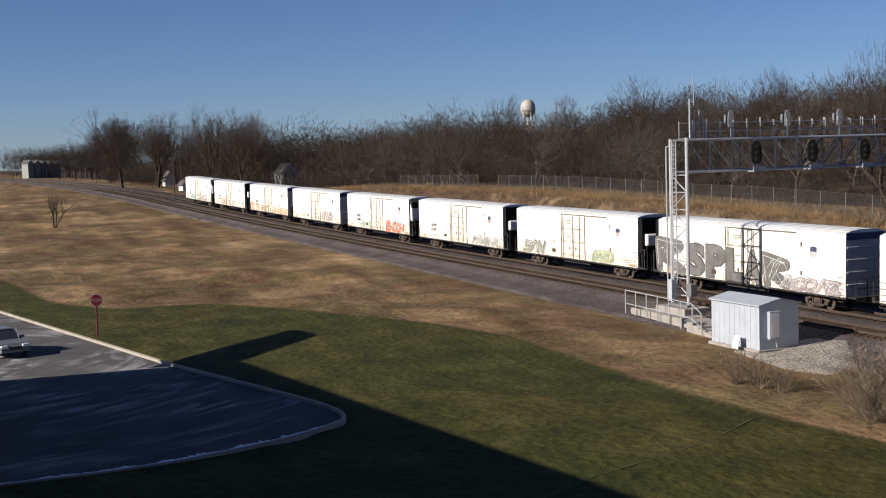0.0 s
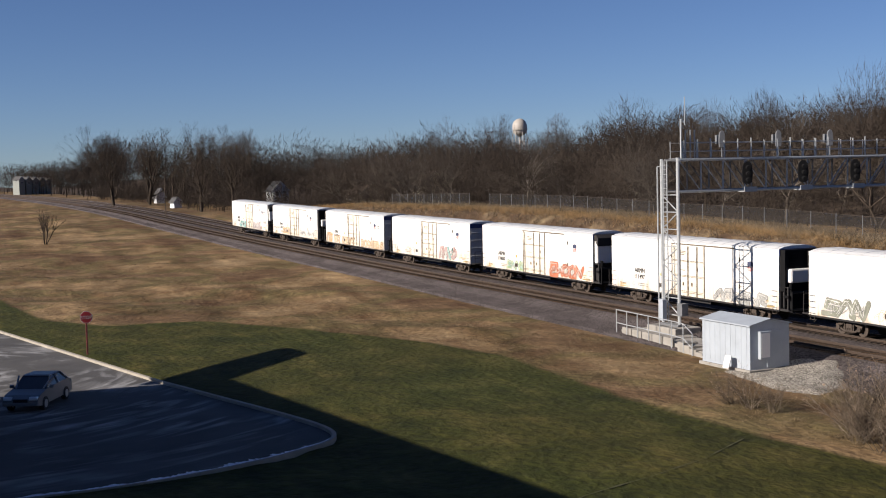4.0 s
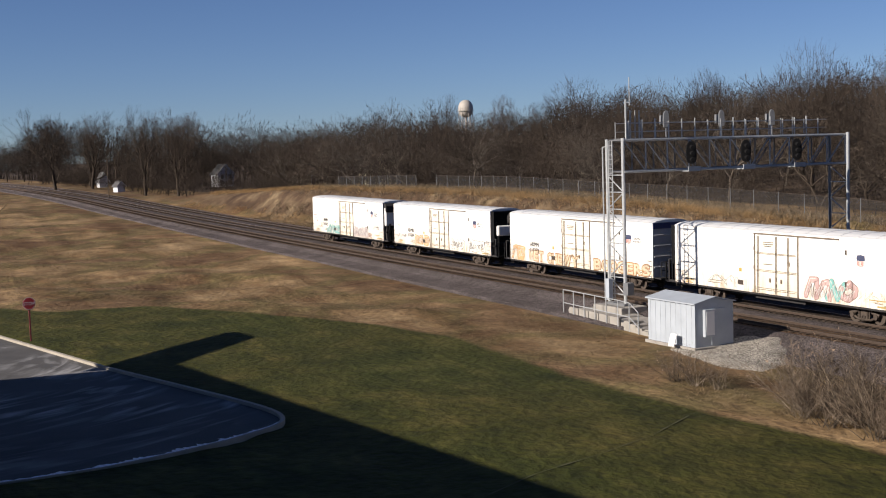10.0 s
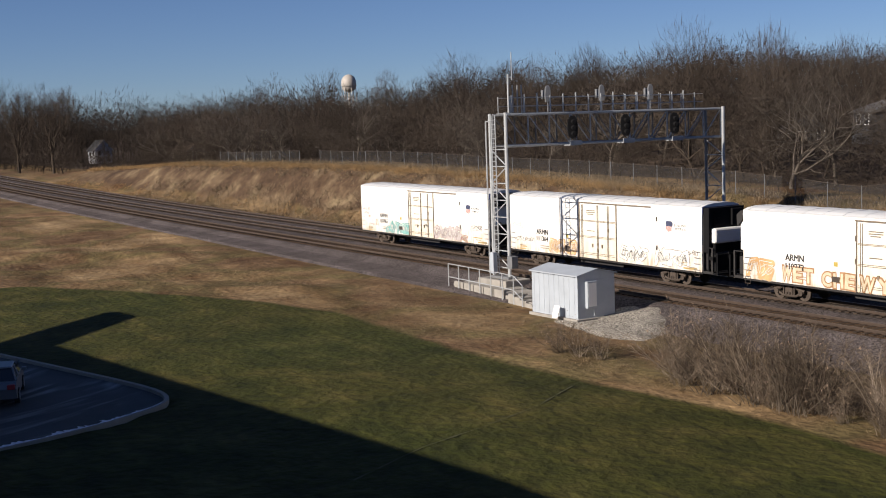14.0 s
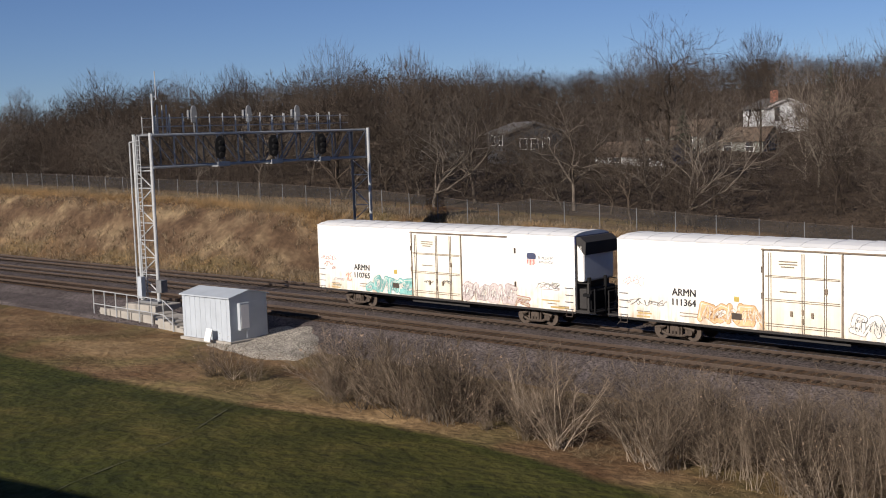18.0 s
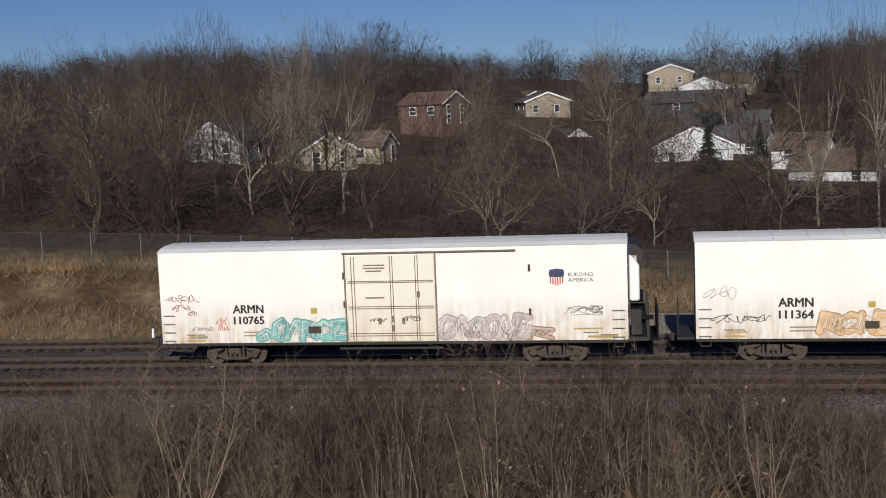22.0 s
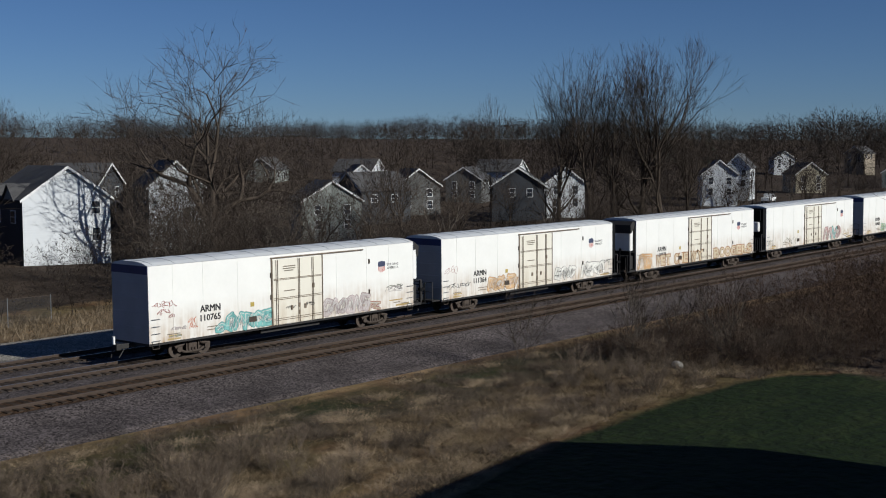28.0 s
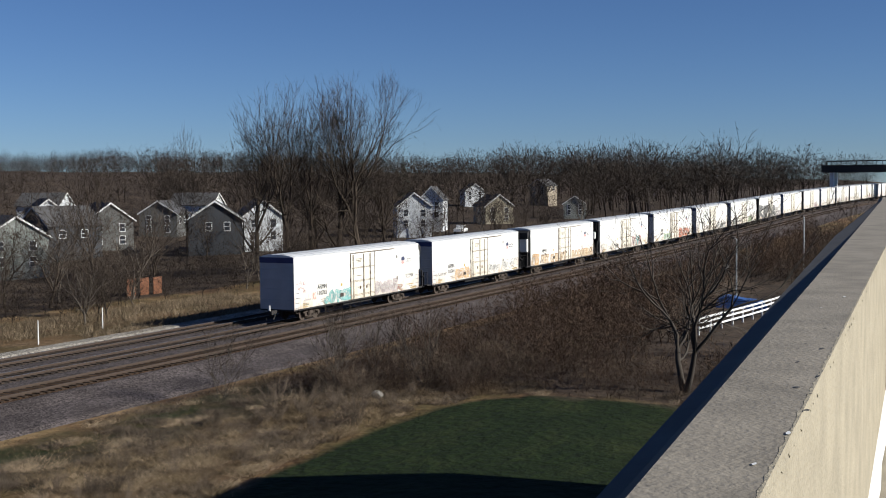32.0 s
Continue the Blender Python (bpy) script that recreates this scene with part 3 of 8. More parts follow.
def bogie_parts():
    side = Shape()
    top = [(-1.1, 0.56), (-0.62, 0.66), (-0.4, 0.84), (0.4, 0.84), (0.62, 0.66), (1.1, 0.56)]
    low = [(-0.86, 0.44), (-0.45, 0.26), (0.45, 0.26), (0.86, 0.44)]
    for line, r in ((top, 0.085), (low, 0.07)):
        for (xa, za), (xb, zb) in zip(line[:-1], line[1:]):
            side.bar((xa, 0, za), (xb, 0, zb), r, 6)
    for x in (-0.88, 0.88):
        side.bar((x, -0.12, 0.457), (x, 0.1, 0.457), 0.15, 10)
    for x in (-0.2, 0, 0.2):
        side.bar((x, -0.02, 0.3), (x, -0.02, 0.7), 0.075, 8)
    side.box(-0.42, -0.34, -0.06, 0.06, 0.28, 0.84).box(0.34, 0.42, -0.06, 0.06, 0.28, 0.84)
    axle = Shape().bar((0, -0.75, 0), (0, 0.75, 0), 0.08, 8)
    for y in (-0.76, 0.76):
        axle.bar((0, y - 0.06, 0), (0, y + 0.06, 0), 0.457, 20).bar((0, y - 0.09, 0), (0, y + 0.09, 0), 0.2, 12)
    bolster = Shape().box(-0.2, 0.2, -1.1, 1.1, 0.45, 0.95, 0.04)
    return (side.mesh("side_frame", M["bogie"]), axle.mesh("wheelset", M["bogie"]), bolster.mesh("bolster", M["bogie"]))


BOGIE = bogie_parts()


def car_meshes():
    g = {}
    h = LONG / 2
    sec = [(-HALF, SILL), (-HALF, EAVE), (HALF, EAVE), (HALF, SILL)]
    b = Shape()
    b.add([(x, y, z) for x in (-h, h) for y, z in sec], [(0, 1, 5, 4), (2, 3, 7, 6), (3, 0, 4, 7)])
    g["seams"] = [Shape().box(x - 0.015, x + 0.015, -HALF - 0.01, -HALF + 0.01, SILL + 0.02, EAVE - 0.02).mesh("panel_seam", M["white"]) for x in (-h + 0.02, -8.3, -6.4, -4.1, 3.2, 5.7, 7.6, h - 0.02)]
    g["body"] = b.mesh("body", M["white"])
    ends = {}
    for nm, x in (("front", h), ("rear", -h)):
        ends[nm] = Shape().add([(x, y, z) for y, z in sec], [(0, 1, 2, 3)])
        for k in range(1, 5):
            z = SILL + 0.75 * k
            ends[nm].box(x - 0.02, x + 0.05, -HALF + 0.1, HALF - 0.1, z - 0.05, z + 0.05, 0.02)
        g["end_" + nm] = ends[nm].mesh("end_wall", M["endgrey"])
        g["band_" + nm] = Shape().box(x - 0.02, x + 0.056, -HALF + 0.02, HALF - 0.02, EAVE - 0.42, EAVE - 0.01).mesh("top_band", M["navy"])
    r = Shape()
    arch = [(-HALF - 0.03, EAVE), (-HALF * 0.75, EAVE + 0.13), (-HALF * 0.35, EAVE + 0.2), (HALF * 0.35, EAVE + 0.2), (HALF * 0.75, EAVE + 0.13), (HALF + 0.03, EAVE)]
    k = len(arch)
    r.add([(x, y, z) for x in (-h - 0.03, h + 0.03) for y, z in arch], [(j, j + 1, k + j + 1, k + j) for j in range(k - 1)] + [tuple(range(k)), tuple(range(2 * k - 1, k - 1, -1))])
    for i in range(15):
        x = -h + 0.35 + i * (LONG - 0.7) / 14
        for (y0, z0), (y1, z1) in zip(arch[:-1], arch[1:]):
            r.add([(x - 0.03, y0, z0), (x + 0.03, y0, z0), (x + 0.03, y1, z1), (x - 0.03, y1, z1), (x - 0.03, y0, z0 + 0.022), (x + 0.03, y0, z0 + 0.022), (x + 0.03, y1, z1 + 0.022), (x - 0.03, y1, z1 + 0.022)],
                  [(4, 5, 6, 7), (0, 4, 7, 3), (1, 2, 6, 5), (0, 1, 5, 4), (2, 3, 7, 6)])
    g["roof"] = r.mesh("roof", M["carroof"])
    g["sill"] = Shape().box(-h, h, -HALF + 0.02, HALF - 0.02, SILL - 0.12, SILL + 0.0).box(-6.0, 6.0, -0.35, 0.35, 0.55, SILL - 0.1).box(-2.2, 2.2, -1.1, 1.1, 0.62, SILL - 0.1).mesh("underframe", M["dark"])
    x0, x1 = 8.12 - h, 11.8 - h
    g["door"] = Shape().box(x0, x1, -HALF - 0.05, -HALF, SILL + 0.02, EAVE - 0.27, 0.02).mesh("door", M["doorpaint"])
    g["door_frame"] = [Shape().box(x - 0.03, x + 0.03, -HALF - 0.06, -HALF, SILL, EAVE - 0.24).mesh("door_post", M["rust"]) for x in (x0 - 0.07, x1 + 0.05)]
    g["door_track"] = Shape().box(x0 - 0.15, 15.15 - h, -HALF - 0.09, -HALF, EAVE - 0.2, EAVE - 0.14).mesh("door_track", M["rust"])
    g["door_bars"] = [Shape().bar((x, -HALF - 0.08, SILL + 0.05), (x, -HALF - 0.08, EAVE - 0.3), 0.015).mesh("lock_bar", M["rust"]) for x in (x0 + 0.22, x0 + 0.34, x0 + 1.85, x0 + 1.95, x0 + 2.9, x0 + 3.0)]
    g["door_ribs"] = [Shape().box(x0 + 0.05, x1 - 0.05, -HALF - 0.07, -HALF - 0.04, z - 0.014, z + 0.014).mesh("door_rib", M["rust"]) for z in (1.28, 1.38, 2.42, 2.5, 3.5, 3.56)]
    g["grab_irons"] = [Shape().bar((sx, -HALF - 0.07, SILL + 0.12 + 0.36 * i), (sx + 0.5, -HALF - 0.07, SILL + 0.12 + 0.36 * i), 0.018, 5).mesh("grab_iron", M["galvdark"]) for sx in (-h + 0.12, h - 0.62) for i in range(4)]
    g["steps"] = []
    for sx in (-h + 0.12, h - 0.62):
        l = Shape().bar((sx + 0.05, -HALF - 0.05, SILL - 0.28), (sx + 0.45, -HALF - 0.05, SILL - 0.28), 0.02, 5)
        for x in (sx + 0.05, sx + 0.45):
            l.bar((x, -HALF - 0.05, SILL - 0.28), (x, -HALF - 0.02, SILL + 0.05), 0.016, 5)
        g["steps"].append(l.mesh("step", M["bogie"]))
    g["print"] = []
    for x0, x1, z in ((3.6, 4.9, 1.45), (3.6, 4.9, 1.3), (8.85, 9.75, 4.2), (8.85, 9.75, 4.08), (8.95, 9.6, 3.96), (8.9, 9.7, 2.85), (1.1, 1.9, 1.35), (17.8, 18.4, 1.3), (18.5, 19.2, 1.2)):
        y = -HALF - 0.004 - (0.077 if 8.12 < x0 < 11.8 else 0)
        g["print"].append(mesh_of("small_print", [(x0 - h, y, z), (x1 - h, y, z), (x1 - h, y, z + 0.05), (x0 - h, y, z + 0.05)], [(0, 1, 2, 3)], M["faded"]))
    c = Shape().box(-0.2, 0.75, -0.12, 0.12, 0.72, 0.98, 0.03).box(0.7, 1.0, -0.2, 0.2, 0.68, 1.02, 0.05)
    c.bar((0.6, 0.25, 0.75), (0.95, 0.3, 0.35), 0.03)
    g["coupler"] = c.mesh("coupler", M["dark"])
    u = Shape().box(0, 0.85, -1.45, 1.45, 0.95, 1.1).box(0.02, 0.06, -1.45, 1.45, 1.1, 4.85)
    for y in (-1.42, 1.42):
        u.box(0.72, 0.84, y - 0.06, y + 0.06, 1.1, 2.5).bar((0.1, y, 2.5), (0.84, y, 2.5), 0.03)
    u.box(0.1, 0.55, -1.3, 1.3, 1.15, 2.2, 0.04)
    g["unit_frame"] = u.mesh("unit_frame", M["dark"])
    g["unit_white"] = Shape().box(0.06, 0.48, -1.42, 1.3, 2.55, 4.5, 0.1).mesh("cooling_unit", M["signwhite"])
    g["unit_top"] = Shape().prism([(0.06, 4.5), (0.49, 4.0), (0.6, 3.95), (0.64, 4.6), (0.3, 4.86), (0.06, 4.86)], -1.42, 1.42).mesh("fan_housing", M["dark"])
    g["unit_white_low"] = Shape().box(0.3, 0.78, -1.2, 1.15, 2.75, 3.65, 0.12).mesh("cooling_unit", M["signwhite"])
    v = Shape().box(0.06, 0.42, -1.45, 1.45, 2.2, 4.86, 0.04).box(0.4, 0.5, -1.45, -1.3, 1.1, 4.86).box(0.4, 0.5, 1.3, 1.45, 1.1, 4.86).box(0.4, 0.62, 0.35, 1.25, 3.75, 4.75, 0.05).box(0.4, 0.5, -1.3, 1.3, 4.7, 4.86)
    for k in range(5):
        v.box(0.4, 0.5, -1.05, -0.5, 3.8 + 0.18 * k, 3.88 + 0.18 * k)
    g["unit_top_tall"] = v.mesh("fan_housing", M["black"])
    g["unit_rail"] = []
    for y in (-1.42, -0.5, 0.5, 1.42):
        g["unit_rail"].append(Shape().box(1.12, 1.2, y - 0.04, y + 0.04, 1.0, 2.25).mesh("rail_post", M["black"]))
    g["unit_rail"].append(Shape().box(1.14, 1.18, -1.42, 1.42, 1.55, 1.6).box(1.14, 1.18, -1.42, 1.42, 2.1, 2.15).mesh("rail_bar", M["black"]))
    g["unit_deck"] = Shape().box(0.8, 1.22, -1.45, 1.45, 0.95, 1.04).box(0.55, 1.0, -1.62, -1.4, 1.85, 2.0).box(0.12, 0.7, -1.1, 1.0, 1.1, 2.1, 0.05).bar((0.5, -1.0, 2.1), (0.5, -1.0, 2.75), 0.12, 8).bar((0.55, 0.4, 2.1), (0.55, 0.4, 2.75), 0.09, 8).mesh("deck", M["black"])
    p = Shape().box(0.05, 0.75, -1.4, 1.4, 0.98, 1.06)
    for y in (-1.35, -0.5, 0.5, 1.35):
        p.bar((0.7, y, 1.05), (0.7, y, 2.2), 0.03, 5)
    for z in (1.6, 2.2):
        p.bar((0.7, -1.35, z), (0.7, 1.35, z), 0.025, 5)
    g["platform"] = p.mesh("end_platform", M["dark"])
    return g


CARMESH = car_meshes()
PAINT = {}


def spray(name, rgb):
    if name not in PAINT:
        PAINT[name] = shade("spray_" + name, rgb, 0.8, var=0.3, scale=1.6, fine=12, tint=[min(1, c * 1.35 + 0.04) for c in rgb])
    return PAINT[name]


COLOURS = {"teal": (0.136, 0.341, 0.322), "grey": (0.223, 0.192, 0.192), "darkgrey": (0.0992, 0.0992, 0.105), "red": (0.223, 0.0558, 0.0496), "bone": (0.62, 0.6, 0.56), "orange": (0.422, 0.248, 0.105), "black": (0.024, 0.024, 0.024),
           "silver": (0.26, 0.26, 0.248), "green": (0.248, 0.31, 0.155), "olive": (0.155, 0.161, 0.124), "pink": (0.384, 0.248, 0.236), "tan": (0.341, 0.26, 0.174), "blue": (0.155, 0.248, 0.341), "cream": (0.446, 0.372, 0.26), "brown": (0.0868, 0.0434, 0.0279), "deep": (0.0558, 0.186, 0.198), "rustline": (0.248, 0.124, 0.0496), "mauve": (0.384, 0.329, 0.322), "midgrey": (0.093, 0.0899, 0.0868), "coal": (0.036, 0.036, 0.036), "plum": (0.205, 0.155, 0.155), "peach": (0.496, 0.322, 0.161), "vermilion": (0.384, 0.105, 0.0434)}


LETTERS = [[(0, 0), (0.05, 1), (0.9, 0.85), (0.1, 0.5), (1, 0)], [(0.95, 0.9), (0.1, 1), (0.05, 0.55), (0.9, 0.45), (0.85, 0), (0, 0.1)], [(0, 0), (0.4, 1), (0.7, 1), (1, 0)],
           [(1, 0.8), (0.5, 1), (0, 0.6), (0.1, 0.1), (0.6, 0), (1, 0.35)], [(0, 1), (0.15, 0.1), (0.5, 0.5), (0.85, 0.05), (1, 1)], [(0, 0), (0.1, 1), (0.85, 0), (1, 1)],
           [(0.95, 1), (0, 0.95), (0.1, 0.5), (0.8, 0.5), (0.1, 0.45), (0.05, 0), (1, 0.05)], [(0.5, 1), (0.05, 0.75), (0.1, 0.15), (0.55, 0), (0.95, 0.3), (0.9, 0.8), (0.5, 1)]]


def letter_path(x0, x1, z0, z1, rnd, slant=0.12):
    """The bent line of one sprayed letter shape that cannot be read."""
    pts = rnd.choice(LETTERS)
    up, h = rnd.random() * 0.12 * (z1 - z0), z1 - z0
    out = []
    for u, v in pts:
        u, v = u + rnd.gauss(0, 0.07), v + rnd.gauss(0, 0.06)
        out.append((x0 + (x1 - x0) * (0.02 + 0.96 * u) + slant * h * (v - 0.5), z0 + h * 0.09 + up + (h * 0.82 - up) * v))
    return out


def thick_line(path, wid, y=0.0, join=8):
    """A broad sprayed line with round joints."""
    sh = Shape()
    for i, ((xa, za), (xb, zb)) in enumerate(zip(path[:-1], path[1:])):
        d = Vector((xb - xa, zb - za))
        if d.length < 1e-4:
            continue
        p = Vector((-d.y, d.x)).normalized() * wid / 2
        yy = y - 0.0003 * i
        sh.add([(xa + p.x, yy, za + p.y), (xa - p.x, yy, za - p.y), (xb - p.x, yy, zb - p.y), (xb + p.x, yy, zb + p.y)], [(0, 1, 2, 3)])
    for i, (x, z) in enumerate(path):
        r = wid / 2 * 1.02
        yy = y - 0.0003 * i - 0.0015
        sh.add([(x + r * math.cos(k * math.tau / join + 0.4), yy, z + r * math.sin(k * math.tau / join + 0.4)) for k in range(join)], [tuple(range(join))])
    return sh


def scrawl(x0, x1, z0, z1, n, rnd, wid):
    """A looping sprayed hand that cannot be read, as one long line."""
    n = max(3, n)
    mid, amp, pts = (z0 + z1) / 2, (z1 - z0) / 2, []
    tall = [0.35 + 0.65 * rnd.random() for _ in range(n + 2)]
    ph, wide = rnd.random() * 6, [(x1 - x0) / n * rnd.choice((0.15, 0.4, 0.8, 1.1)) for _ in range(n + 2)]
    m = n * 9
    for k in range(m + 1):
        t = k / m * n
        i = int(t)
        a = tall[i] + (tall[i + 1] - tall[i]) * (t - i)
        loop = wide[i] + (wide[i + 1] - wide[i]) * (t - i)
        x = x0 + (x1 - x0) * (0.06 + 0.88 * k / m) + loop * math.sin(t * math.tau * (1 + 0.15 * math.sin(ph + i)) + ph)
        z = mid + amp * a * math.cos(t * math.tau + ph * 0.7) + 0.2 * amp * math.sin(t * 2.3 + ph)
        pts.append(Vector((min(max(x, x0), x1), min(max(z, z0), z1))))
    sh = Shape()
    for k, p in enumerate(pts):
        d = pts[min(k + 1, m)] - pts[max(k - 1, 0)]
        q = Vector((-d.y, d.x)).normalized() * wid / 2 if d.length > 1e-6 else Vector((wid / 2, 0))
        sh.v += [(p.x + q.x, -0.00004 * k, p.y + q.y), (p.x - q.x, -0.00004 * k, p.y - q.y)]
    sh.f = [(2 * k, 2 * k + 1, 2 * k + 3, 2 * k + 2) for k in range(m)]
    return sh


def placed(me, x, z, y=-HALF - 0.004):
    me.transform(Matrix.Translation((x, y, z)))
    return me


def fitted(text, x0, x1, z0, z1, material, bold=0.012):
    """Lettering fitted to its width and height on the car's side."""
    me = lettering(text, 1.0, material)
    co = np.array([v.co for v in me.vertices])
    lo, hi = co.min(0), co.max(0)
    me.transform(Matrix.Translation((x0, -HALF - 0.005, z0)) @ Matrix.Diagonal(((x1 - x0) / (hi[0] - lo[0]), 1, (z1 - z0) / (hi[2] - lo[2]), 1)) @ Matrix.Translation((-lo[0], 0, -lo[2])))
    bm, base = bmesh.new(), me.copy()
    bm.from_mesh(me)
    for dx, dz, dy in ((0.018, 0, 0.001), (-0.018, 0, 0.002), (0, 0.011, 0.003), (0, -0.011, 0.004)):
        if bold >= 0.01:
            base.transform(Matrix.Translation((dx, -dy, dz)))
            bm.from_mesh(base)
            base.transform(Matrix.Translation((-dx, dy, -dz)))
    bm.to_mesh(me)
    bm.free()
    return me


def freight_car(number, unit, art, label, first=False):
    car = thing("refrigerator_car", label, "freight car", group="train of refrigerator cars")
    h, g = LONG / 2, CARMESH
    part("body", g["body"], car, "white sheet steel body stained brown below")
    part("roof", g["roof"], car, "pale grey ribbed roof")
    part("underframe", g["sill"], car)
    for nm in ("front", "rear"):
        e = part("end_wall", g["end_" + nm], car, "grey end wall")
        part("top_band", g["band_" + nm], e, "dark blue band")
    door = part("door", g["door"], car, "cream sliding door with rusty bars")
    for m in g["door_bars"]:
        part("lock_bar", m, door)
    for m in g["door_ribs"]:
        part("door_rib", m, door)
    for x, z in ((1.35, 1.9), (2.35, 1.9), (1.9, 2.0), (1.9, 1.6), (3.0, 3.0)):
        part("door_latch", Shape().box(8.12 - h + x - 0.06, 8.12 - h + x + 0.06, -HALF - 0.11, -HALF - 0.04, z - 0.12, z + 0.12, 0.01).mesh("door_latch", M["rust"]), door)
    for m in g["door_frame"]:
        part("door_post", m, car)
    for m in g["seams"]:
        part("panel_seam", m, car)
    part("door_track", g["door_track"], car)
    for m in g["grab_irons"]:
        part("grab_iron", m, car)
    for m in g["steps"]:
        part("step", m, car)
    for m in g["print"]:
        part("small_print", m, car, "faded small print")
    for x in (3.0 - h, 16.6 - h):
        bo = part("bogie", BOGIE[2], car, "rusty cast steel bogie")
        bo.location = (x, 0, 0)
        for y in (-1.02, 1.02):
            o = part("side_frame", BOGIE[0], bo)
            o.location = (0, y, 0)
        for dx in (-0.88, 0.88):
            o = part("wheelset", BOGIE[1], bo)
            o.location = (dx, 0, 0.457)
    for sx, rot in ((h, 0), (-h, 180)):
        o = part("coupler", g["coupler"], car)
        o.matrix_basis = pose(sx, 0, 0, 0, 0, rot)
        if (sx > 0) == (unit > 0):
            fr = part("cooling_unit_frame", g["unit_frame"], car, "black steel frame of the cooling unit")
            fr.matrix_basis = pose(sx, 0, 0, 0, 0, rot)
            tall = number.startswith("111") or not number
            part("cooling_unit", g["unit_white_low" if tall else "unit_white"], fr, "white cooling unit")
            part("fan_housing", g["unit_top_tall" if tall else "unit_top"], fr, "black fan housing")
            part("deck", g["unit_deck"], fr)
            for m in g["unit_rail"]:
                part("rail_post" if m.name.startswith("rail_post") else "rail_bar", m, fr)
        elif not (first and sx < 0):
            o = part("end_platform", g["platform"], car)
            o.matrix_basis = pose(sx, 0, 0, 0, 0, rot)
    if first:
        mk = part("rear_marker", Shape().box(-h - 1.08, -h - 0.98, -0.07, 0.08, 1.0, 1.4, 0.02).mesh("rear_marker", M["signwhite"]), car, "pale end-of-train marker on the coupler")
        part("hose", Shape().bar((-h - 0.9, 0.25, 0.9), (-h - 1.0, 0.3, 0.3), 0.03).mesh("hose", M["dark"]), mk)
    if number:
        part("lettering", fitted("ARMN", 3.18 - h, 4.49 - h, 2.29, 2.63, M["ink"]), car, "black lettering")
        part("lettering", fitted(number, 3.2 - h, 4.5 - h, 1.82, 2.14, M["ink"]), car, "black lettering")
    if number in ("110765", "111364", "110272"):
        part("lettering", fitted("BUILDING", 17.25 - h, 18.24 - h, 3.62, 3.77, M["ink"], 0.0), car)
        part("lettering", fitted("AMERICA", 17.25 - h, 18.24 - h, 3.4, 3.55, M["ink"], 0.0), car)
    sh = Shape().add([(16.46 - h, 0, 3.74), (16.5 - h, 0, 3.9), (16.78 - h, 0, 3.95), (17.06 - h, 0, 3.9), (17.1 - h, 0, 3.74), (17.06 - h, 0, 3.6), (16.5 - h, 0, 3.6)], [(0, 1, 2, 3, 4, 5, 6)])
    part("emblem", placed(mesh_of("emblem", sh.v, sh.f, spray("blue_shield", (0.02, 0.028, 0.075))), 0, 0), car, "blue and red striped shield")
    for i in range(6):
        x = 16.5 - h + i * 0.098
        b = 3.24 + 0.1 * abs(i - 2.5) / 2.5
        sh = Shape().add([(x, 0, b), (x + 0.06, 0, b), (x + 0.06, 0, 3.59), (x, 0, 3.59)], [(0, 1, 2, 3)])
        part("emblem_stripe", placed(mesh_of("stripe", sh.v, sh.f, spray("red_stripe", (0.42, 0.1, 0.08))), 0, 0), car)
    sh = Shape().add([(6.54 - h, 0, 2.23), (6.81 - h, 0, 2.23), (6.81 - h, 0, 2.47), (6.54 - h, 0, 2.47)], [(0, 1, 2, 3)])
    part("yellow_placard", placed(mesh_of("placard", sh.v, sh.f, spray("yellow", (0.36, 0.27, 0.05))), 0, 0), car)
    part("vent_panel", Shape().box(6.42 - h, 6.95 - h, -HALF - 0.03, -HALF, 1.4, 1.7, 0.01).mesh("vent_panel", M["bogie"]), car, "small dark vent panel")
    for x, z in ((15.68, 4.0), (15.68, 2.2), (8.0, 3.8), (8.0, 2.6)):
        part("hinge_plate", Shape().box(x - 0.05 - h, x + 0.05 - h, -HALF - 0.05, -HALF, z - 0.14, z + 0.14, 0.01).mesh("hinge_plate", M["bogie"]), car)
    for x0, x1, z0, z1 in ((1.2, 2.0, 1.25, 1.33), (1.1, 1.9, 1.08, 1.16), (17.4, 18.6, 1.45, 1.52), (18.0, 19.2, 1.1, 1.2)):
        sh = Shape().add([(x0 - h, 0, z0), (x1 - h, 0, z0), (x1 - h, 0, z1), (x0 - h, 0, z1)], [(0, 1, 2, 3)])
        part("reflector_strip", placed(mesh_of("reflector_strip", sh.v, sh.f, spray("ochre", (0.3, 0.21, 0.07))), 0, 0), car)
    rnd = random.Random(number or label)
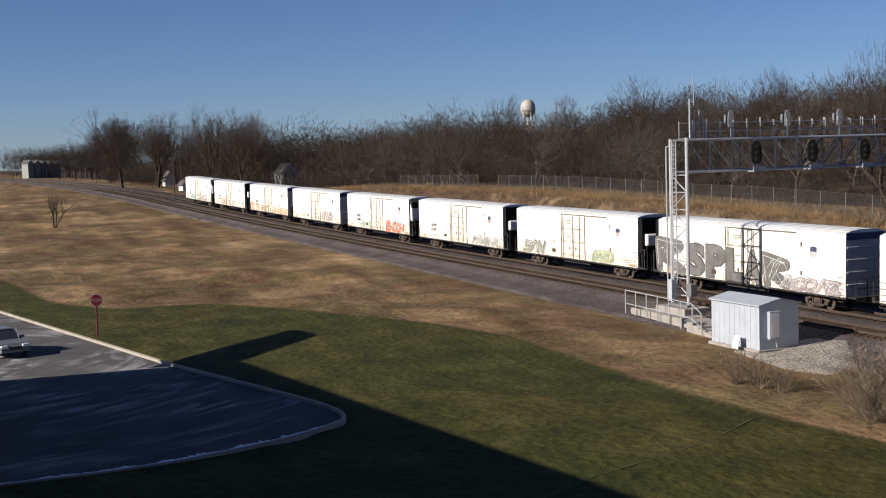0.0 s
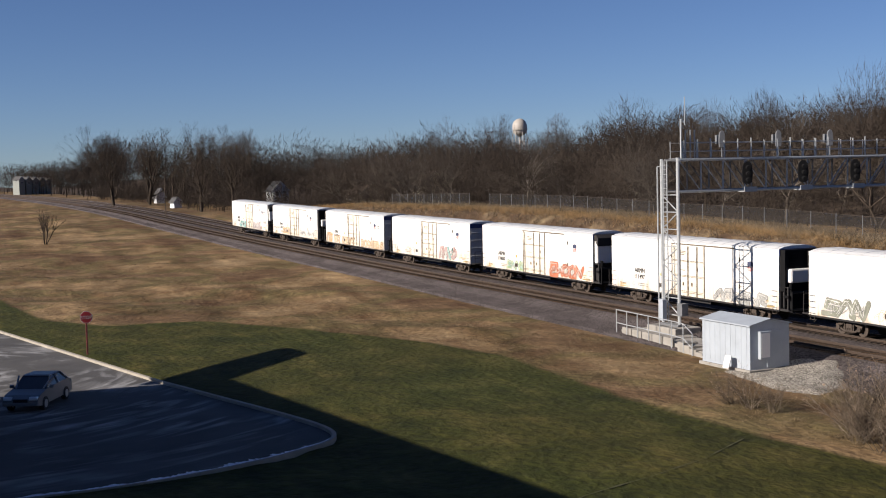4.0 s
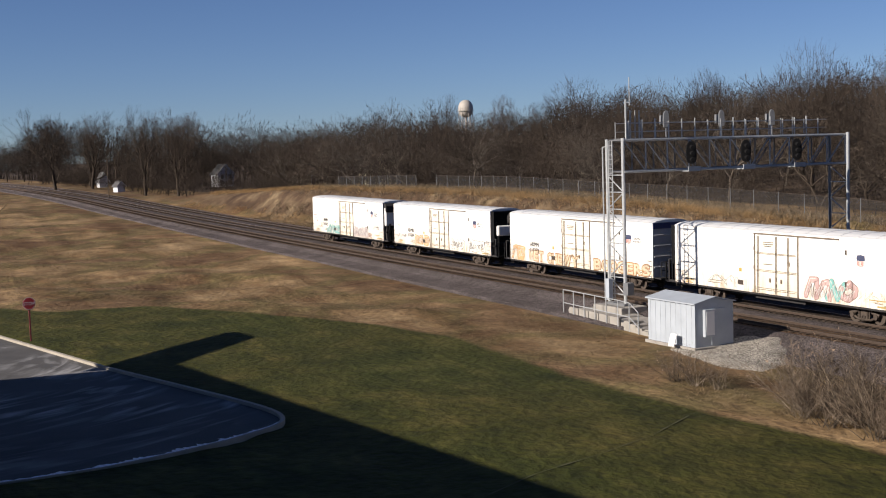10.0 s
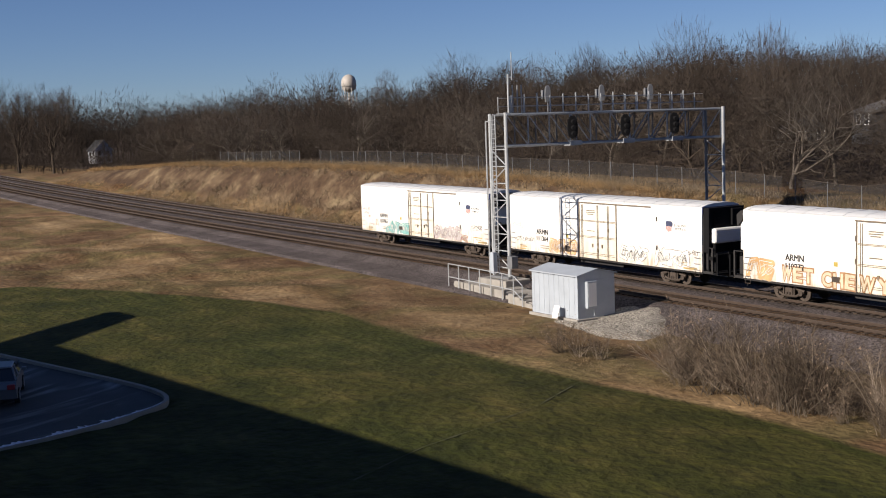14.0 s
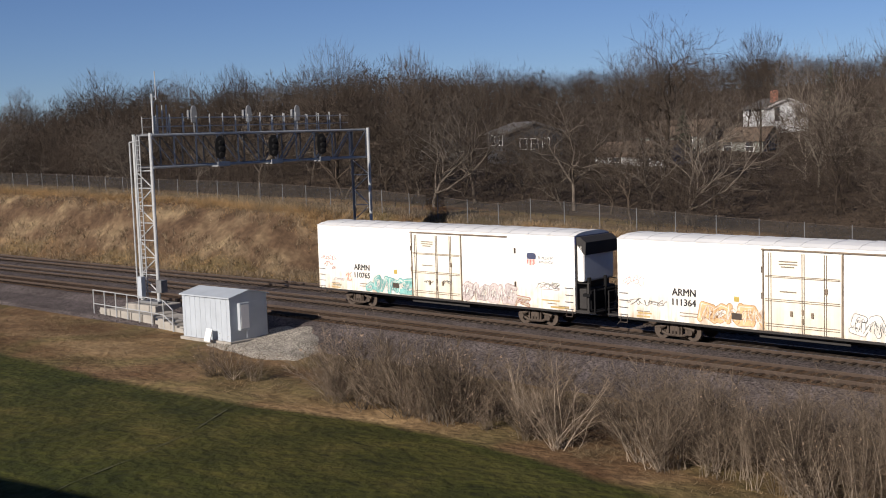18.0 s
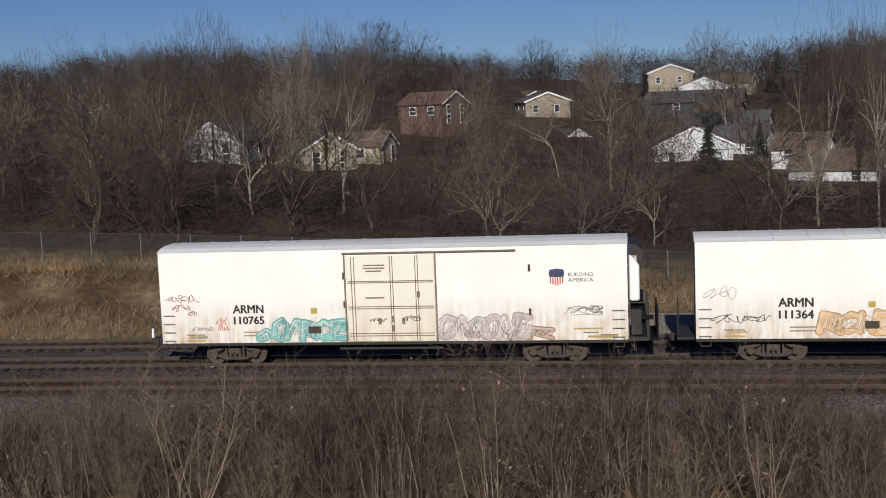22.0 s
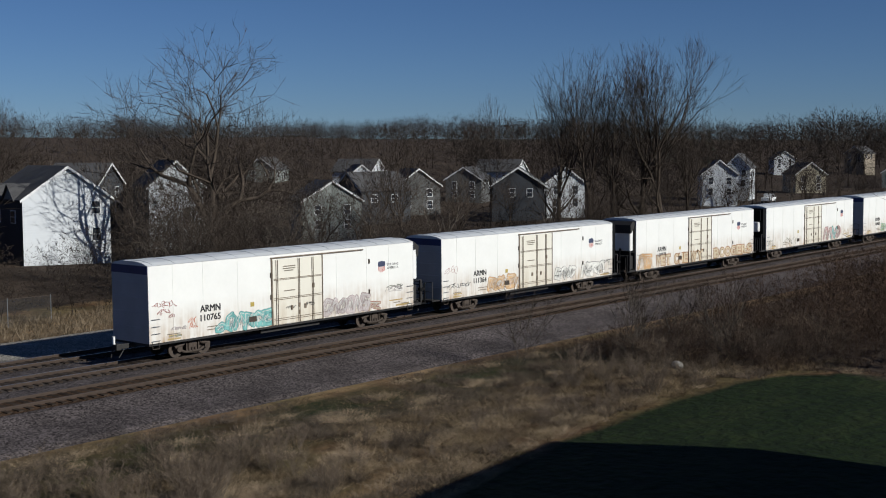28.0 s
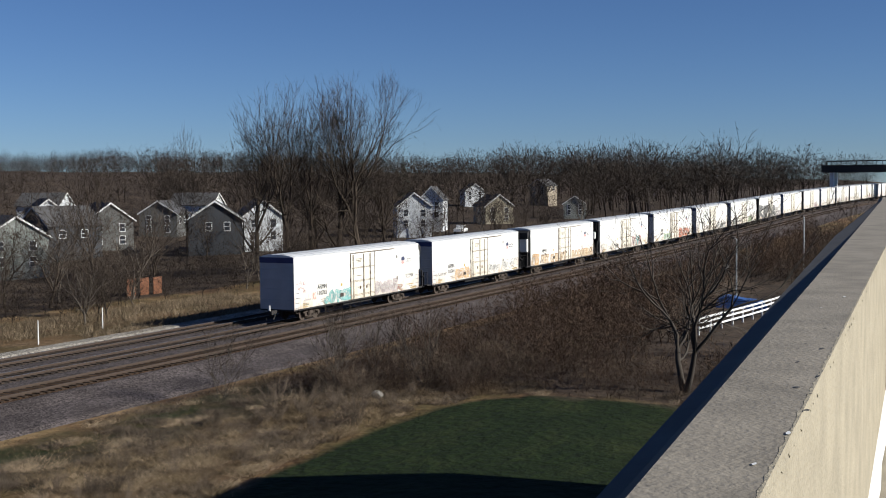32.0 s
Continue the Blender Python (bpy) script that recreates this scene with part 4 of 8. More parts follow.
    for kind, x0, x1, z0, z1, n, fill, line in art:
        if kind == "tag":
            me = scrawl(x0 - h, x1 - h, z0, z1, n, rnd, 0.022 if 8.12 < x0 < 11.8 else 0.028)
            part("graffiti_tag", placed(mesh_of("tag", me.v, me.f, spray(fill, COLOURS[fill])), 0, 0, -HALF - (0.086 if 8.12 < x0 < 11.8 else 0.006)), car, fill + " sprayed tag")
            continue
        if kind == "word":
            step_x = (x1 - x0) / len(n)
            for k, ch in enumerate(n):
                for bold, col, dy in ((0.09, line, 0.003), (0.05 if fill == "midgrey" else 0.03, fill, 0.012)):
                    me = lettering(ch, 1.0, spray(col, COLOURS[col]), bold=bold)
                    co = np.array([v.co for v in me.vertices])
                    lo, hi = co.min(0), co.max(0)
                    g0 = -0.02 if dy < 0.01 else 0.06
                    fx, fz = (step_x - 2 * g0) / (hi[0] - lo[0]), (z1 - z0 - 2 * g0) / (hi[2] - lo[2])
                    tilt = Matrix.Rotation(radians(rnd.gauss(0, 3)), 4, "Y") if dy < 0.01 else tilt
                    me.transform(Matrix.Translation((x0 + (k + 0.5) * step_x - h, -HALF - dy - 0.0006 * k - (0.075 if 8.1 < x0 < 11.8 else 0.0), (z0 + z1) / 2)) @ tilt @ Matrix.Diagonal((fx, 1, fz, 1)) @ Matrix.Translation((-(lo[0] + hi[0]) / 2, 0, -(lo[2] + hi[2]) / 2)))
                    part("graffiti_letter", me, car, col + " sprayed letter")
            continue
        w = (x1 - x0) / n
        for k in range(n):
            sh, slots = Shape(), []
            path = letter_path(x0 + (k - 0.06) * w - h, x0 + (k + 1.06) * w - h, z0, z1, rnd)
            wid = (0.4 if kind == "block" else 0.34) * min(w, (z1 - z0) * 0.8) * (0.9 + 0.3 * rnd.random())
            for y, ww, slot in ((-0.002 * (k % 2), wid + 0.06, 0), (-0.008 - 0.002 * (k % 2), wid, 1)):
                a = thick_line(path, ww, y)
                sh.add(a.v, a.f)
                slots += [slot] * len(a.f)
            glint = [(px - wid * 0.16, pz + wid * 0.16) for px, pz in path[:3]]
            a = thick_line(glint, 0.035, -0.016, 5)
            sh.add(a.v, a.f)
            slots += [2] * len(a.f)
            for slot, ww in ((0, 0.02), (2, 0.025)):
                a = scrawl(x0 + k * w - h, x0 + (k + 1) * w - h, z0 + 0.08, z1 - 0.08, 1, rnd, ww)
                sh.add([(x, y - 0.02, z) for x, y, z in a.v], a.f)
                slots += [slot] * len(a.f)
            me = mesh_of("graffiti", sh.v, sh.f, spray(line, COLOURS[line]))
            me.materials.append(spray(fill, COLOURS[fill]))
            me.materials.append(spray("glint", (0.5, 0.49, 0.47)))
            me.polygons.foreach_set("material_index", slots)
            part("graffiti_letter", placed(me, 0, 0, -HALF - 0.003), car, fill + " sprayed letter shape")
    return car


CARS = []
ROSTER = [
    ("110765", 1, [("tag", 0.2, 1.7, 2.75, 3.1, 7, "red", ""), ("tag", 0.5, 1.3, 2.4, 2.72, 4, "red", ""), ("tag", 1.2, 1.6, 2.2, 2.4, 3, "red", ""), ("tag", 2.4, 2.95, 1.75, 2.1, 3, "vermilion", ""), ("tag", 2.45, 3.0, 1.5, 1.8, 4, "vermilion", ""), ("tag", 1.3, 2.3, 1.55, 1.72, 8, "grey", ""), ("tag", 1.2, 2.0, 1.2, 1.32, 6, "olive", ""), ("bubble", 4.9, 8.0, 1.04, 2.0, 5, "teal", "deep"), ("bubble", 4.25, 4.75, 1.04, 1.6, 1, "teal", "deep"), ("bubble", 11.9, 15.7, 1.04, 2.1, 6, "mauve", "plum"),
                   ("bubble", 15.75, 16.6, 1.05, 1.55, 1, "tan", "red"), ("tag", 17.0, 18.6, 2.0, 2.4, 4, "grey", ""), ("tag", 17.9, 18.6, 2.1, 2.4, 2, "black", ""), ("tag", 9.0, 9.8, 1.85, 2.05, 5, "black", ""), ("tag", 10.4, 11.2, 1.9, 2.12, 5, "black", ""), ("tag", 17.2, 18.6, 2.25, 2.45, 7, "olive", "")]),
    ("111364", 1, [("tag", 0.3, 1.6, 2.5, 3.2, 4, "pink", ""), ("tag", 0.5, 3.0, 1.65, 2.0, 9, "black", ""), ("bubble", 4.8, 8.2, 1.1, 2.05, 5, "peach", "rustline"), ("bubble", 12.3, 14.6, 1.2, 2.1, 4, "bone", "coal"), ("bubble", 15.6, 18.4, 1.15, 2.15, 4, "bone", "coal"), ("tag", 18.3, 19.3, 1.9, 2.3, 4, "black", "")]),
    ("110272", -1, [("bubble", 0.3, 2.3, 1.05, 2.2, 2, "orange", "tan"), ("word", 2.9, 5.2, 1.1, 2.0, "WET", "cream", "rustline"), ("word", 5.7, 8.0, 1.05, 1.95, "CHE", "cream", "rustline"), ("word", 8.25, 10.4, 1.05, 1.95, "WY", "cream", "rustline"), ("word", 12.3, 19.3, 1.05, 1.95, "BOOGERS", "cream", "rustline")]),
    ("", -1, [("tag", 0.4, 1.4, 1.3, 2.0, 3, "olive", ""), ("tag", 3.5, 6.6, 1.2, 2.0, 7, "olive", ""), ("bubble", 12.6, 14.4, 1.1, 2.3, 2, "pink", "brown"), ("bubble", 14.4, 15.4, 1.1, 2.3, 1, "teal", "darkgrey"), ("bubble", 15.4, 16.4, 1.1, 2.3, 1, "pink", "brown"), ("tag", 16.6, 18.8, 1.2, 2.0, 4, "tan", "")]),
    ("110060", 1, [("bubble", 5.0, 8.2, 1.1, 1.9, 4, "green", "teal"), ("bubble", 12.8, 18.0, 1.05, 2.2, 5, "vermilion", "brown")]),
    ("111497", 1, [("tag", 2.0, 4.2, 1.25, 1.65, 6, "blue", ""), ("bubble", 13.0, 18.5, 1.05, 1.9, 6, "silver", "darkgrey")]),
    ("", 1, [("bubble", 1.6, 5.0, 1.1, 2.2, 3, "olive", "darkgrey"), ("tag", 5.6, 7.4, 1.2, 1.9, 5, "tan", ""), ("bubble", 13.0, 16.0, 1.05, 2.0, 4, "green", "olive"), ("tag", 17.0, 18.4, 1.3, 1.9, 3, "olive", "")]),
    ("", -1, [("block", 0.2, 3.2, 1.06, 3.5, 1, "midgrey", "coal"), ("word", 3.4, 8.05, 1.06, 3.45, "SP", "midgrey", "coal"), ("word", 8.15, 11.9, 1.06, 3.35, "LA", "midgrey", "coal"), ("block", 12.0, 14.4, 1.06, 3.2, 1, "midgrey", "coal"), ("bubble", 13.8, 19.2, 1.05, 1.9, 5, "grey", "darkgrey")]),
]


def train():
    more = [("tag", 2.0, 5.0, 1.3, 2.0, 5, "olive", ""), ("bubble", 13.0, 17.0, 1.1, 2.0, 4, "grey", "red")]
    for i in range(24):
        number, unit, art = ROSTER[i] if i < len(ROSTER) else ("", 1 if i % 3 else -1, more if i % 2 else more[:1])
        cols = [a[6] for a in art if a[0] != "tag"]
        label = "white steel refrigerator car" + (" with %s graffiti along its lower side" % cols[0] if cols else " with scrawled tags")
        CARS.append(freight_car(number, unit, art, label, i == 0))


train()


# ---- the roof that the camera stands on ----
ROOF = [(-63, -11.4), (-29, -3.9), (-2.2, -0.7), (-0.9, 0.36), (12, 1.0), (33, 1.75), (40.5, 2.1), (43, -4.5), (42, -40), (-63, -40)]
CAP_Z = 9.93


def building():
    b = thing("office_building", "flat-roofed building with cream walls and a concrete-capped parapet", "building")
    n = len(ROOF)
    w = Shape()
    w.add([(x, y, z) for z in (-0.6, CAP_Z - 0.12) for x, y in ROOF], [(k, (k + 1) % n, n + (k + 1) % n, n + k) for k in range(n)])
    part("outer_wall", w.mesh("outer_wall", M["stucco"]), b)

    def inset(d):
        out = []
        for k in range(n):
            p, q, r = Vector(ROOF[k - 1]), Vector(ROOF[k]), Vector(ROOF[(k + 1) % n])
            a, c = (q - p).normalized(), (r - q).normalized()
            m = Vector((a.y, -a.x)) + Vector((c.y, -c.x))
            m = m.normalized() / max(0.3, math.cos(Vector((a.y, -a.x)).angle(m)))
            out.append((q + m * d).to_tuple())
        return out
    mid, inn = inset(0.075), inset(0.225)
    mid[3], mid[4], inn[3], inn[4] = (-0.9, 0.32), (12, 0.83), (-0.9, 0.185), (12, 0.5)
    s = Shape()
    s.add([(x, y, CAP_Z - 0.14) for x, y in inset(-0.02)] + [(x, y, CAP_Z - 0.05) for x, y in inset(-0.02)] + [(x, y, CAP_Z) for x, y in mid],
          [(k, (k + 1) % n, n + (k + 1) % n, n + k) for k in range(n)] + [(n + k, n + (k + 1) % n, 2 * n + (k + 1) % n, 2 * n + k) for k in range(n)])
    part("flashing", s.mesh("flashing", M["flashing"]), b, "dark blue-grey metal flashing")
    s = Shape().add([(x, y, CAP_Z + 0.004) for x, y in mid] + [(x, y, CAP_Z + 0.004) for x, y in inn], [(k, (k + 1) % n, n + (k + 1) % n, n + k) for k in range(n)])
    part("parapet_cap", s.mesh("parapet_cap", M["parapet"]), b, "weathered grey concrete cap")
    s = Shape().add([(x, y, CAP_Z + 0.004) for x, y in inn] + [(x, y, 8.7) for x, y in inn], [(k, (k + 1) % n, n + (k + 1) % n, n + k) for k in range(n)])
    part("parapet_wall", s.mesh("parapet_wall", M["stucco"]), b, "cream stucco inner face")
    part("roof_deck", mesh_of("roof_deck", [(x, y, 8.75) for x, y in inset(0.2)], [tuple(range(n))], M["stucco"]), b)
    u = Vector((12.9, 0.5)).normalized()
    p0 = Vector(inn[3]) + u * 10.5
    s = Shape().add([(p0.x, p0.y, 8.7), (p0.x + 0.25, p0.y, 8.7), (p0.x + 0.45, p0.y - 6, 8.7), (p0.x + 0.2, p0.y - 6, 8.7)] + [(p0.x, p0.y, CAP_Z - 0.02), (p0.x + 0.25, p0.y, CAP_Z - 0.02), (p0.x + 0.45, p0.y - 6, CAP_Z - 0.02), (p0.x + 0.2, p0.y - 6, CAP_Z - 0.02)],
                    [(4, 5, 6, 7), (0, 1, 5, 4), (1, 2, 6, 5), (2, 3, 7, 6), (3, 0, 4, 7)])
    # cross wall in one even dark colour; its material is a guess
    part("cross_wall", s.mesh("cross_wall", M["dark"]), b, "plain dark cross wall")
    a, c = Vector(inn[3]), Vector(inn[4])
    d = (c - a).normalized()
    s = Shape()
    nn = Vector((d.y, -d.x))
    for k in range(25):
        p, r = a + d * (k * 0.55), 0.03 + 0.02 * ((k * 7) % 5) / 5
        s.v += [(p.x, p.y, 8.85), (p.x + nn.x * r, p.y + nn.y * r, 8.756)]
    s.f = [(2 * k, 2 * k + 2, 2 * k + 3, 2 * k + 1) for k in range(24)]
    e, m = Shape(), 420
    rnd = random.Random(15)
    nn = Vector((d.y, -d.x))
    for k in range(m + 1):
        p = a + d * ((c - a).length * k / m)
        i, o = 0.001 + 0.006 * rnd.random() ** 2, 0.003
        e.v += [(p.x - nn.x * i, p.y - nn.y * i, CAP_Z + 0.0046), (p.x + nn.x * o, p.y + nn.y * o, CAP_Z + 0.0044), (p.x + nn.x * o * 0.6, p.y + nn.y * o * 0.6, CAP_Z - 0.02 - 0.02 * rnd.random())]
    e.f = [(3 * k + j, 3 * k + 3 + j, 3 * k + 4 + j, 3 * k + 1 + j) for k in range(m) for j in (0, 1)]
    part("ragged_edge", e.mesh("ragged_edge", M["stucco"]), b, "ragged stucco edge of the cap")
    part("white_sealant", s.mesh("white_sealant", M["trim"]), b, "white bead of sealant")
    wing = [(-62.8, -11.8), (-71.2, -5.6), (-74.1, -6.2), (-63.4, -15.7)]
    s = Shape().add([(x, y, z) for z in (CAP_Z - 0.4, CAP_Z) for x, y in wing], [(k, (k + 1) % 4, 4 + (k + 1) % 4, 4 + k) for k in range(4)] + [(4, 5, 6, 7), (3, 2, 1, 0)])
    part("canopy", s.mesh("canopy", M["stucco"]), b, "overhanging roof canopy at the building's end")
    rnd = random.Random(5)
    for k in range(16):
        t, o = 0.6 + rnd.random() * 6, 0.1 + rnd.random() * 0.14
        p = Vector(ROOF[3]) + u * (1.5 + t) + Vector((u.y, -u.x)) * o
        w, l = 0.004 + rnd.random() * 0.012, 0.0008 + rnd.random() * 0.0016
        pts = [(p.x + w * math.cos(a) * (0.7 + 0.6 * rnd.random()), p.y + l * 3 * math.sin(a) * (0.7 + 0.6 * rnd.random()), CAP_Z + 0.006) for a in np.arange(0, 6.2, 0.9)]
        s = Shape().add(pts, [tuple(range(len(pts)))])
        part("flaked_patch", s.mesh("flaked_patch", M["flashing"] if k % 5 else M["trim"]), b)


building()


# ---- signal bridge, equipment shed and its platform ----
def truss_face(sh, x, ys, z0, z1, r):
    """Uprights and diagonals that fall towards the middle of the span."""
    half = len(ys) // 2
    for i, y in enumerate(ys):
        sh.bar((x, y, z0), (x, y, z1), r, 6)
        if i:
            a, b = (z1, z0) if i <= half else (z0, z1)
            sh.bar((x, ys[i - 1], a), (x, y, b), r * 0.85, 6)


def signal_bridge():
    th = float(np.interp(-71, S, TH))
    b = thing("signal_bridge", "galvanised steel lattice signal bridge spanning three tracks", "signal bridge", pose(-68.9, 39.2, 0, 0, 0, -math.degrees(th)))
    span, lo, hi = 19.1, 8.98, 11.0
    for nm, y, foot in (("near", 0.0, 0.45), ("far", span, 0.3)):
        back, front = (-1.1, 0.68) if nm == "near" else (-0.75, 1.0)
        t = part("tower", Shape().bar((front, y, foot), (front, y, hi + 0.15), 0.12, 10).mesh("post", M["galv"]), b, "round galvanised post")
        # far rear post in the darker steel: its shade is in the colour
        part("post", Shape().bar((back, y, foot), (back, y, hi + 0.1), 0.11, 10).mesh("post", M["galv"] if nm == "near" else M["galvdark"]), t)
        l = Shape()
        zs = np.linspace(foot + 0.6, lo - 0.2, 8)
        for k, z in enumerate(zs):
            if nm == "near" or k % 2 == 0:
                l.bar((back, y, z), (front, y, z), 0.04)
            if k:
                xa, xb = (front, back) if k % 2 else (back, front)
                l.bar((xa, y, zs[k - 1]), (xb, y, z), 0.04)
        part("lattice", l.mesh("lattice", M["galv"]), t)
        part("base_plate", Shape().box(-1.0, 1.0, y - 0.35, y + 0.35, foot - 0.1, foot + 0.05, 0.02).mesh("base_plate", M["galvdark"]), t)
    lad = Shape()
    for x in (-0.62, -0.2):
        lad.bar((x, -0.22, 0.6), (x, -0.22, 11.0), 0.04)
    for k in range(34):
        lad.bar((-0.62, -0.22, 0.8 + 0.3 * k), (-0.2, -0.22, 0.8 + 0.3 * k), 0.02, 5)
    part("ladder", lad.mesh("ladder", M["galv"]), b)
    part("conduit", Shape().bar((-1.3, -0.2, 0.6), (-1.3, -0.2, 10.6), 0.05).bar((-1.3, -0.2, 10.6), (-0.7, 0.0, 10.7), 0.04).mesh("conduit", M["galv"]), b)
    ys = list(np.linspace(0, span, 12))
    for x in (-0.75, 0.75):
        f = Shape()
        for z in (lo, hi):
            f.bar((x, 0, z), (x, span, z), 0.09, 8)
        truss_face(f, x, ys, lo, hi, 0.05)
        # rear truss face coloured dark to stand for its shade
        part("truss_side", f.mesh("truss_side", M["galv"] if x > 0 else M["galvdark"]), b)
    for i, y in enumerate(ys):
        for z in (lo, hi):
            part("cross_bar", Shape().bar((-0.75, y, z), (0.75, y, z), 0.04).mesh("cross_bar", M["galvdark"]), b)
        if i:
            part("cross_brace", Shape().bar((-0.75 if i % 2 else 0.75, ys[i - 1], lo), (0.75 if i % 2 else -0.75, y, lo), 0.035).mesh("cross_brace", M["galvdark"]), b)
    part("walkway", Shape().box(-0.6, 0.6, 0.2, span - 1.6, hi + 0.06, hi + 0.12).mesh("walkway", M["galvdark"]), b)
    for x in (-0.68, 0.68):
        r = Shape()
        for k, y in enumerate(np.arange(0.4, span - 1.6, 1.08)):
            r.bar((x, y, hi), (x, y, hi + 1.2 + 0.08 * (k % 3)), 0.045 if x > 0 else 0.03)
        for z in (0.55, 1.1):
            r.bar((x, 0.4, hi + z), (x, span - 1.7, hi + z), 0.022, 5)
        part("handrail", r.mesh("handrail", M["galv"]), b)
    # heads that face the camera's side hang dark in the truss, the others show their pale backs above it
    for y in (5.1, 9.7, 14.2):
        s = part("signal_head", Shape().prism([(-0.3, -0.55), (-0.36, 0), (-0.3, 0.55), (-0.12, 0.78), (0.12, 0.78), (0.3, 0.55), (0.36, 0), (0.3, -0.55), (0.1, -0.7), (-0.1, -0.7)], -0.06, 0.06).mesh("signal_head", M["black"]), b, "black signal backboard")
        s.matrix_basis = pose(1.15, y, (lo + hi) / 2 + 0.05, 0, 0, 70)
        for z in (-0.4, 0, 0.4):
            part("hood", Shape().bar((0, -0.06, z), (0, -0.36, z - 0.04), 0.14, 10).mesh("hood", M["black"]), s)
        part("platform", Shape().box(0.75, 1.5, y - 0.5, y + 0.5, lo - 0.12, lo - 0.06).box(1.45, 1.5, y - 0.5, y + 0.5, lo - 0.1, lo + 0.2).mesh("platform", M["galv"]), b)
    for y in (4.2, 8.85, 13.3):
        p = part("signal_mast", Shape().bar((0, 0, 0), (0, 0, 1.9), 0.05).mesh("signal_mast", M["galvdark"]), b)
        p.location = (-0.3, y, hi)
        s = part("signal_back", Shape().prism([(-0.17, 0.8), (-0.2, 1.2), (-0.17, 1.65), (-0.09, 1.85), (0.09, 1.85), (0.17, 1.65), (0.2, 1.2), (0.17, 0.8)], -0.09, 0.09).mesh("signal_back", M["galvdark"]), p, "pale grey back of a signal")
        s.rotation_euler = (0, 0, radians(75))
        part("service_box", Shape().box(-0.55, -0.35, -0.15, 0.15, 1.0, 1.6, 0.03).mesh("service_box", M["galvdark"]), p)
    m = Shape().bar((0.7, 0.25, hi), (0.7, 0.25, hi + 2.6), 0.06, 8).bar((0.78, 0.5, hi + 2.2), (0.78, 0.5, hi + 4.0), 0.03, 6).bar((0.7, 0.25, hi + 2.4), (0.78, 0.5, hi + 2.4), 0.03, 6)
    part("antenna_mast", m.mesh("antenna_mast", M["galv"]), b)
    t = Shape()
    for x in (1.55, 2.0):
        for y in (0.6, 1.3):
            t.bar((x - 1.3, y, hi), (x - 1.3, y, hi + 1.9), 0.04, 6)
    part("frame", t.mesh("frame", M["galv"]), b)
    c = Shape().box(-0.5, -0.1, -0.75, -0.4, 0.7, 2.1, 0.03)
    part("relay_case", c.mesh("relay_case", M["shed"]), b, "pale blue relay case")
    part("meter_box", Shape().box(0.95, 1.5, -0.4, 0.1, 1.1, 1.9, 0.03).mesh("meter_box", M["galvdark"]), b)
    # foundations
    for y, x0, x1 in ((0.0, -1.6, 1.6), (span, -1.7, 1.6)):
        part("foundation", Shape().box(x0, x1, y - 1.0, y + 1.0, -1.4, 0.36 if y == 0 else 0.22, 0.05).mesh("foundation", M["concrete"]), b, "concrete foundation")


signal_bridge()


def railing(name, pts, h, label):
    r = thing(name, label, "railing")
    for k, (x, y, z) in enumerate(pts):
        part("post", Shape().bar((x, y, z), (x, y, z + h), 0.035, 6).mesh("post", M["galv"]), r)
    for f in (0.5, 1.0):
        for a, b in zip(pts[:-1], pts[1:]):
            part("rail_bar", Shape().bar((a[0], a[1], a[2] + h * f), (b[0], b[1], b[2] + h * f), 0.03, 6).mesh("rail_bar", M["galv"]), r)


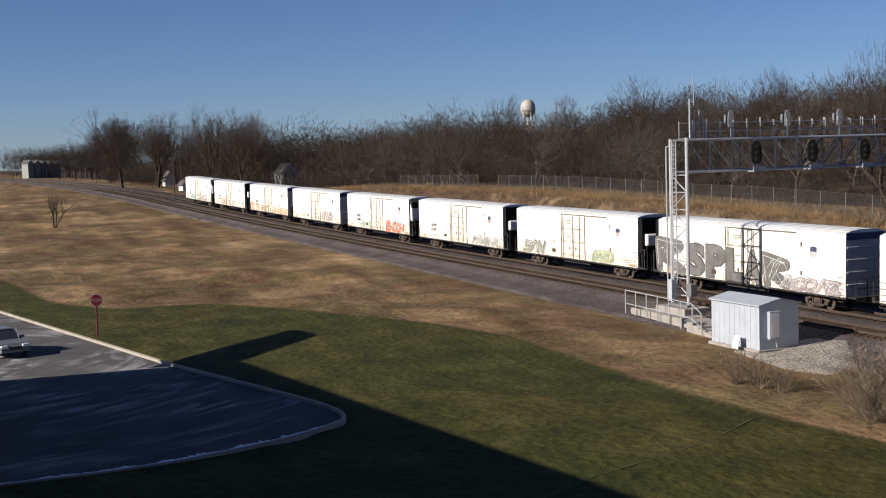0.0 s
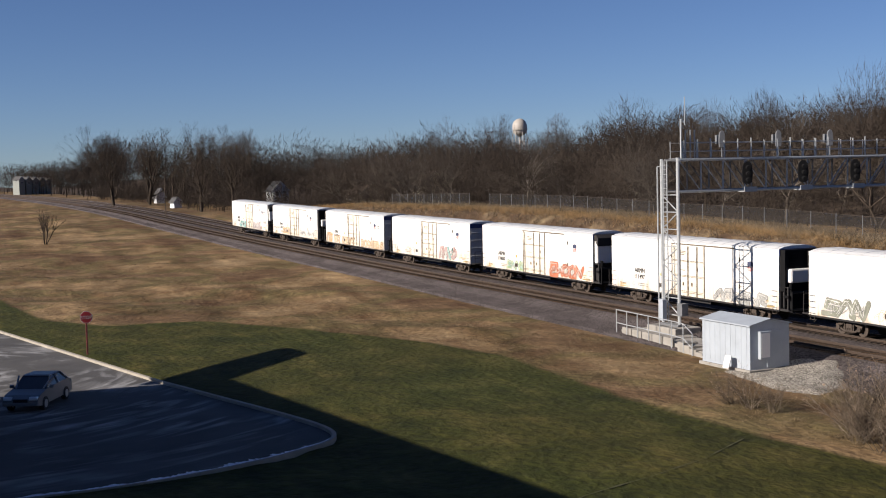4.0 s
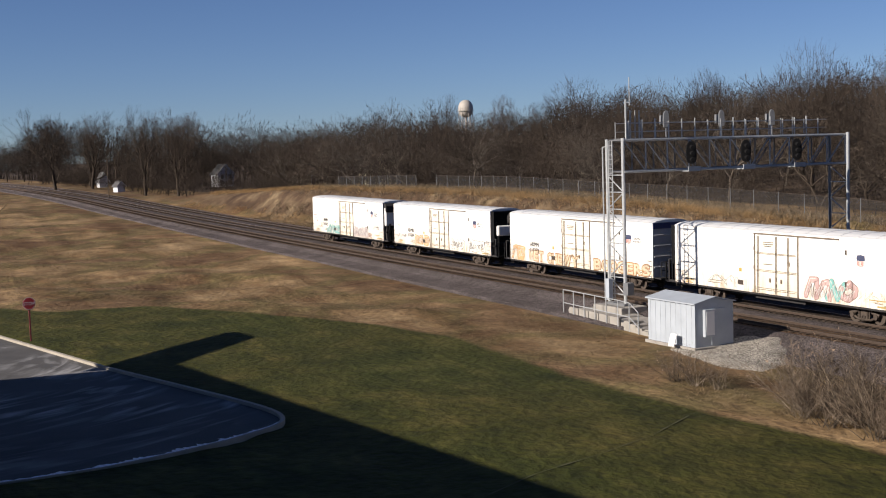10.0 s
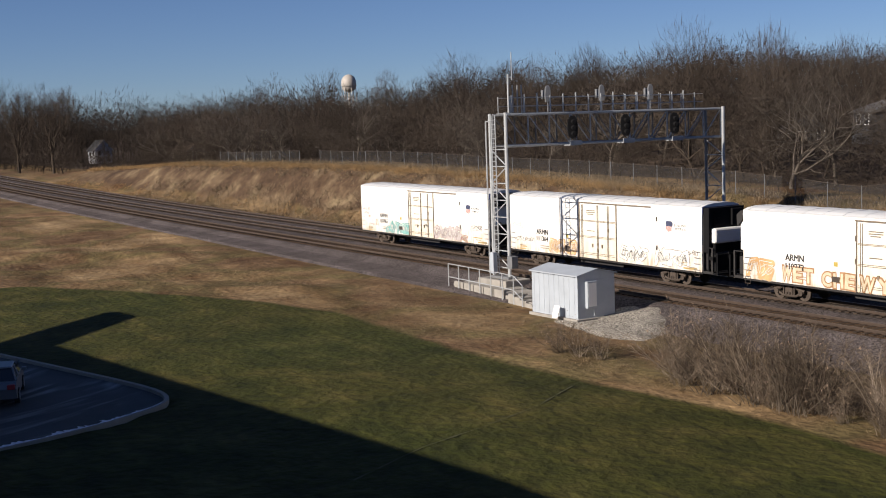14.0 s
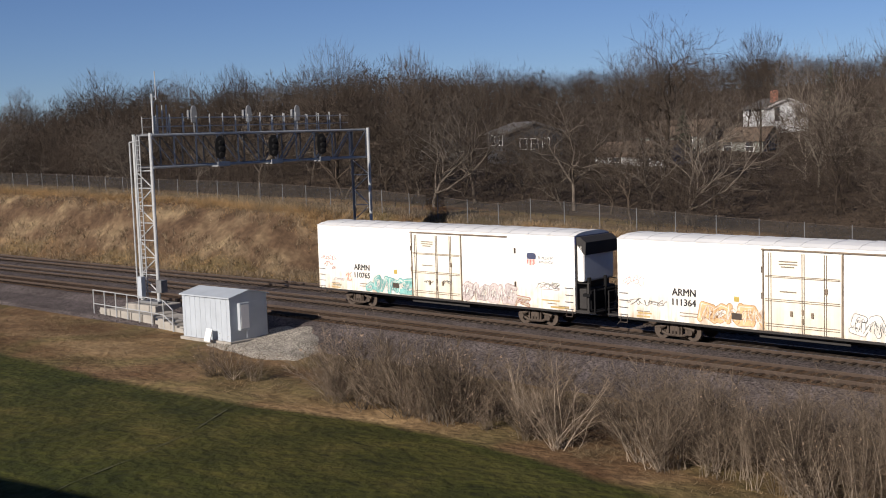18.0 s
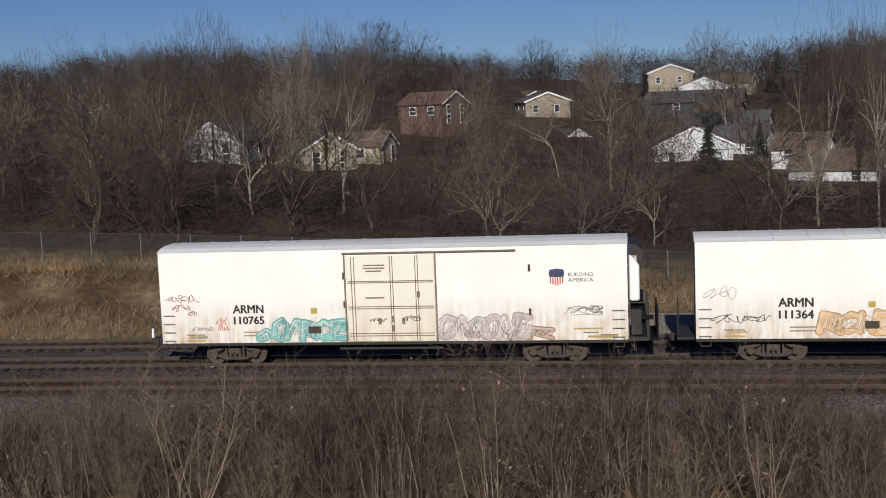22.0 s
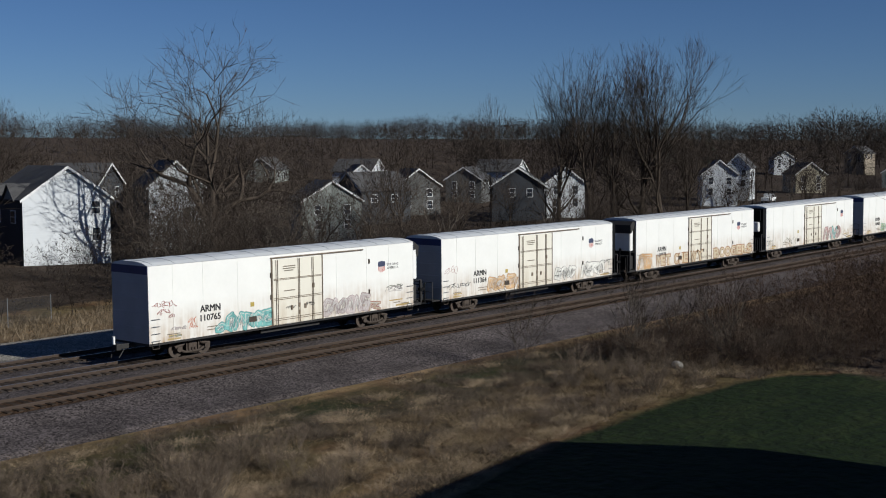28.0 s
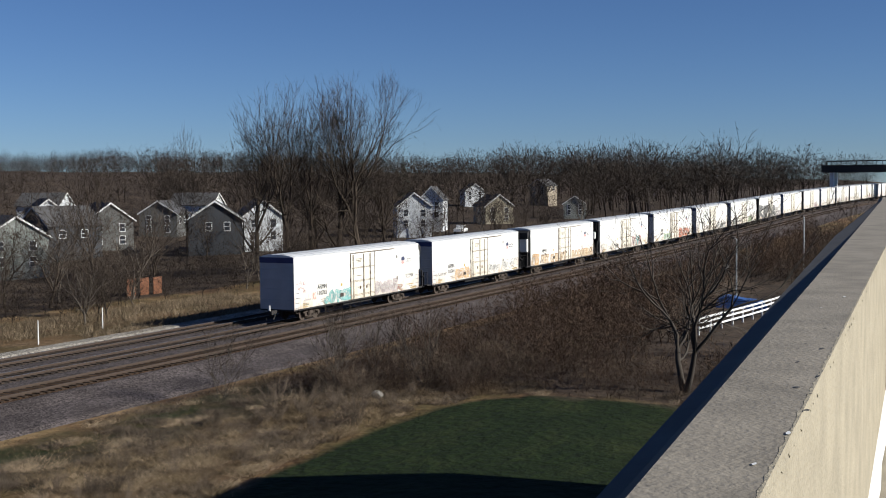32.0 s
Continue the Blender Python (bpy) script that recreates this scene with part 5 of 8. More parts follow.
def shed():
    s = thing("equipment_shed", "pale blue-grey sheet metal equipment shed beside the track", "shed", pose(-57.5, 37.15, -0.4, 0, 0, 5))
    L, W, h, rh = 2.1, 1.3, 2.4, 0.28
    part("wall", Shape().box(-L, L, -W, W, 0.0, h).add([(-L, -W, h), (-L, W, h), (-L, 0, h + rh), (L, -W, h), (L, W, h), (L, 0, h + rh)], [(0, 1, 2), (3, 5, 4)]).mesh("wall", M["shed"]), s)
    for sg in (-1, 1):
        o = 0.12
        a = Shape().add([(-L - o, 0, h + rh + 0.03), (L + o, 0, h + rh + 0.03), (L + o, sg * (W + o), h - 0.02), (-L - o, sg * (W + o), h - 0.02),
                         (-L - o, 0, h + rh + 0.08), (L + o, 0, h + rh + 0.08), (L + o, sg * (W + o), h + 0.05), (-L - o, sg * (W + o), h + 0.05)],
                        [(0, 1, 2, 3), (4, 5, 6, 7), (0, 1, 5, 4), (1, 2, 6, 5), (2, 3, 7, 6), (3, 0, 4, 7)])
        part("roof_panel", a.mesh("roof_panel", M["shed"]), s)
    part("door", Shape().box(L, L + 0.04, -0.2, 0.75, 0.12, 2.1, 0.01).mesh("door", M["shed"]), s)
    ac = part("cabinet", Shape().box(L + 0.01, L + 0.24, -0.8, -0.1, 0.6, 2.1, 0.03).mesh("cabinet", M["shed"]), s, "wall-hung metal cabinet")
    part("cabinet_louvre", Shape().box(L + 0.235, L + 0.25, -0.72, -0.18, 0.7, 2.0).mesh("cabinet_louvre", M["signwhite"]), ac)
    for k in range(9):
        x = -L + 0.46 * (k + 0.5)
        part("wall_seam", Shape().box(x - 0.012, x + 0.012, -W - 0.012, -W + 0.005, 0.05, h - 0.05).mesh("wall_seam", M["shed"]), s)
    part("plinth", Shape().box(-L - 0.15, L + 0.15, -W - 0.15, W + 0.15, -0.6, 0.04, 0.03).mesh("plinth", M["concrete"]), s)
    ladder = tagged(new("folded_board", Shape().box(-0.25, 0.25, -0.03, 0.03, 0, 0.7, 0.01).mesh("folded_board", M["signwhite"])), "white folded board leaning on the shed", "board")
    ladder.matrix_basis = pose(-56.6, 35.35, -0.36, -18, 0, 5)
    pf = thing("concrete_platform", "stepped concrete platform beside the signal bridge", "platform")
    for k, (x0, x1, z) in enumerate(((-71.9, -66.3, -0.05), (-66.3, -63.2, -0.12), (-63.2, -60.2, -0.2))):
        part("slab", Shape().box(x0, x1, 37.0 - 0.1 * k, 39.4, -0.9, z, 0.03).mesh("slab", M["concrete"]), pf)
    for k in range(5):
        x = -71.4 + 1.35 * k
        part("wall_panel", Shape().box(x, x + 1.25, 36.8, 36.95, -0.8, 0.15, 0.02).mesh("wall_panel", M["concrete"]), pf)
    for k in range(5):
        part("step", Shape().box(-63.9 + 0.7 * k, -63.2 + 0.7 * k, 36.6, 37.6, -0.8, 0.1 - 0.12 * k, 0.02).mesh("step", M["concrete"]), pf)
    railing("galvanised_railing", [(-72 + 1.45 * k, 36.7, -0.5) for k in range(6)] + [(-63.2, 36.6, -0.5), (-62.0, 36.5, -0.95)], 1.75, "galvanised pipe railing along the concrete platform")
    railing("galvanised_railing", [(-71.0 + 1.3 * k, 56.8, 0.2) for k in range(4)], 1.0, "galvanised railing on the far foundation")


shed()


# ---- car park and lawn edge ----
KERB = [(-240, -46.5), (-120, -10.1), (-96.1, -2.9), (-65.5, 6.3), (-54, 10.4), (-50.3, 11.6), (-48.2, 11.7), (-46.9, 10.9), (-45.9, 9.4), (-45.0, 7.6), (-43.9, 4.2), (-43.3, 0), (-43.0, -12)]


def rounded(pts, times=2):
    """The same line with its corners cut, twice over."""
    for _ in range(times):
        out = [pts[0]]
        for (x0, y0), (x1, y1) in zip(pts[:-1], pts[1:]):
            out += [(0.75 * x0 + 0.25 * x1, 0.75 * y0 + 0.25 * y1), (0.25 * x0 + 0.75 * x1, 0.25 * y0 + 0.75 * y1)]
        pts = out + [pts[-1]]
    return pts


KERB = KERB[:4] + rounded(KERB[4:])


def car_park():
    n = len(KERB)
    tagged(new("road", mesh_of("road", [(x, y, -0.27) for x, y in KERB] + [(-240, -60, -0.27), (-43, -60, -0.27)], [tuple(range(n)) + (n + 1, n)], M["asphalt"])), "worn grey asphalt car park", "road", kind="structure")
    s = Shape()

    def high(x, y):
        return -0.12 if x < -47.5 else float(np.interp(y, [4, 10], [-0.245, -0.12]))
    for (x0, y0), (x1, y1) in zip(KERB[:-1], KERB[1:]):
        d = Vector((x1 - x0, y1 - y0)).normalized()
        q = Vector((-d.y, d.x))
        a, b = -0.06, 0.12
        p = [Vector((x0, y0)) + q * a, Vector((x1, y1)) + q * a + d * 0.02, Vector((x1, y1)) + q * b + d * 0.02, Vector((x0, y0)) + q * b]
        up = [high(x0, y0), high(x1, y1), high(x1, y1), high(x0, y0)]
        s.add([(v.x, v.y, -0.5) for v in p] + [(v.x, v.y, z) for v, z in zip(p, up)], [(4, 5, 6, 7), (0, 1, 5, 4), (2, 3, 7, 6), (1, 2, 6, 5), (3, 0, 4, 7)])
    tagged(new("kerb", s.mesh("kerb", M["kerb"])), "pale concrete kerb round the car park", "kerb", kind="structure")


car_park()


def gutter_frost():
    ends, rnd = [Vector(p) for p in KERB if p[0] > -47.5], random.Random(8)
    pts = [a.lerp(b, k / 8) for a, b in zip(ends[:-1], ends[1:]) for k in range(8)]
    v = []
    for k, p in enumerate(pts):
        d = (pts[min(k + 1, len(pts) - 1)] - pts[max(k - 1, 0)]).normalized()
        q = Vector((d.y, -d.x))
        w = max(0.0, 0.5 + 0.5 * math.sin(0.37 * k) * math.sin(0.11 * k + 1)) * min(1.0, k / 30)
        z = float(np.interp(p.y, [4, 10], [-0.238, -0.113]))
        v += [(*(p - q * (0.06 * rnd.random() * w + 0.005)), z), (*(p + q * (0.04 + 0.5 * w * rnd.random() * min(1.0, k / 60))), z)]
    tagged(new("gutter_frost", mesh_of("gutter_frost", v, [(2 * k, 2 * k + 1, 2 * k + 3, 2 * k + 2) for k in range(len(pts) - 1)], M["frost"])), "white line of frost along the kerb", "frost", kind="structure")


gutter_frost()


def gravel_pad():
    pts = [(-56.6, 35.3), (-53, 34.9), (-50.6, 34.7), (-49.0, 35.7), (-49.8, 37.6), (-52.4, 39.8), (-54.5, 41.0), (-56.8, 40.6)]
    c = Vector((-53.4, 37.2))
    ring = []
    for (x0, y0), (x1, y1) in zip(pts, pts[1:] + pts[:1]):
        for k in range(6):
            p = Vector((x0, y0)).lerp(Vector((x1, y1)), k / 6)
            p = c + (p - c) * (1 + 0.07 * noise.noise(Vector((p.x * 1.3, p.y * 1.3, 0))))
            ring.append(p)
    n = len(ring)

    def top(p, h):
        off = p.y - float(np.interp(p.x, CX, CY))
        bed = float(rail_z(p.x)) + float(np.interp(off, [-13, -11.2, -10, -7.2, -6.2], [-1.2, -0.95, -0.62, -0.5, -0.19]))
        return (p.x, p.y, max(float(land(p.x, p.y)), bed) + h)
    v = [top(c + (p - c) * 1.12, -0.2) for p in ring] + [top(p, 0.05) for p in ring] + [top(c + (p - c) * 0.5, 0.09) for p in ring] + [top(c, 0.1)]
    f = [(r * n + k, r * n + (k + 1) % n, (r + 1) * n + (k + 1) % n, (r + 1) * n + k) for r in (0, 1) for k in range(n)] + [(2 * n + k, 2 * n + (k + 1) % n, 3 * n) for k in range(n)]
    tagged(new("gravel_pad", mesh_of("gravel_pad", v, f, M["gravel"], True)), "pale crushed limestone pad beside the shed", "gravel", kind="structure")


gravel_pad()


def worn_line():
    a = [Vector(p) for p in ((-33.5, 13.6), (-35.4, 16.8), (-36.6, 19.8), (-38.4, 23.1), (-41.2, 26.5))]
    v, n, rnd = [], 40, random.Random(2)
    for k in range(n + 1):
        t = k / n * 4
        i = min(3, int(t))
        p = a[i].lerp(a[i + 1], t - i)
        w = 0.008 + 0.04 * rnd.random() ** 2
        for s in (-w, w):
            v.append((p.x + s, p.y + 0.4 * s, float(land(p.x + s, p.y + 0.4 * s)) + 0.03))
    tagged(new("worn_line", mesh_of("worn_line", v, [(2 * k, 2 * k + 1, 2 * k + 3, 2 * k + 2) for k in range(n)], M["worn"])), "faint pale line worn across the lawn", "lawn", kind="structure")


worn_line()


def stop_sign():
    s = thing("stop_sign", "red octagonal stop sign on a maroon post", "sign", pose(-79, 3.3, -0.3, 0, 0, 92))
    part("post", Shape().box(-0.05, 0.05, -0.04, 0.04, -0.3, 2.1, 0.01).mesh("post", M["signpost"]), s)
    for r, y, m, nm in ((0.4, -0.05, "signwhite", "border"), (0.37, -0.058, "red", "face")):
        o = [(r * math.cos(radians(22.5 + 45 * k)), 2.35 + r * math.sin(radians(22.5 + 45 * k))) for k in range(8)]
        part(nm, Shape().prism(o, y, y + 0.012).mesh(nm, M[m]), s)
    me = lettering("STOP", 0.29, M["signwhite"], "CENTER")
    me.transform(Matrix.Translation((0, -0.062, 2.24)))
    part("lettering", me, s)


stop_sign()


# ---- fences ----
def chain_fence():
    f = thing("chain_link_fence", "grey chain-link fence along the top of the bank", "fence")
    pole = Shape().bar((0, 0, -0.3), (0, 0, 1.9), 0.03, 6).mesh("post", M["galvdark"])
    net = bpy.data.materials.new("wire_net")
    net.use_nodes = True
    nt = net.node_tree
    b = nt.nodes["Principled BSDF"]
    b.inputs["Base Color"].default_value, b.inputs["Roughness"].default_value = (0.035, 0.035, 0.036, 1), 0.7
    b.inputs["Alpha"].default_value = 0.2
    prev = None
    for k, s in enumerate(np.arange(-182, 47, 3.05)):
        if -154 < s < -149:
            prev = None
            continue
        x, y, _ = track_at(s, 20.0)
        z = float(land(x, y))
        p = part("post", pole, f)
        p.location = (x, y, z)
        if prev:
            q = mesh_of("wire_panel", [(*prev[:2], prev[2]), (x, y, z), (x, y, z + 1.8), (*prev[:2], prev[2] + 1.8)], [(0, 1, 2, 3)], net)
            part("wire_panel", q, f)
            part("top_rail", Shape().bar((*prev[:2], prev[2] + 1.82), (x, y, z + 1.82), 0.02, 4).mesh("top_rail", M["bogie"]), f)
        prev = (float(x), float(y), z)


chain_fence()


def white_fence():
    f = thing("white_rail_fence", "white three-rail paddock fence", "fence")
    a, b = Vector((92.9, 17.8)), Vector((134, 11.8))
    n = 15
    pts = [a + (b - a) * k / n for k in range(n + 1)]
    post = Shape().box(-0.07, 0.07, -0.07, 0.07, -0.3, 1.25, 0.01).mesh("post", M["trim"])
    for p in pts:
        o = part("post", post, f)
        o.location = (p.x, p.y, float(land(p.x, p.y)))
    for h in (0.45, 0.85, 1.2):
        for p, q in zip(pts[:-1], pts[1:]):
            s = Shape()
            z0, z1 = float(land(p.x, p.y)) + h, float(land(q.x, q.y)) + h
            s.add([(p.x, p.y - 0.03, z0), (q.x, q.y - 0.03, z1), (q.x, q.y - 0.03, z1 + 0.15), (p.x, p.y - 0.03, z0 + 0.15), (p.x, p.y - 0.09, z0), (q.x, q.y - 0.09, z1), (q.x, q.y - 0.09, z1 + 0.15), (p.x, p.y - 0.09, z0 + 0.15)],
                  [(0, 1, 2, 3), (4, 5, 6, 7), (2, 3, 7, 6), (0, 1, 5, 4)])
            part("board", s.mesh("board", M["trim"]), f)


white_fence()


# ---- houses beyond the railway ----
def house(x, y, top, w, l, h, rh, turn, wall, roof, windows=((-0.25, 0.35), (0.25, 0.35), (-0.25, 0.75), (0.25, 0.75)), chimney=False, dormers=0, label="", name="house", side=None, sidewin=2, edge="trim"):
    """A house with its gable wall towards the railway, turned by turn degrees; top is the height of its ridge."""
    az = math.degrees(math.atan2(x, y))
    t = thing(name, label, "house", pose(x, y, top - h - rh, 0, 0, -az + turn))
    low = min(0.0, float(land(x, y)) - (top - h - rh) - 0.4)
    a = w / 2
    g = Shape().add([(-a, 0, low), (a, 0, low), (a, 0, h), (0, 0, h + rh), (-a, 0, h)], [(0, 1, 2, 3, 4)])
    part("gable_wall", g.mesh("gable_wall", M[wall]), t)
    g = Shape().add([(-a, l, low), (a, l, low), (a, l, h), (0, l, h + rh), (-a, l, h)], [(4, 3, 2, 1, 0)])
    part("gable_wall", g.mesh("gable_wall", M[wall]), t)
    for sg in (-a, a):
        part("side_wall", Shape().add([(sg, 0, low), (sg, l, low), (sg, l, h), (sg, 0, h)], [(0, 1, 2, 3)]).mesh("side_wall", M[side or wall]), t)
    o, e = 0.35, 0.35 * rh / a
    for sg in (-1, 1):
        r = Shape().add([(0, -o, h + rh + 0.02), (0, l + o, h + rh + 0.02), (sg * (a + o), l + o, h - e), (sg * (a + o), -o, h - e), (0, -o, h + rh + 0.17), (0, l + o, h + rh + 0.17), (sg * (a + o), l + o, h - e + 0.15), (sg * (a + o), -o, h - e + 0.15)],
                        [(0, 1, 2, 3), (4, 5, 6, 7), (0, 1, 5, 4), (1, 2, 6, 5), (2, 3, 7, 6), (3, 0, 4, 7)])
        part("roof_slope", r.mesh("roof_slope", M[roof]), t)
        f = Shape().add([(0, -o - 0.02, h + rh - 0.12), (sg * (a + o), -o - 0.02, h - e - 0.14), (sg * (a + o), -o - 0.02, h - e + 0.13), (0, -o - 0.02, h + rh + 0.15)], [(0, 1, 2, 3)])
        part("barge_board", f.mesh("barge_board", M[edge]), t)

    def window(px, pz, ww, wh, face):
        q = part("window", Shape().box(-ww / 2, ww / 2, -0.06, 0.02, -wh / 2, wh / 2).mesh("window", M["trim"]), t)
        part("pane", Shape().box(-ww / 2 + 0.09, ww / 2 - 0.09, -0.075, -0.05, -wh / 2 + 0.09, -0.03).box(-ww / 2 + 0.09, ww / 2 - 0.09, -0.075, -0.05, 0.03, wh / 2 - 0.09).mesh("pane", M["glass"]), q)
        q.matrix_basis = pose(px, 0, pz) if face == 0 else pose(-a if face < 0 else a, px, pz, 0, 0, -90 if face < 0 else 90)
    for fx, fz in windows:
        window(fx * w, fz * h, 1.0, 1.4, 0)
    for k in range(sidewin):
        for f in (-1, 1):
            window(l * (k + 0.6) / (sidewin + 0.4), h * 0.7, 1.2, 1.3, f)
    if chimney:
        c = Shape().box(-a * 0.55, -a * 0.55 + 0.9, 1.2, 2.0, h * 0.7, h + rh + 1.3, 0.02)
        part("chimney", c.mesh("chimney", M["brick"]), t)
    for k in range(dormers):
        yy = l * (0.28 + 0.4 * k)
        d = part("dormer", Shape().add([(-a - 0.3, yy - 1.4, h - 0.2), (-a - 0.3, yy + 1.4, h - 0.2), (-a - 0.3, yy, h + 1.3)], [(0, 1, 2)]).mesh("dormer", M["siding_grey"]), t)
        part("dormer_roof", Shape().add([(-a - 0.5, yy - 1.6, h - 0.2), (-a - 0.5, yy, h + 1.45), (-a * 0.3, yy, h + 1.45), (-a + 0.1, yy - 1.6, h - 0.2), (-a - 0.5, yy + 1.6, h - 0.2), (-a + 0.1, yy + 1.6, h - 0.2)], [(0, 1, 2, 3), (1, 4, 5, 2)]).mesh("dormer_roof", M["roof_grey"]), d)
    return t


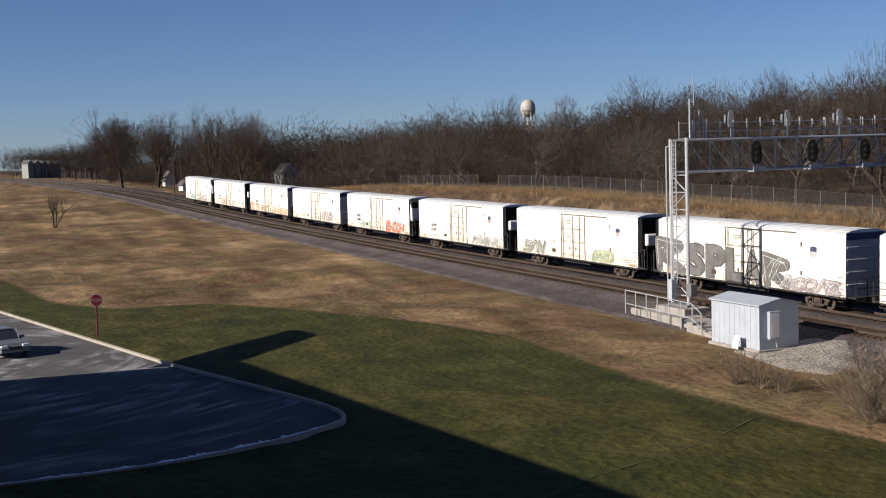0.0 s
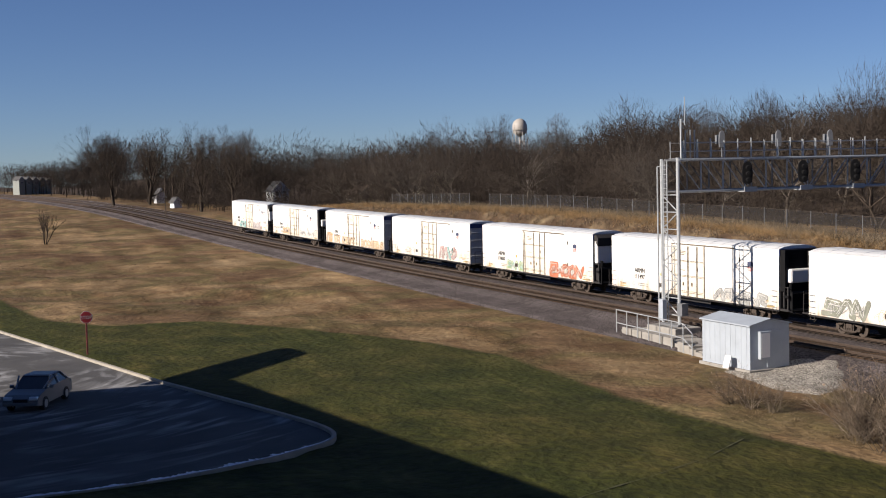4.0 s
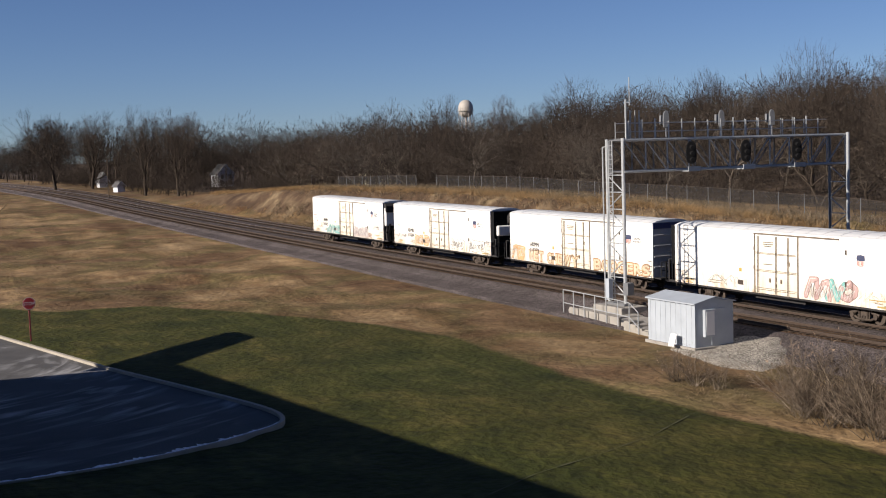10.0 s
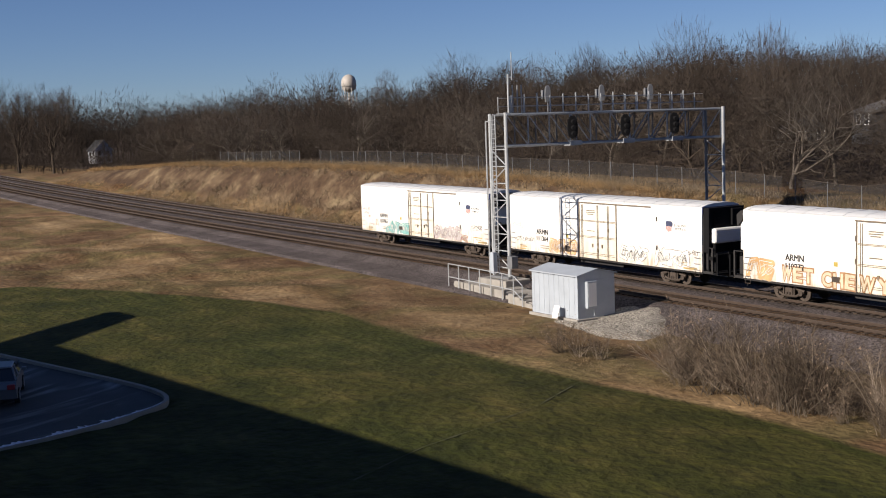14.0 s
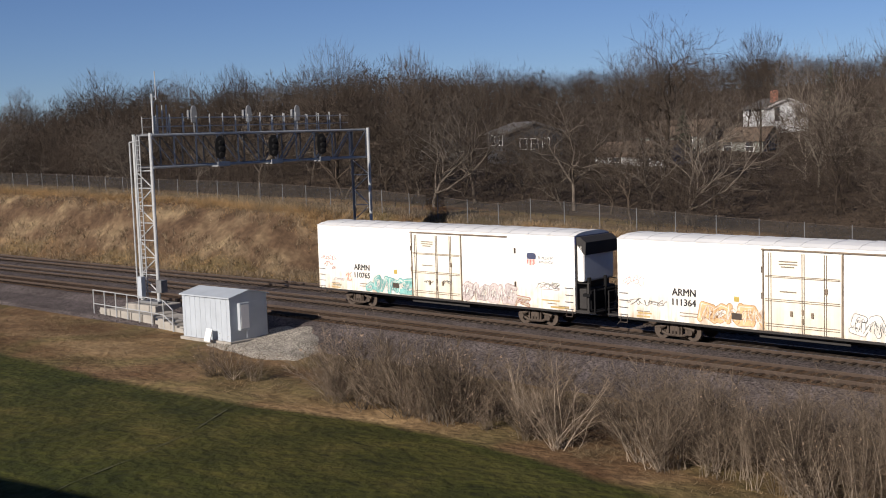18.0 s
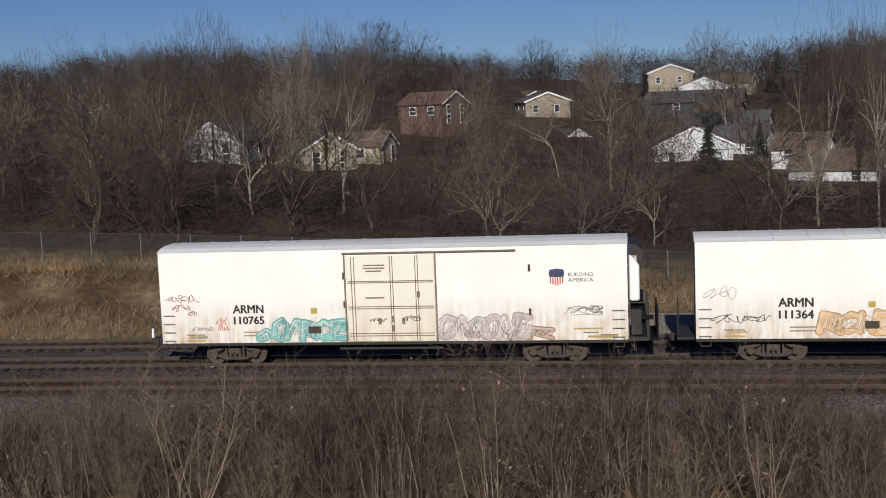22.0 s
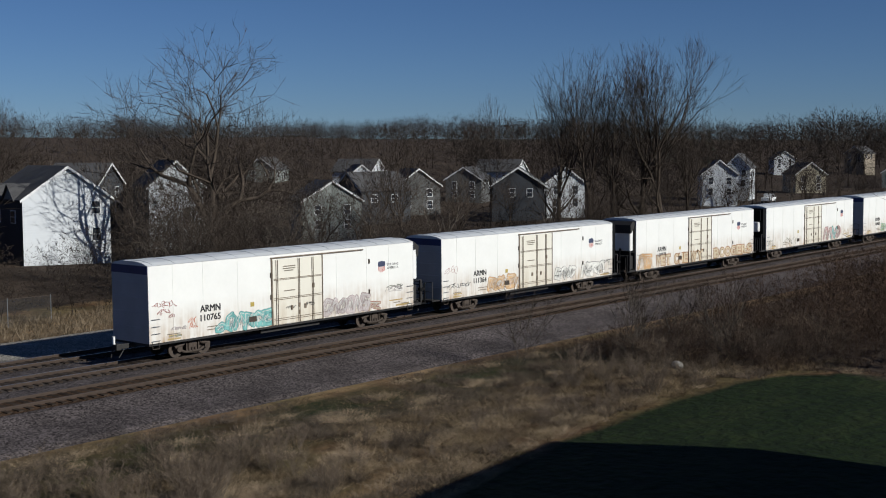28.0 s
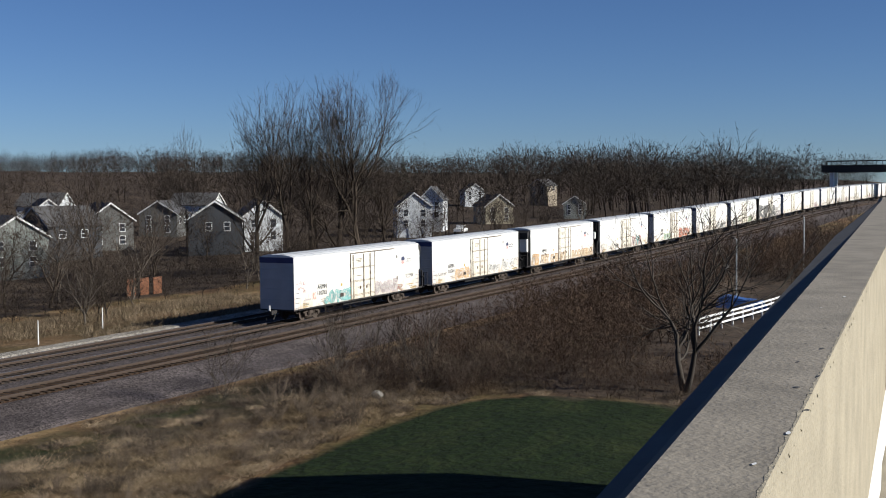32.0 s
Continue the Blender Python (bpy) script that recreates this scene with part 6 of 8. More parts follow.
SHED_AT = tuple(float(v) for v in track_at(-306, 14.0)[:2])
LOW = ((-0.28, 0.5), (0.2, 0.5))
G = "houses beyond the railway"
for args in (
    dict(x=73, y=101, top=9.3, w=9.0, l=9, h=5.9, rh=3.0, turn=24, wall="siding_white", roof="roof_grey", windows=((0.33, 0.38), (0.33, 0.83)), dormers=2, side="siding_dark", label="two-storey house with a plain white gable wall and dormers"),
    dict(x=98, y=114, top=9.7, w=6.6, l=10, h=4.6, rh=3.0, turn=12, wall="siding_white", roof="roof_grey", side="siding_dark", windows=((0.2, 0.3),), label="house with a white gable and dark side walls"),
    dict(x=96, y=124, top=9.4, w=7, l=7, h=4.5, rh=2.4, turn=64, wall="siding_dark", roof="roof_grey", label="dark-walled house behind a white gable house"),
    dict(x=126, y=114, top=6.7, w=8.4, l=10, h=5.2, rh=2.6, turn=14, wall="siding_grey", roof="roof_grey", label="two-storey grey-green house with a shingle roof"),
    dict(x=157, y=123, top=8.0, w=7.4, l=10, h=5.0, rh=2.6, turn=16, wall="siding_slate", roof="roof_grey", label="slate-grey two-storey house with a grey roof"),
    dict(x=143, y=126, top=7.6, w=8, l=9, h=4.6, rh=2.6, turn=-60, wall="siding_dark", roof="roof_grey", label="dark-walled house with a grey roof"),
    dict(x=181, y=156, top=8.4, w=6, l=9, h=4.4, rh=2.4, turn=10, wall="siding_white", roof="roof_grey", label="white house among bare trees"),
    dict(x=199, y=167, top=9.4, w=7, l=9, h=4.2, rh=2.4, turn=65, wall="siding_white", roof="roof_grey", label="white house with its roof side showing"),
    dict(x=140, y=299, top=18.2, w=7, l=9, h=3.4, rh=2.2, turn=40, wall="siding_white", roof="roof_grey", label="small white house on the wooded hill"),
    dict(x=182, y=185, top=9.9, w=6.4, l=9, h=4.2, rh=2.4, turn=-20, wall="siding_grey", roof="roof_grey", label="grey house far among the trees"),
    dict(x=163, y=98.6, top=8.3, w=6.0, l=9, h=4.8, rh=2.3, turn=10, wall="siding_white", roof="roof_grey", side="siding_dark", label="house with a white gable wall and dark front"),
    dict(x=155.5, y=102.5, top=8.3, w=8.0, l=6, h=4.8, rh=2.6, turn=-2, wall="siding_dark", roof="roof_grey", windows=((-0.12, 0.75), (0.22, 0.75)), label="dark-fronted house with a white porch"),
    dict(x=219, y=98, top=9.0, w=6.8, l=9, h=5.2, rh=2.6, turn=6, wall="siding_white", roof="roof_grey", label="tall white house with a steep gable"),
    dict(x=239, y=103, top=10.2, w=5.0, l=8, h=5.2, rh=2.6, turn=-8, wall="siding_white", roof="roof_grey", label="tall narrow white house"),
    dict(x=272, y=99.5, top=8.2, w=7.0, l=10, h=4.4, rh=2.6, turn=18, wall="siding_cream", roof="roof_brown", label="cream house with a brown roof"),
    dict(x=316, y=94, top=7.4, w=6, l=8, h=3.6, rh=2.0, turn=0, wall="siding_grey", roof="roof_grey", label="small grey house in the distance"),
    dict(x=391, y=152, top=11, w=7, l=9, h=3.6, rh=2.4, turn=12, wall="siding_white", roof="roof_grey", label="white house in the distance"),
    dict(x=427, y=141, top=12.6, w=7, l=9, h=3.6, rh=2.4, turn=-25, wall="siding_tan", roof="roof_grey", label="tan house in the distance"),
    dict(x=209, y=137, top=9.2, w=7, l=9, h=4.4, rh=2.2, turn=70, wall="siding_white", roof="roof_grey", label="white house behind bare trees"),
    dict(x=186, y=135, top=7.9, w=7, l=9, h=4.4, rh=2.2, turn=-15, wall="siding_slate", roof="roof_grey", label="slate-grey house behind bare trees"),
    dict(x=5, y=255, top=18.2, w=9, l=9, h=3.0, rh=1.6, turn=8, wall="siding_tan", roof="roof_brown", windows=LOW, label="tan split-level house on the hill"),
    dict(x=21.9, y=261, top=15.8, w=9, l=10, h=3.0, rh=1.8, turn=80, wall="siding_tan", roof="roof_brown", label="tan house with a brown roof on the hill"),
    dict(x=10.9, y=237.7, top=14.9, w=9.2, l=8, h=2.6, rh=1.7, turn=6, wall="siding_white", roof="roof_grey", windows=(), label="low white gabled house on the hill"),
    dict(x=17.2, y=224.3, top=12.4, w=9, l=17, h=2.6, rh=1.9, turn=84, wall="siding_dark", roof="roof_grey", edge="roof_grey", label="low house with a long grey roof on the hill"),
    dict(x=16.0, y=214.4, top=10.4, w=8, l=7.5, h=2.6, rh=1.7, turn=82, wall="siding_tan", roof="roof_brown", edge="roof_brown", label="low house with a broad brown roof"),
    dict(x=19.7, y=204.1, top=8.6, w=9, l=13, h=2.6, rh=2.0, turn=84, wall="siding_white", roof="roof_grey", edge="roof_grey", label="low white house under a dark grey roof"),
    dict(x=17.0, y=177.2, top=6.7, w=8, l=7.4, h=2.9, rh=2.0, turn=78, wall="siding_white", roof="roof_grey", edge="roof_grey", label="white house with a dark roof"),
    dict(x=6.2, y=167.9, top=7.0, w=10.6, l=10, h=3.2, rh=2.4, turn=10, wall="siding_white", roof="roof_grey", windows=LOW, label="broad white gabled house on the slope"),
    dict(x=22.8, y=160.4, top=5.9, w=8, l=6.4, h=2.4, rh=1.8, turn=80, wall="siding_white", roof="roof_brown", edge="roof_brown", label="low white house with a brown hipped roof"),
    dict(x=26.8, y=145.5, top=4.2, w=8, l=10, h=2.4, rh=2.0, turn=82, wall="siding_white", roof="roof_brown", edge="roof_brown", label="low white house with a wide brown roof"),
    dict(x=40, y=113.5, top=3.0, w=9, l=10, h=2.4, rh=1.8, turn=64, wall="siding_dark", roof="roof_grey", edge="roof_grey", windows=(), sidewin=0, label="low dark house with a long grey roof"),
    dict(x=-17, y=214.3, top=13.1, w=8, l=9, h=2.6, rh=1.5, turn=14, wall="siding_tan", roof="roof_grey", windows=LOW, label="tan house with a grey roof on the hill"),
    dict(x=-28.6, y=183, top=13.4, w=8, l=7.5, h=3.6, rh=1.7, turn=60, wall="roof_red", roof="roof_red", label="red-brown house on the slope"),
    dict(x=-36, y=136, top=8.5, w=6.5, l=9, h=3.4, rh=1.9, turn=16, wall="siding_cream", roof="roof_brown", label="cream gabled house on the slope"),
    dict(x=-31.5, y=147, top=8.3, w=6, l=10, h=3.0, rh=1.6, turn=70, wall="siding_cream", roof="roof_brown", label="cream house with a low brown roof"),
    dict(x=82, y=320, top=22, w=7, l=9, h=3.4, rh=2.2, turn=5, wall="siding_tan", roof="roof_grey", label="gabled house high on the wooded hill"),
    dict(x=-22, y=249, top=13.9, w=8, l=10, h=2.4, rh=1.6, turn=30, wall="siding_tan", roof="roof_brown", label="tan house on the hill"),
    dict(x=-10.5, y=190, top=6.9, w=5, l=8, h=3.0, rh=1.6, turn=20, wall="siding_white", roof="roof_grey", label="small white house among trees"),
    dict(x=-65, y=241, top=13.8, w=6, l=9, h=3.2, rh=1.6, turn=20, wall="siding_grey", roof="roof_grey", label="grey house among trees"),
    dict(x=-97.2, y=163, top=14.2, w=6.6, l=9, h=2.2, rh=1.3, turn=24, wall="siding_white", roof="roof_grey", chimney=True, label="white house with a red brick chimney on the hill"),
    dict(x=-82, y=114, top=8.8, w=6.6, l=9, h=2.6, rh=1.4, turn=62, wall="siding_white", roof="roof_brown", windows=(), label="white garage with a brown roof"),
    dict(x=-90, y=133, top=11.2, w=7, l=9, h=2.4, rh=1.8, turn=74, edge="roof_brown", wall="siding_grey", roof="roof_brown", label="tan house with a broad brown roof"),
    dict(x=-101, y=111, top=11.6, w=7.6, l=6, h=2.8, rh=1.2, turn=24, wall="siding_dark", roof="roof_grey", edge="roof_grey", windows=((-0.2, 0.5), (0.0, 0.5), (0.2, 0.5)), label="dark house with white windows among trees"),
    dict(x=-52, y=141, top=10.2, w=7, l=10, h=3.6, rh=2.2, turn=-24, wall="siding_white", roof="roof_grey", label="white gabled house on the slope"),
    dict(x=-84, y=137, top=10.0, w=6, l=7, h=2.6, rh=1.5, turn=70, edge="roof_brown", wall="siding_grey", roof="roof_brown", label="low tan house among trees"),
    dict(x=-84, y=182, top=13.7, w=6.4, l=9, h=2.6, rh=1.4, turn=20, wall="siding_tan", roof="roof_grey", label="tan house with a grey roof on the hill"),
    dict(x=-119, y=114, top=9.6, w=5, l=8, h=2.8, rh=1.4, turn=15, wall="siding_slate", roof="roof_grey", edge="roof_grey", label="grey house behind bare trees"),
    dict(x=-313, y=63, top=9.8, w=4.2, l=6, h=3.6, rh=2.2, turn=18, wall="siding_white", roof="roof_grey", label="small white house beyond the track"),
    dict(x=SHED_AT[0], y=SHED_AT[1], top=float(land(*SHED_AT)) + 2.6, w=1.9, l=3, h=1.8, rh=1.0, turn=20, wall="siding_white", roof="roof_grey", windows=(), sidewin=0, label="small white wooden garden shed", name="shed"),
    dict(x=-260, y=73, top=9.0, w=6, l=9, h=3.0, rh=2.0, turn=24, wall="siding_cream", roof="roof_brown", label="cream gabled house behind the fence"),
    dict(x=-246, y=83, top=11.2, w=6, l=9, h=3.4, rh=2.4, turn=14, wall="siding_cream", roof="roof_brown", label="cream gabled house behind the fence"),
    *(dict(x=-640 - 3 * k, y=-1.2 + 3.3 * k, top=14.9 - 0.2 * k, w=3.0, l=6, h=2.6, rh=1.5, turn=30, wall="siding_grey", roof="roof_grey", windows=((0.0, 0.4),), sidewin=1, label="pale apartment house in a row far down the line", name="apartment_house") for k in range(5)),
    dict(x=-352, y=36.5, top=8.6, w=2.6, l=5, h=2.4, rh=2.2, turn=10, wall="siding_white", roof="roof_grey", windows=(), sidewin=0, label="narrow white gabled cottage beyond the track"),
):
    tagged(house(**args), group=G)


def water_tower():
    x, y = -600.0, 250.4
    z = float(land(x, y))
    t = thing("water_tower", "round white water tower above the woods", "water tower", pose(x, y, 0))
    prof = [(0.5, 30.4), (2.6, 30.9), (3.7, 32.4), (4.0, 34.4), (3.9, 36.2), (3.1, 38.2), (1.6, 39.3), (0.02, 39.7)]
    s, n = Shape(), 20
    s.v = [(r * math.cos(k * math.tau / n), r * math.sin(k * math.tau / n), h) for r, h in prof for k in range(n)]
    s.f = [(i * n + k, i * n + (k + 1) % n, (i + 1) * n + (k + 1) % n, (i + 1) * n + k) for i in range(len(prof) - 1) for k in range(n)]
    part("tank", s.mesh("tank", M["tower"], True), t)
    for k in range(6):
        a = k * math.tau / 6
        part("leg", Shape().bar((4.6 * math.cos(a), 4.6 * math.sin(a), z - 1), (3.6 * math.cos(a), 3.6 * math.sin(a), 32.5), 0.25).mesh("leg", M["tower"]), t)
    part("riser", Shape().bar((0, 0, z - 1), (0, 0, 31), 0.7, 10).mesh("riser", M["tower"]), t)
    part("balcony", Shape().bar((0, 0, 33.6), (0, 0, 33.8), 4.6, 20).mesh("balcony", M["tower"]), t)


water_tower()


# ---- motor cars ----
def sedan(paint, label):
    c = thing("sedan", label, "car")
    prof = [(-2.2, 0.35), (-2.25, 0.75), (-2.05, 0.98), (-1.3, 1.02), (1.0, 0.95), (1.9, 0.82), (2.2, 0.62), (2.2, 0.35), (1.75, 0.28), (-1.75, 0.28)]
    part("body", Shape().prism(prof, -0.85, 0.85).mesh("body", M[paint]), c)
    top = [(-1.75, 1.0), (-1.15, 1.42), (0.2, 1.44), (1.05, 0.95)]
    g = Shape()
    g.add([(x, s * (0.82 if z < 1.1 else 0.64), z) for s in (-1, 1) for x, z in top], [(0, 1, 2, 3), (7, 6, 5, 4), (0, 4, 5, 1), (1, 5, 6, 2), (2, 6, 7, 3)])
    for k, nm in enumerate(("side_window", "side_window", "rear_window", "roof_glass", "windscreen")):
        if k != 3:
            part(nm, mesh_of(nm, [g.v[i] for i in g.f[k]], [(0, 1, 2, 3)], M["glass"]), c, "dark window glass")
    part("roof", Shape().add([(-1.2, -0.66, 1.43), (-1.2, 0.66, 1.43), (0.25, 0.66, 1.45), (0.25, -0.66, 1.45), (-1.1, -0.6, 1.48), (-1.1, 0.6, 1.48), (0.15, 0.6, 1.5), (0.15, -0.6, 1.5)], [(4, 5, 6, 7), (0, 1, 5, 4), (1, 2, 6, 5), (2, 3, 7, 6), (3, 0, 4, 7)]).mesh("roof", M[paint]), c)
    for s in (-1, 1):
        for x0, z0, x1, z1 in ((-1.75, 1.0, -1.15, 1.43), (0.22, 1.45, 1.05, 0.95), (-0.45, 0.98, -0.45, 1.44)):
            part("pillar", Shape().bar((x0, s * 0.83, z0), (x1, s * 0.66, z1), 0.045, 5).mesh("pillar", M[paint]), c)
        part("mirror", Shape().box(0.65, 0.82, s * 0.98 - 0.1, s * 0.98 + 0.1, 0.95, 1.1, 0.03).mesh("mirror", M[paint]), c)
        part("headlight", Shape().box(2.02, 2.215, s * 0.62 - 0.2, s * 0.62 + 0.2, 0.6, 0.76, 0.03).mesh("headlight", M["lamp_off"]), c, "clear headlight")
        part("tail_light", Shape().box(-2.26, -2.1, s * 0.65 - 0.15, s * 0.65 + 0.15, 0.72, 0.92, 0.02).mesh("tail_light", M["red"]), c, "red tail light")
        for x in (-1.35, 1.35):
            w = part("wheel", Shape().bar((0, -0.1, 0), (0, 0.1, 0), 0.32, 18).mesh("tyre", M["tyre"]), c)
            w.location = (x, s * 0.8, 0.32)
            part("rim", Shape().bar((0, -0.11, 0), (0, 0.11, 0), 0.2, 12).mesh("rim", M["galv"]), w)
    part("grille", Shape().box(2.18, 2.22, -0.35, 0.35, 0.5, 0.66, 0.01).mesh("grille", M["dark"]), c)
    part("bumper", Shape().box(2.1, 2.26, -0.84, 0.84, 0.34, 0.5, 0.04).mesh("bumper", M[paint]), c)
    return c


SEDAN = sedan("silver", "silver four-door sedan driving round the car park")


def pickup():
    z = float(land(232, 93.4))
    c = thing("pickup_truck", "white pickup truck parked by the houses", "truck", pose(232, 93.4, z, 0, 0, 10))
    part("body", Shape().box(-2.7, 2.7, -0.95, 0.95, 0.5, 1.15, 0.08).mesh("body", M["trim"]), c)
    part("cab", Shape().prism([(-0.6, 1.15), (-0.5, 1.85), (0.9, 1.85), (1.4, 1.15)], -0.85, 0.85).mesh("cab", M["trim"]), c)
    part("windows", Shape().prism([(-0.4, 1.25), (-0.35, 1.7), (0.8, 1.7), (1.15, 1.25)], -0.87, 0.87).mesh("windows", M["glass"]), c)
    for x in (-1.7, 1.7):
        for y in (-0.85, 0.85):
            o = part("wheel", Shape().bar((0, -0.12, 0), (0, 0.12, 0), 0.4, 14).mesh("wheel", M["tyre"]), c)
            o.location = (x, y, 0.4)


pickup()


def pole(name, x, y, h, r, mat, label, head=False):
    z = float(land(x, y))
    p = thing(name, label, "pole", pose(x, y, z))
    part("shaft", Shape().bar((0, 0, -0.3), (0, 0, h), r, 8, r * 0.7).mesh("shaft", M[mat]), p)
    if head:
        part("arm", Shape().bar((0, 0, h - 0.1), (-1.5, 0, h + 0.15), 0.05).mesh("arm", M[mat]), p)
        part("lamp_head", Shape().box(-2.2, -1.4, -0.15, 0.15, h + 0.08, h + 0.25, 0.05).mesh("lamp_head", M["dark"]), p)


pole("street_lamp", 119.7, 19.3, 6.4, 0.09, "galv", "tall grey street lamp beside the white fence", True)
pole("street_lamp", 158.5, 17.2, 7.0, 0.1, "galv", "tall grey street lamp beside the white fence", True)
pole("marker_post", 67, 58.9, 1.7, 0.05, "trim", "thin white marker post in dry grass")
pole("marker_post", 76, 60.5, 1.6, 0.05, "trim", "thin white marker post in dry grass")
pole("utility_pole", -262, 28, 9, 0.12, "bark", "wooden pole beside the line far off")


def boulder():
    bm = bmesh.new()
    bmesh.ops.create_icosphere(bm, subdivisions=2, radius=0.32)
    for v in bm.verts:
        v.co *= 1 + 0.25 * noise.noise(v.co * 2.5)
        v.co.z *= 0.75
    me = bpy.data.meshes.new("boulder")
    bm.to_mesh(me)
    bm.free()
    me.materials.append(M["stone"])
    tagged(new("boulder", me), "pale rounded boulder at the lawn's edge", "stone").matrix_basis = pose(55.1, 26.8, float(land(55.1, 26.8)) + 0.2)
    b = thing("blue_tarpaulin", "blue sheeted heap behind the white fence", "tarpaulin", pose(116.8, 18.4, float(land(116.8, 18.4)) - 0.05, 0, 0, -80))
    part("sheet", Shape().prism([(-2.4, 0), (-2.1, 1.0), (-1.2, 1.25), (0.4, 0.9), (2.0, 0.75), (2.5, 0)], -1.2, 1.2).mesh("sheet", M["blue"]), b)
    f = thing("orange_board_fence", "weathered orange board fence between the trees", "fence")
    for k in range(14):
        if k not in (8, 9, 10):
            continue
        x, y = 85 + 1.6 * k, 78 - 0.4 * k
        z = float(land(x, y))
        part("board", Shape().box(x, x + 1.4, y, y + 0.08, z - 0.2, z + 1.7, 0.01).mesh("board", M["orange"]), f)


boulder()


# ---- bare winter trees ----
def grow(rnd, h, forks=5, spread=0.5, r0=0.2, clear=0.3, lead=0.0, lift=0.1, stems=1, fine=7, wiggle=0.13):
    """Tubes (for trunk and limbs) and thin twigs of one bare tree that forks again and again into a rounded crown."""
    tubes, twigs = [], []

    def branch(p, d, length, r, level):
        segs = 4 if level == 0 else 3 if level < 3 else 2
        pts, rad = [p], [r]
        for k in range(segs):
            j = wiggle * (0.5 if level == 0 else 1.2)
            d = (d + Vector((rnd.gauss(0, j), rnd.gauss(0, j), rnd.gauss(0, j * 0.7) + (lift if level else 0)))).normalized()
            p = p + d * (length / segs)
            pts.append(p)
            rad.append(r * (1 - 0.25 * (k + 1) / segs))
        if level <= 3:
            tubes.append((pts, rad, 6 if level == 0 else 4 if level < 3 else 3))
        else:
            twigs.extend((pts[k], pts[k + 1], rad[k] * 0.7, rad[k + 1] * 0.7) for k in range(segs))
        if level >= 2:
            for _ in range(fine if level >= forks else 3):
                f = rnd.random() * 0.98 * segs
                q = pts[int(f)].lerp(pts[int(f) + 1], f - int(f)) if level < forks or rnd.random() < 0.6 else pts[-1]
                e = (d + Vector((rnd.gauss(0, 0.5), rnd.gauss(0, 0.5), rnd.gauss(0.15, 0.35)))).normalized()
                twigs.append((q, q + e * h * (0.035 + 0.06 * rnd.random()), 0.0, 0.0))
        if level >= forks:
            return
        n = (4 if level == 0 else 3 if rnd.random() < 0.35 else 2) + (0 if level else rnd.randrange(2))
        turn = rnd.random() * 6.283
        side = d.orthogonal().normalized()
        for k in range(n):
            off = Matrix.Rotation(turn + k * math.tau / n + rnd.gauss(0, 0.3), 3, d) @ side
            a = spread * (0.65 + 0.7 * rnd.random()) * (0.35 if k == 0 and rnd.random() < lead else 1.0)
            branch(pts[-1], (d * math.cos(a) + off * math.sin(a)).normalized(), length * (0.7 + 0.25 * rnd.random()) if level else run * (0.8 + 0.4 * rnd.random()), rad[-1] * (0.8 if n == 2 else 0.7), level + 1)
        for k in range(2 if 0 < level < forks - 1 else 0 if level else rnd.randrange(3)):
            f = (0.35 + 0.6 * rnd.random()) * segs
            i = min(segs - 1, int(f))
            off = Matrix.Rotation(rnd.random() * 6.283, 3, d) @ side
            branch(pts[i].lerp(pts[i + 1], f - i), (d * 0.6 + off).normalized(), (length if level else run) * (0.45 + 0.3 * rnd.random()), rad[i] * 0.5, level + 2 if level else 2)

    run = h * (1 - clear) / (1 + 0.82 + 0.67 + 0.5)
    for k in range(stems):
        out, a = (0.06 * rnd.random(), rnd.random() * 6) if stems == 1 else (0.3 + 0.15 * rnd.random(), k * math.tau / stems + rnd.random())
        d = Vector((out * math.cos(a), out * math.sin(a), 1)).normalized()
        branch(Vector((0.12 * out * math.cos(a), 0.12 * out * math.sin(a), -0.3)), d, h * clear, r0 * (1 if stems == 1 else 0.7), 0)
    top = max(t[1].z for t in twigs)
    k = h / top
    return [([p * k for p in pts], rad, n) for pts, rad, n in tubes], [(a * k, b * k, r, e) for a, b, r, e in twigs]


def tree_meshes(seed, h, wood, twig, tw=0.012, **shape):
    rnd = random.Random(seed)
    tubes, twigs = grow(rnd, h, **shape)
    sh = Shape()
    for pts, rad, n in tubes:
        k = len(sh.v)
        for i, (p, rr) in enumerate(zip(pts, rad)):
            d = (pts[min(i + 1, len(pts) - 1)] - pts[max(i - 1, 0)]).normalized()
            q = d.to_track_quat("Z", "Y")
            rr = max(rr, 0.014)
            sh.v += [tuple(p + q @ Vector((rr * math.cos(a * math.tau / n), rr * math.sin(a * math.tau / n), 0))) for a in range(n)]
        for i in range(len(pts) - 1):
            for a in range(n):
                b = (a + 1) % n
                sh.f.append((k + i * n + a, k + i * n + b, k + (i + 1) * n + b, k + (i + 1) * n + a))
    trunk = mesh_of("trunk", sh.v, sh.f, wood, True)
    a = np.array([t[0] for t in twigs])
    b = np.array([t[1] for t in twigs])
    rs = np.random.RandomState(seed)
    side = np.cross(b - a, rs.normal(size=a.shape))
    side /= np.linalg.norm(side, axis=1, keepdims=True) + 1e-9
    w = np.maximum(tw * (0.7 + 0.6 * rs.rand(len(a), 1)), np.array([[t[2]] for t in twigs]))
    e = np.array([[max(t[3], 0.8 * tw) if t[3] else 0.0] for t in twigs])
    co = np.concatenate([a + side * w, a - side * w, b + side * e, b - side * e])
    n, full = len(a), np.nonzero(e[:, 0])[0]
    tri = np.concatenate([np.stack([np.arange(n), np.arange(n) + n, np.arange(n) + 2 * n], 1), np.stack([full + n, full + 3 * n, full + 2 * n], 1)])
    return trunk, quick_mesh("crown", co, tri, twig)


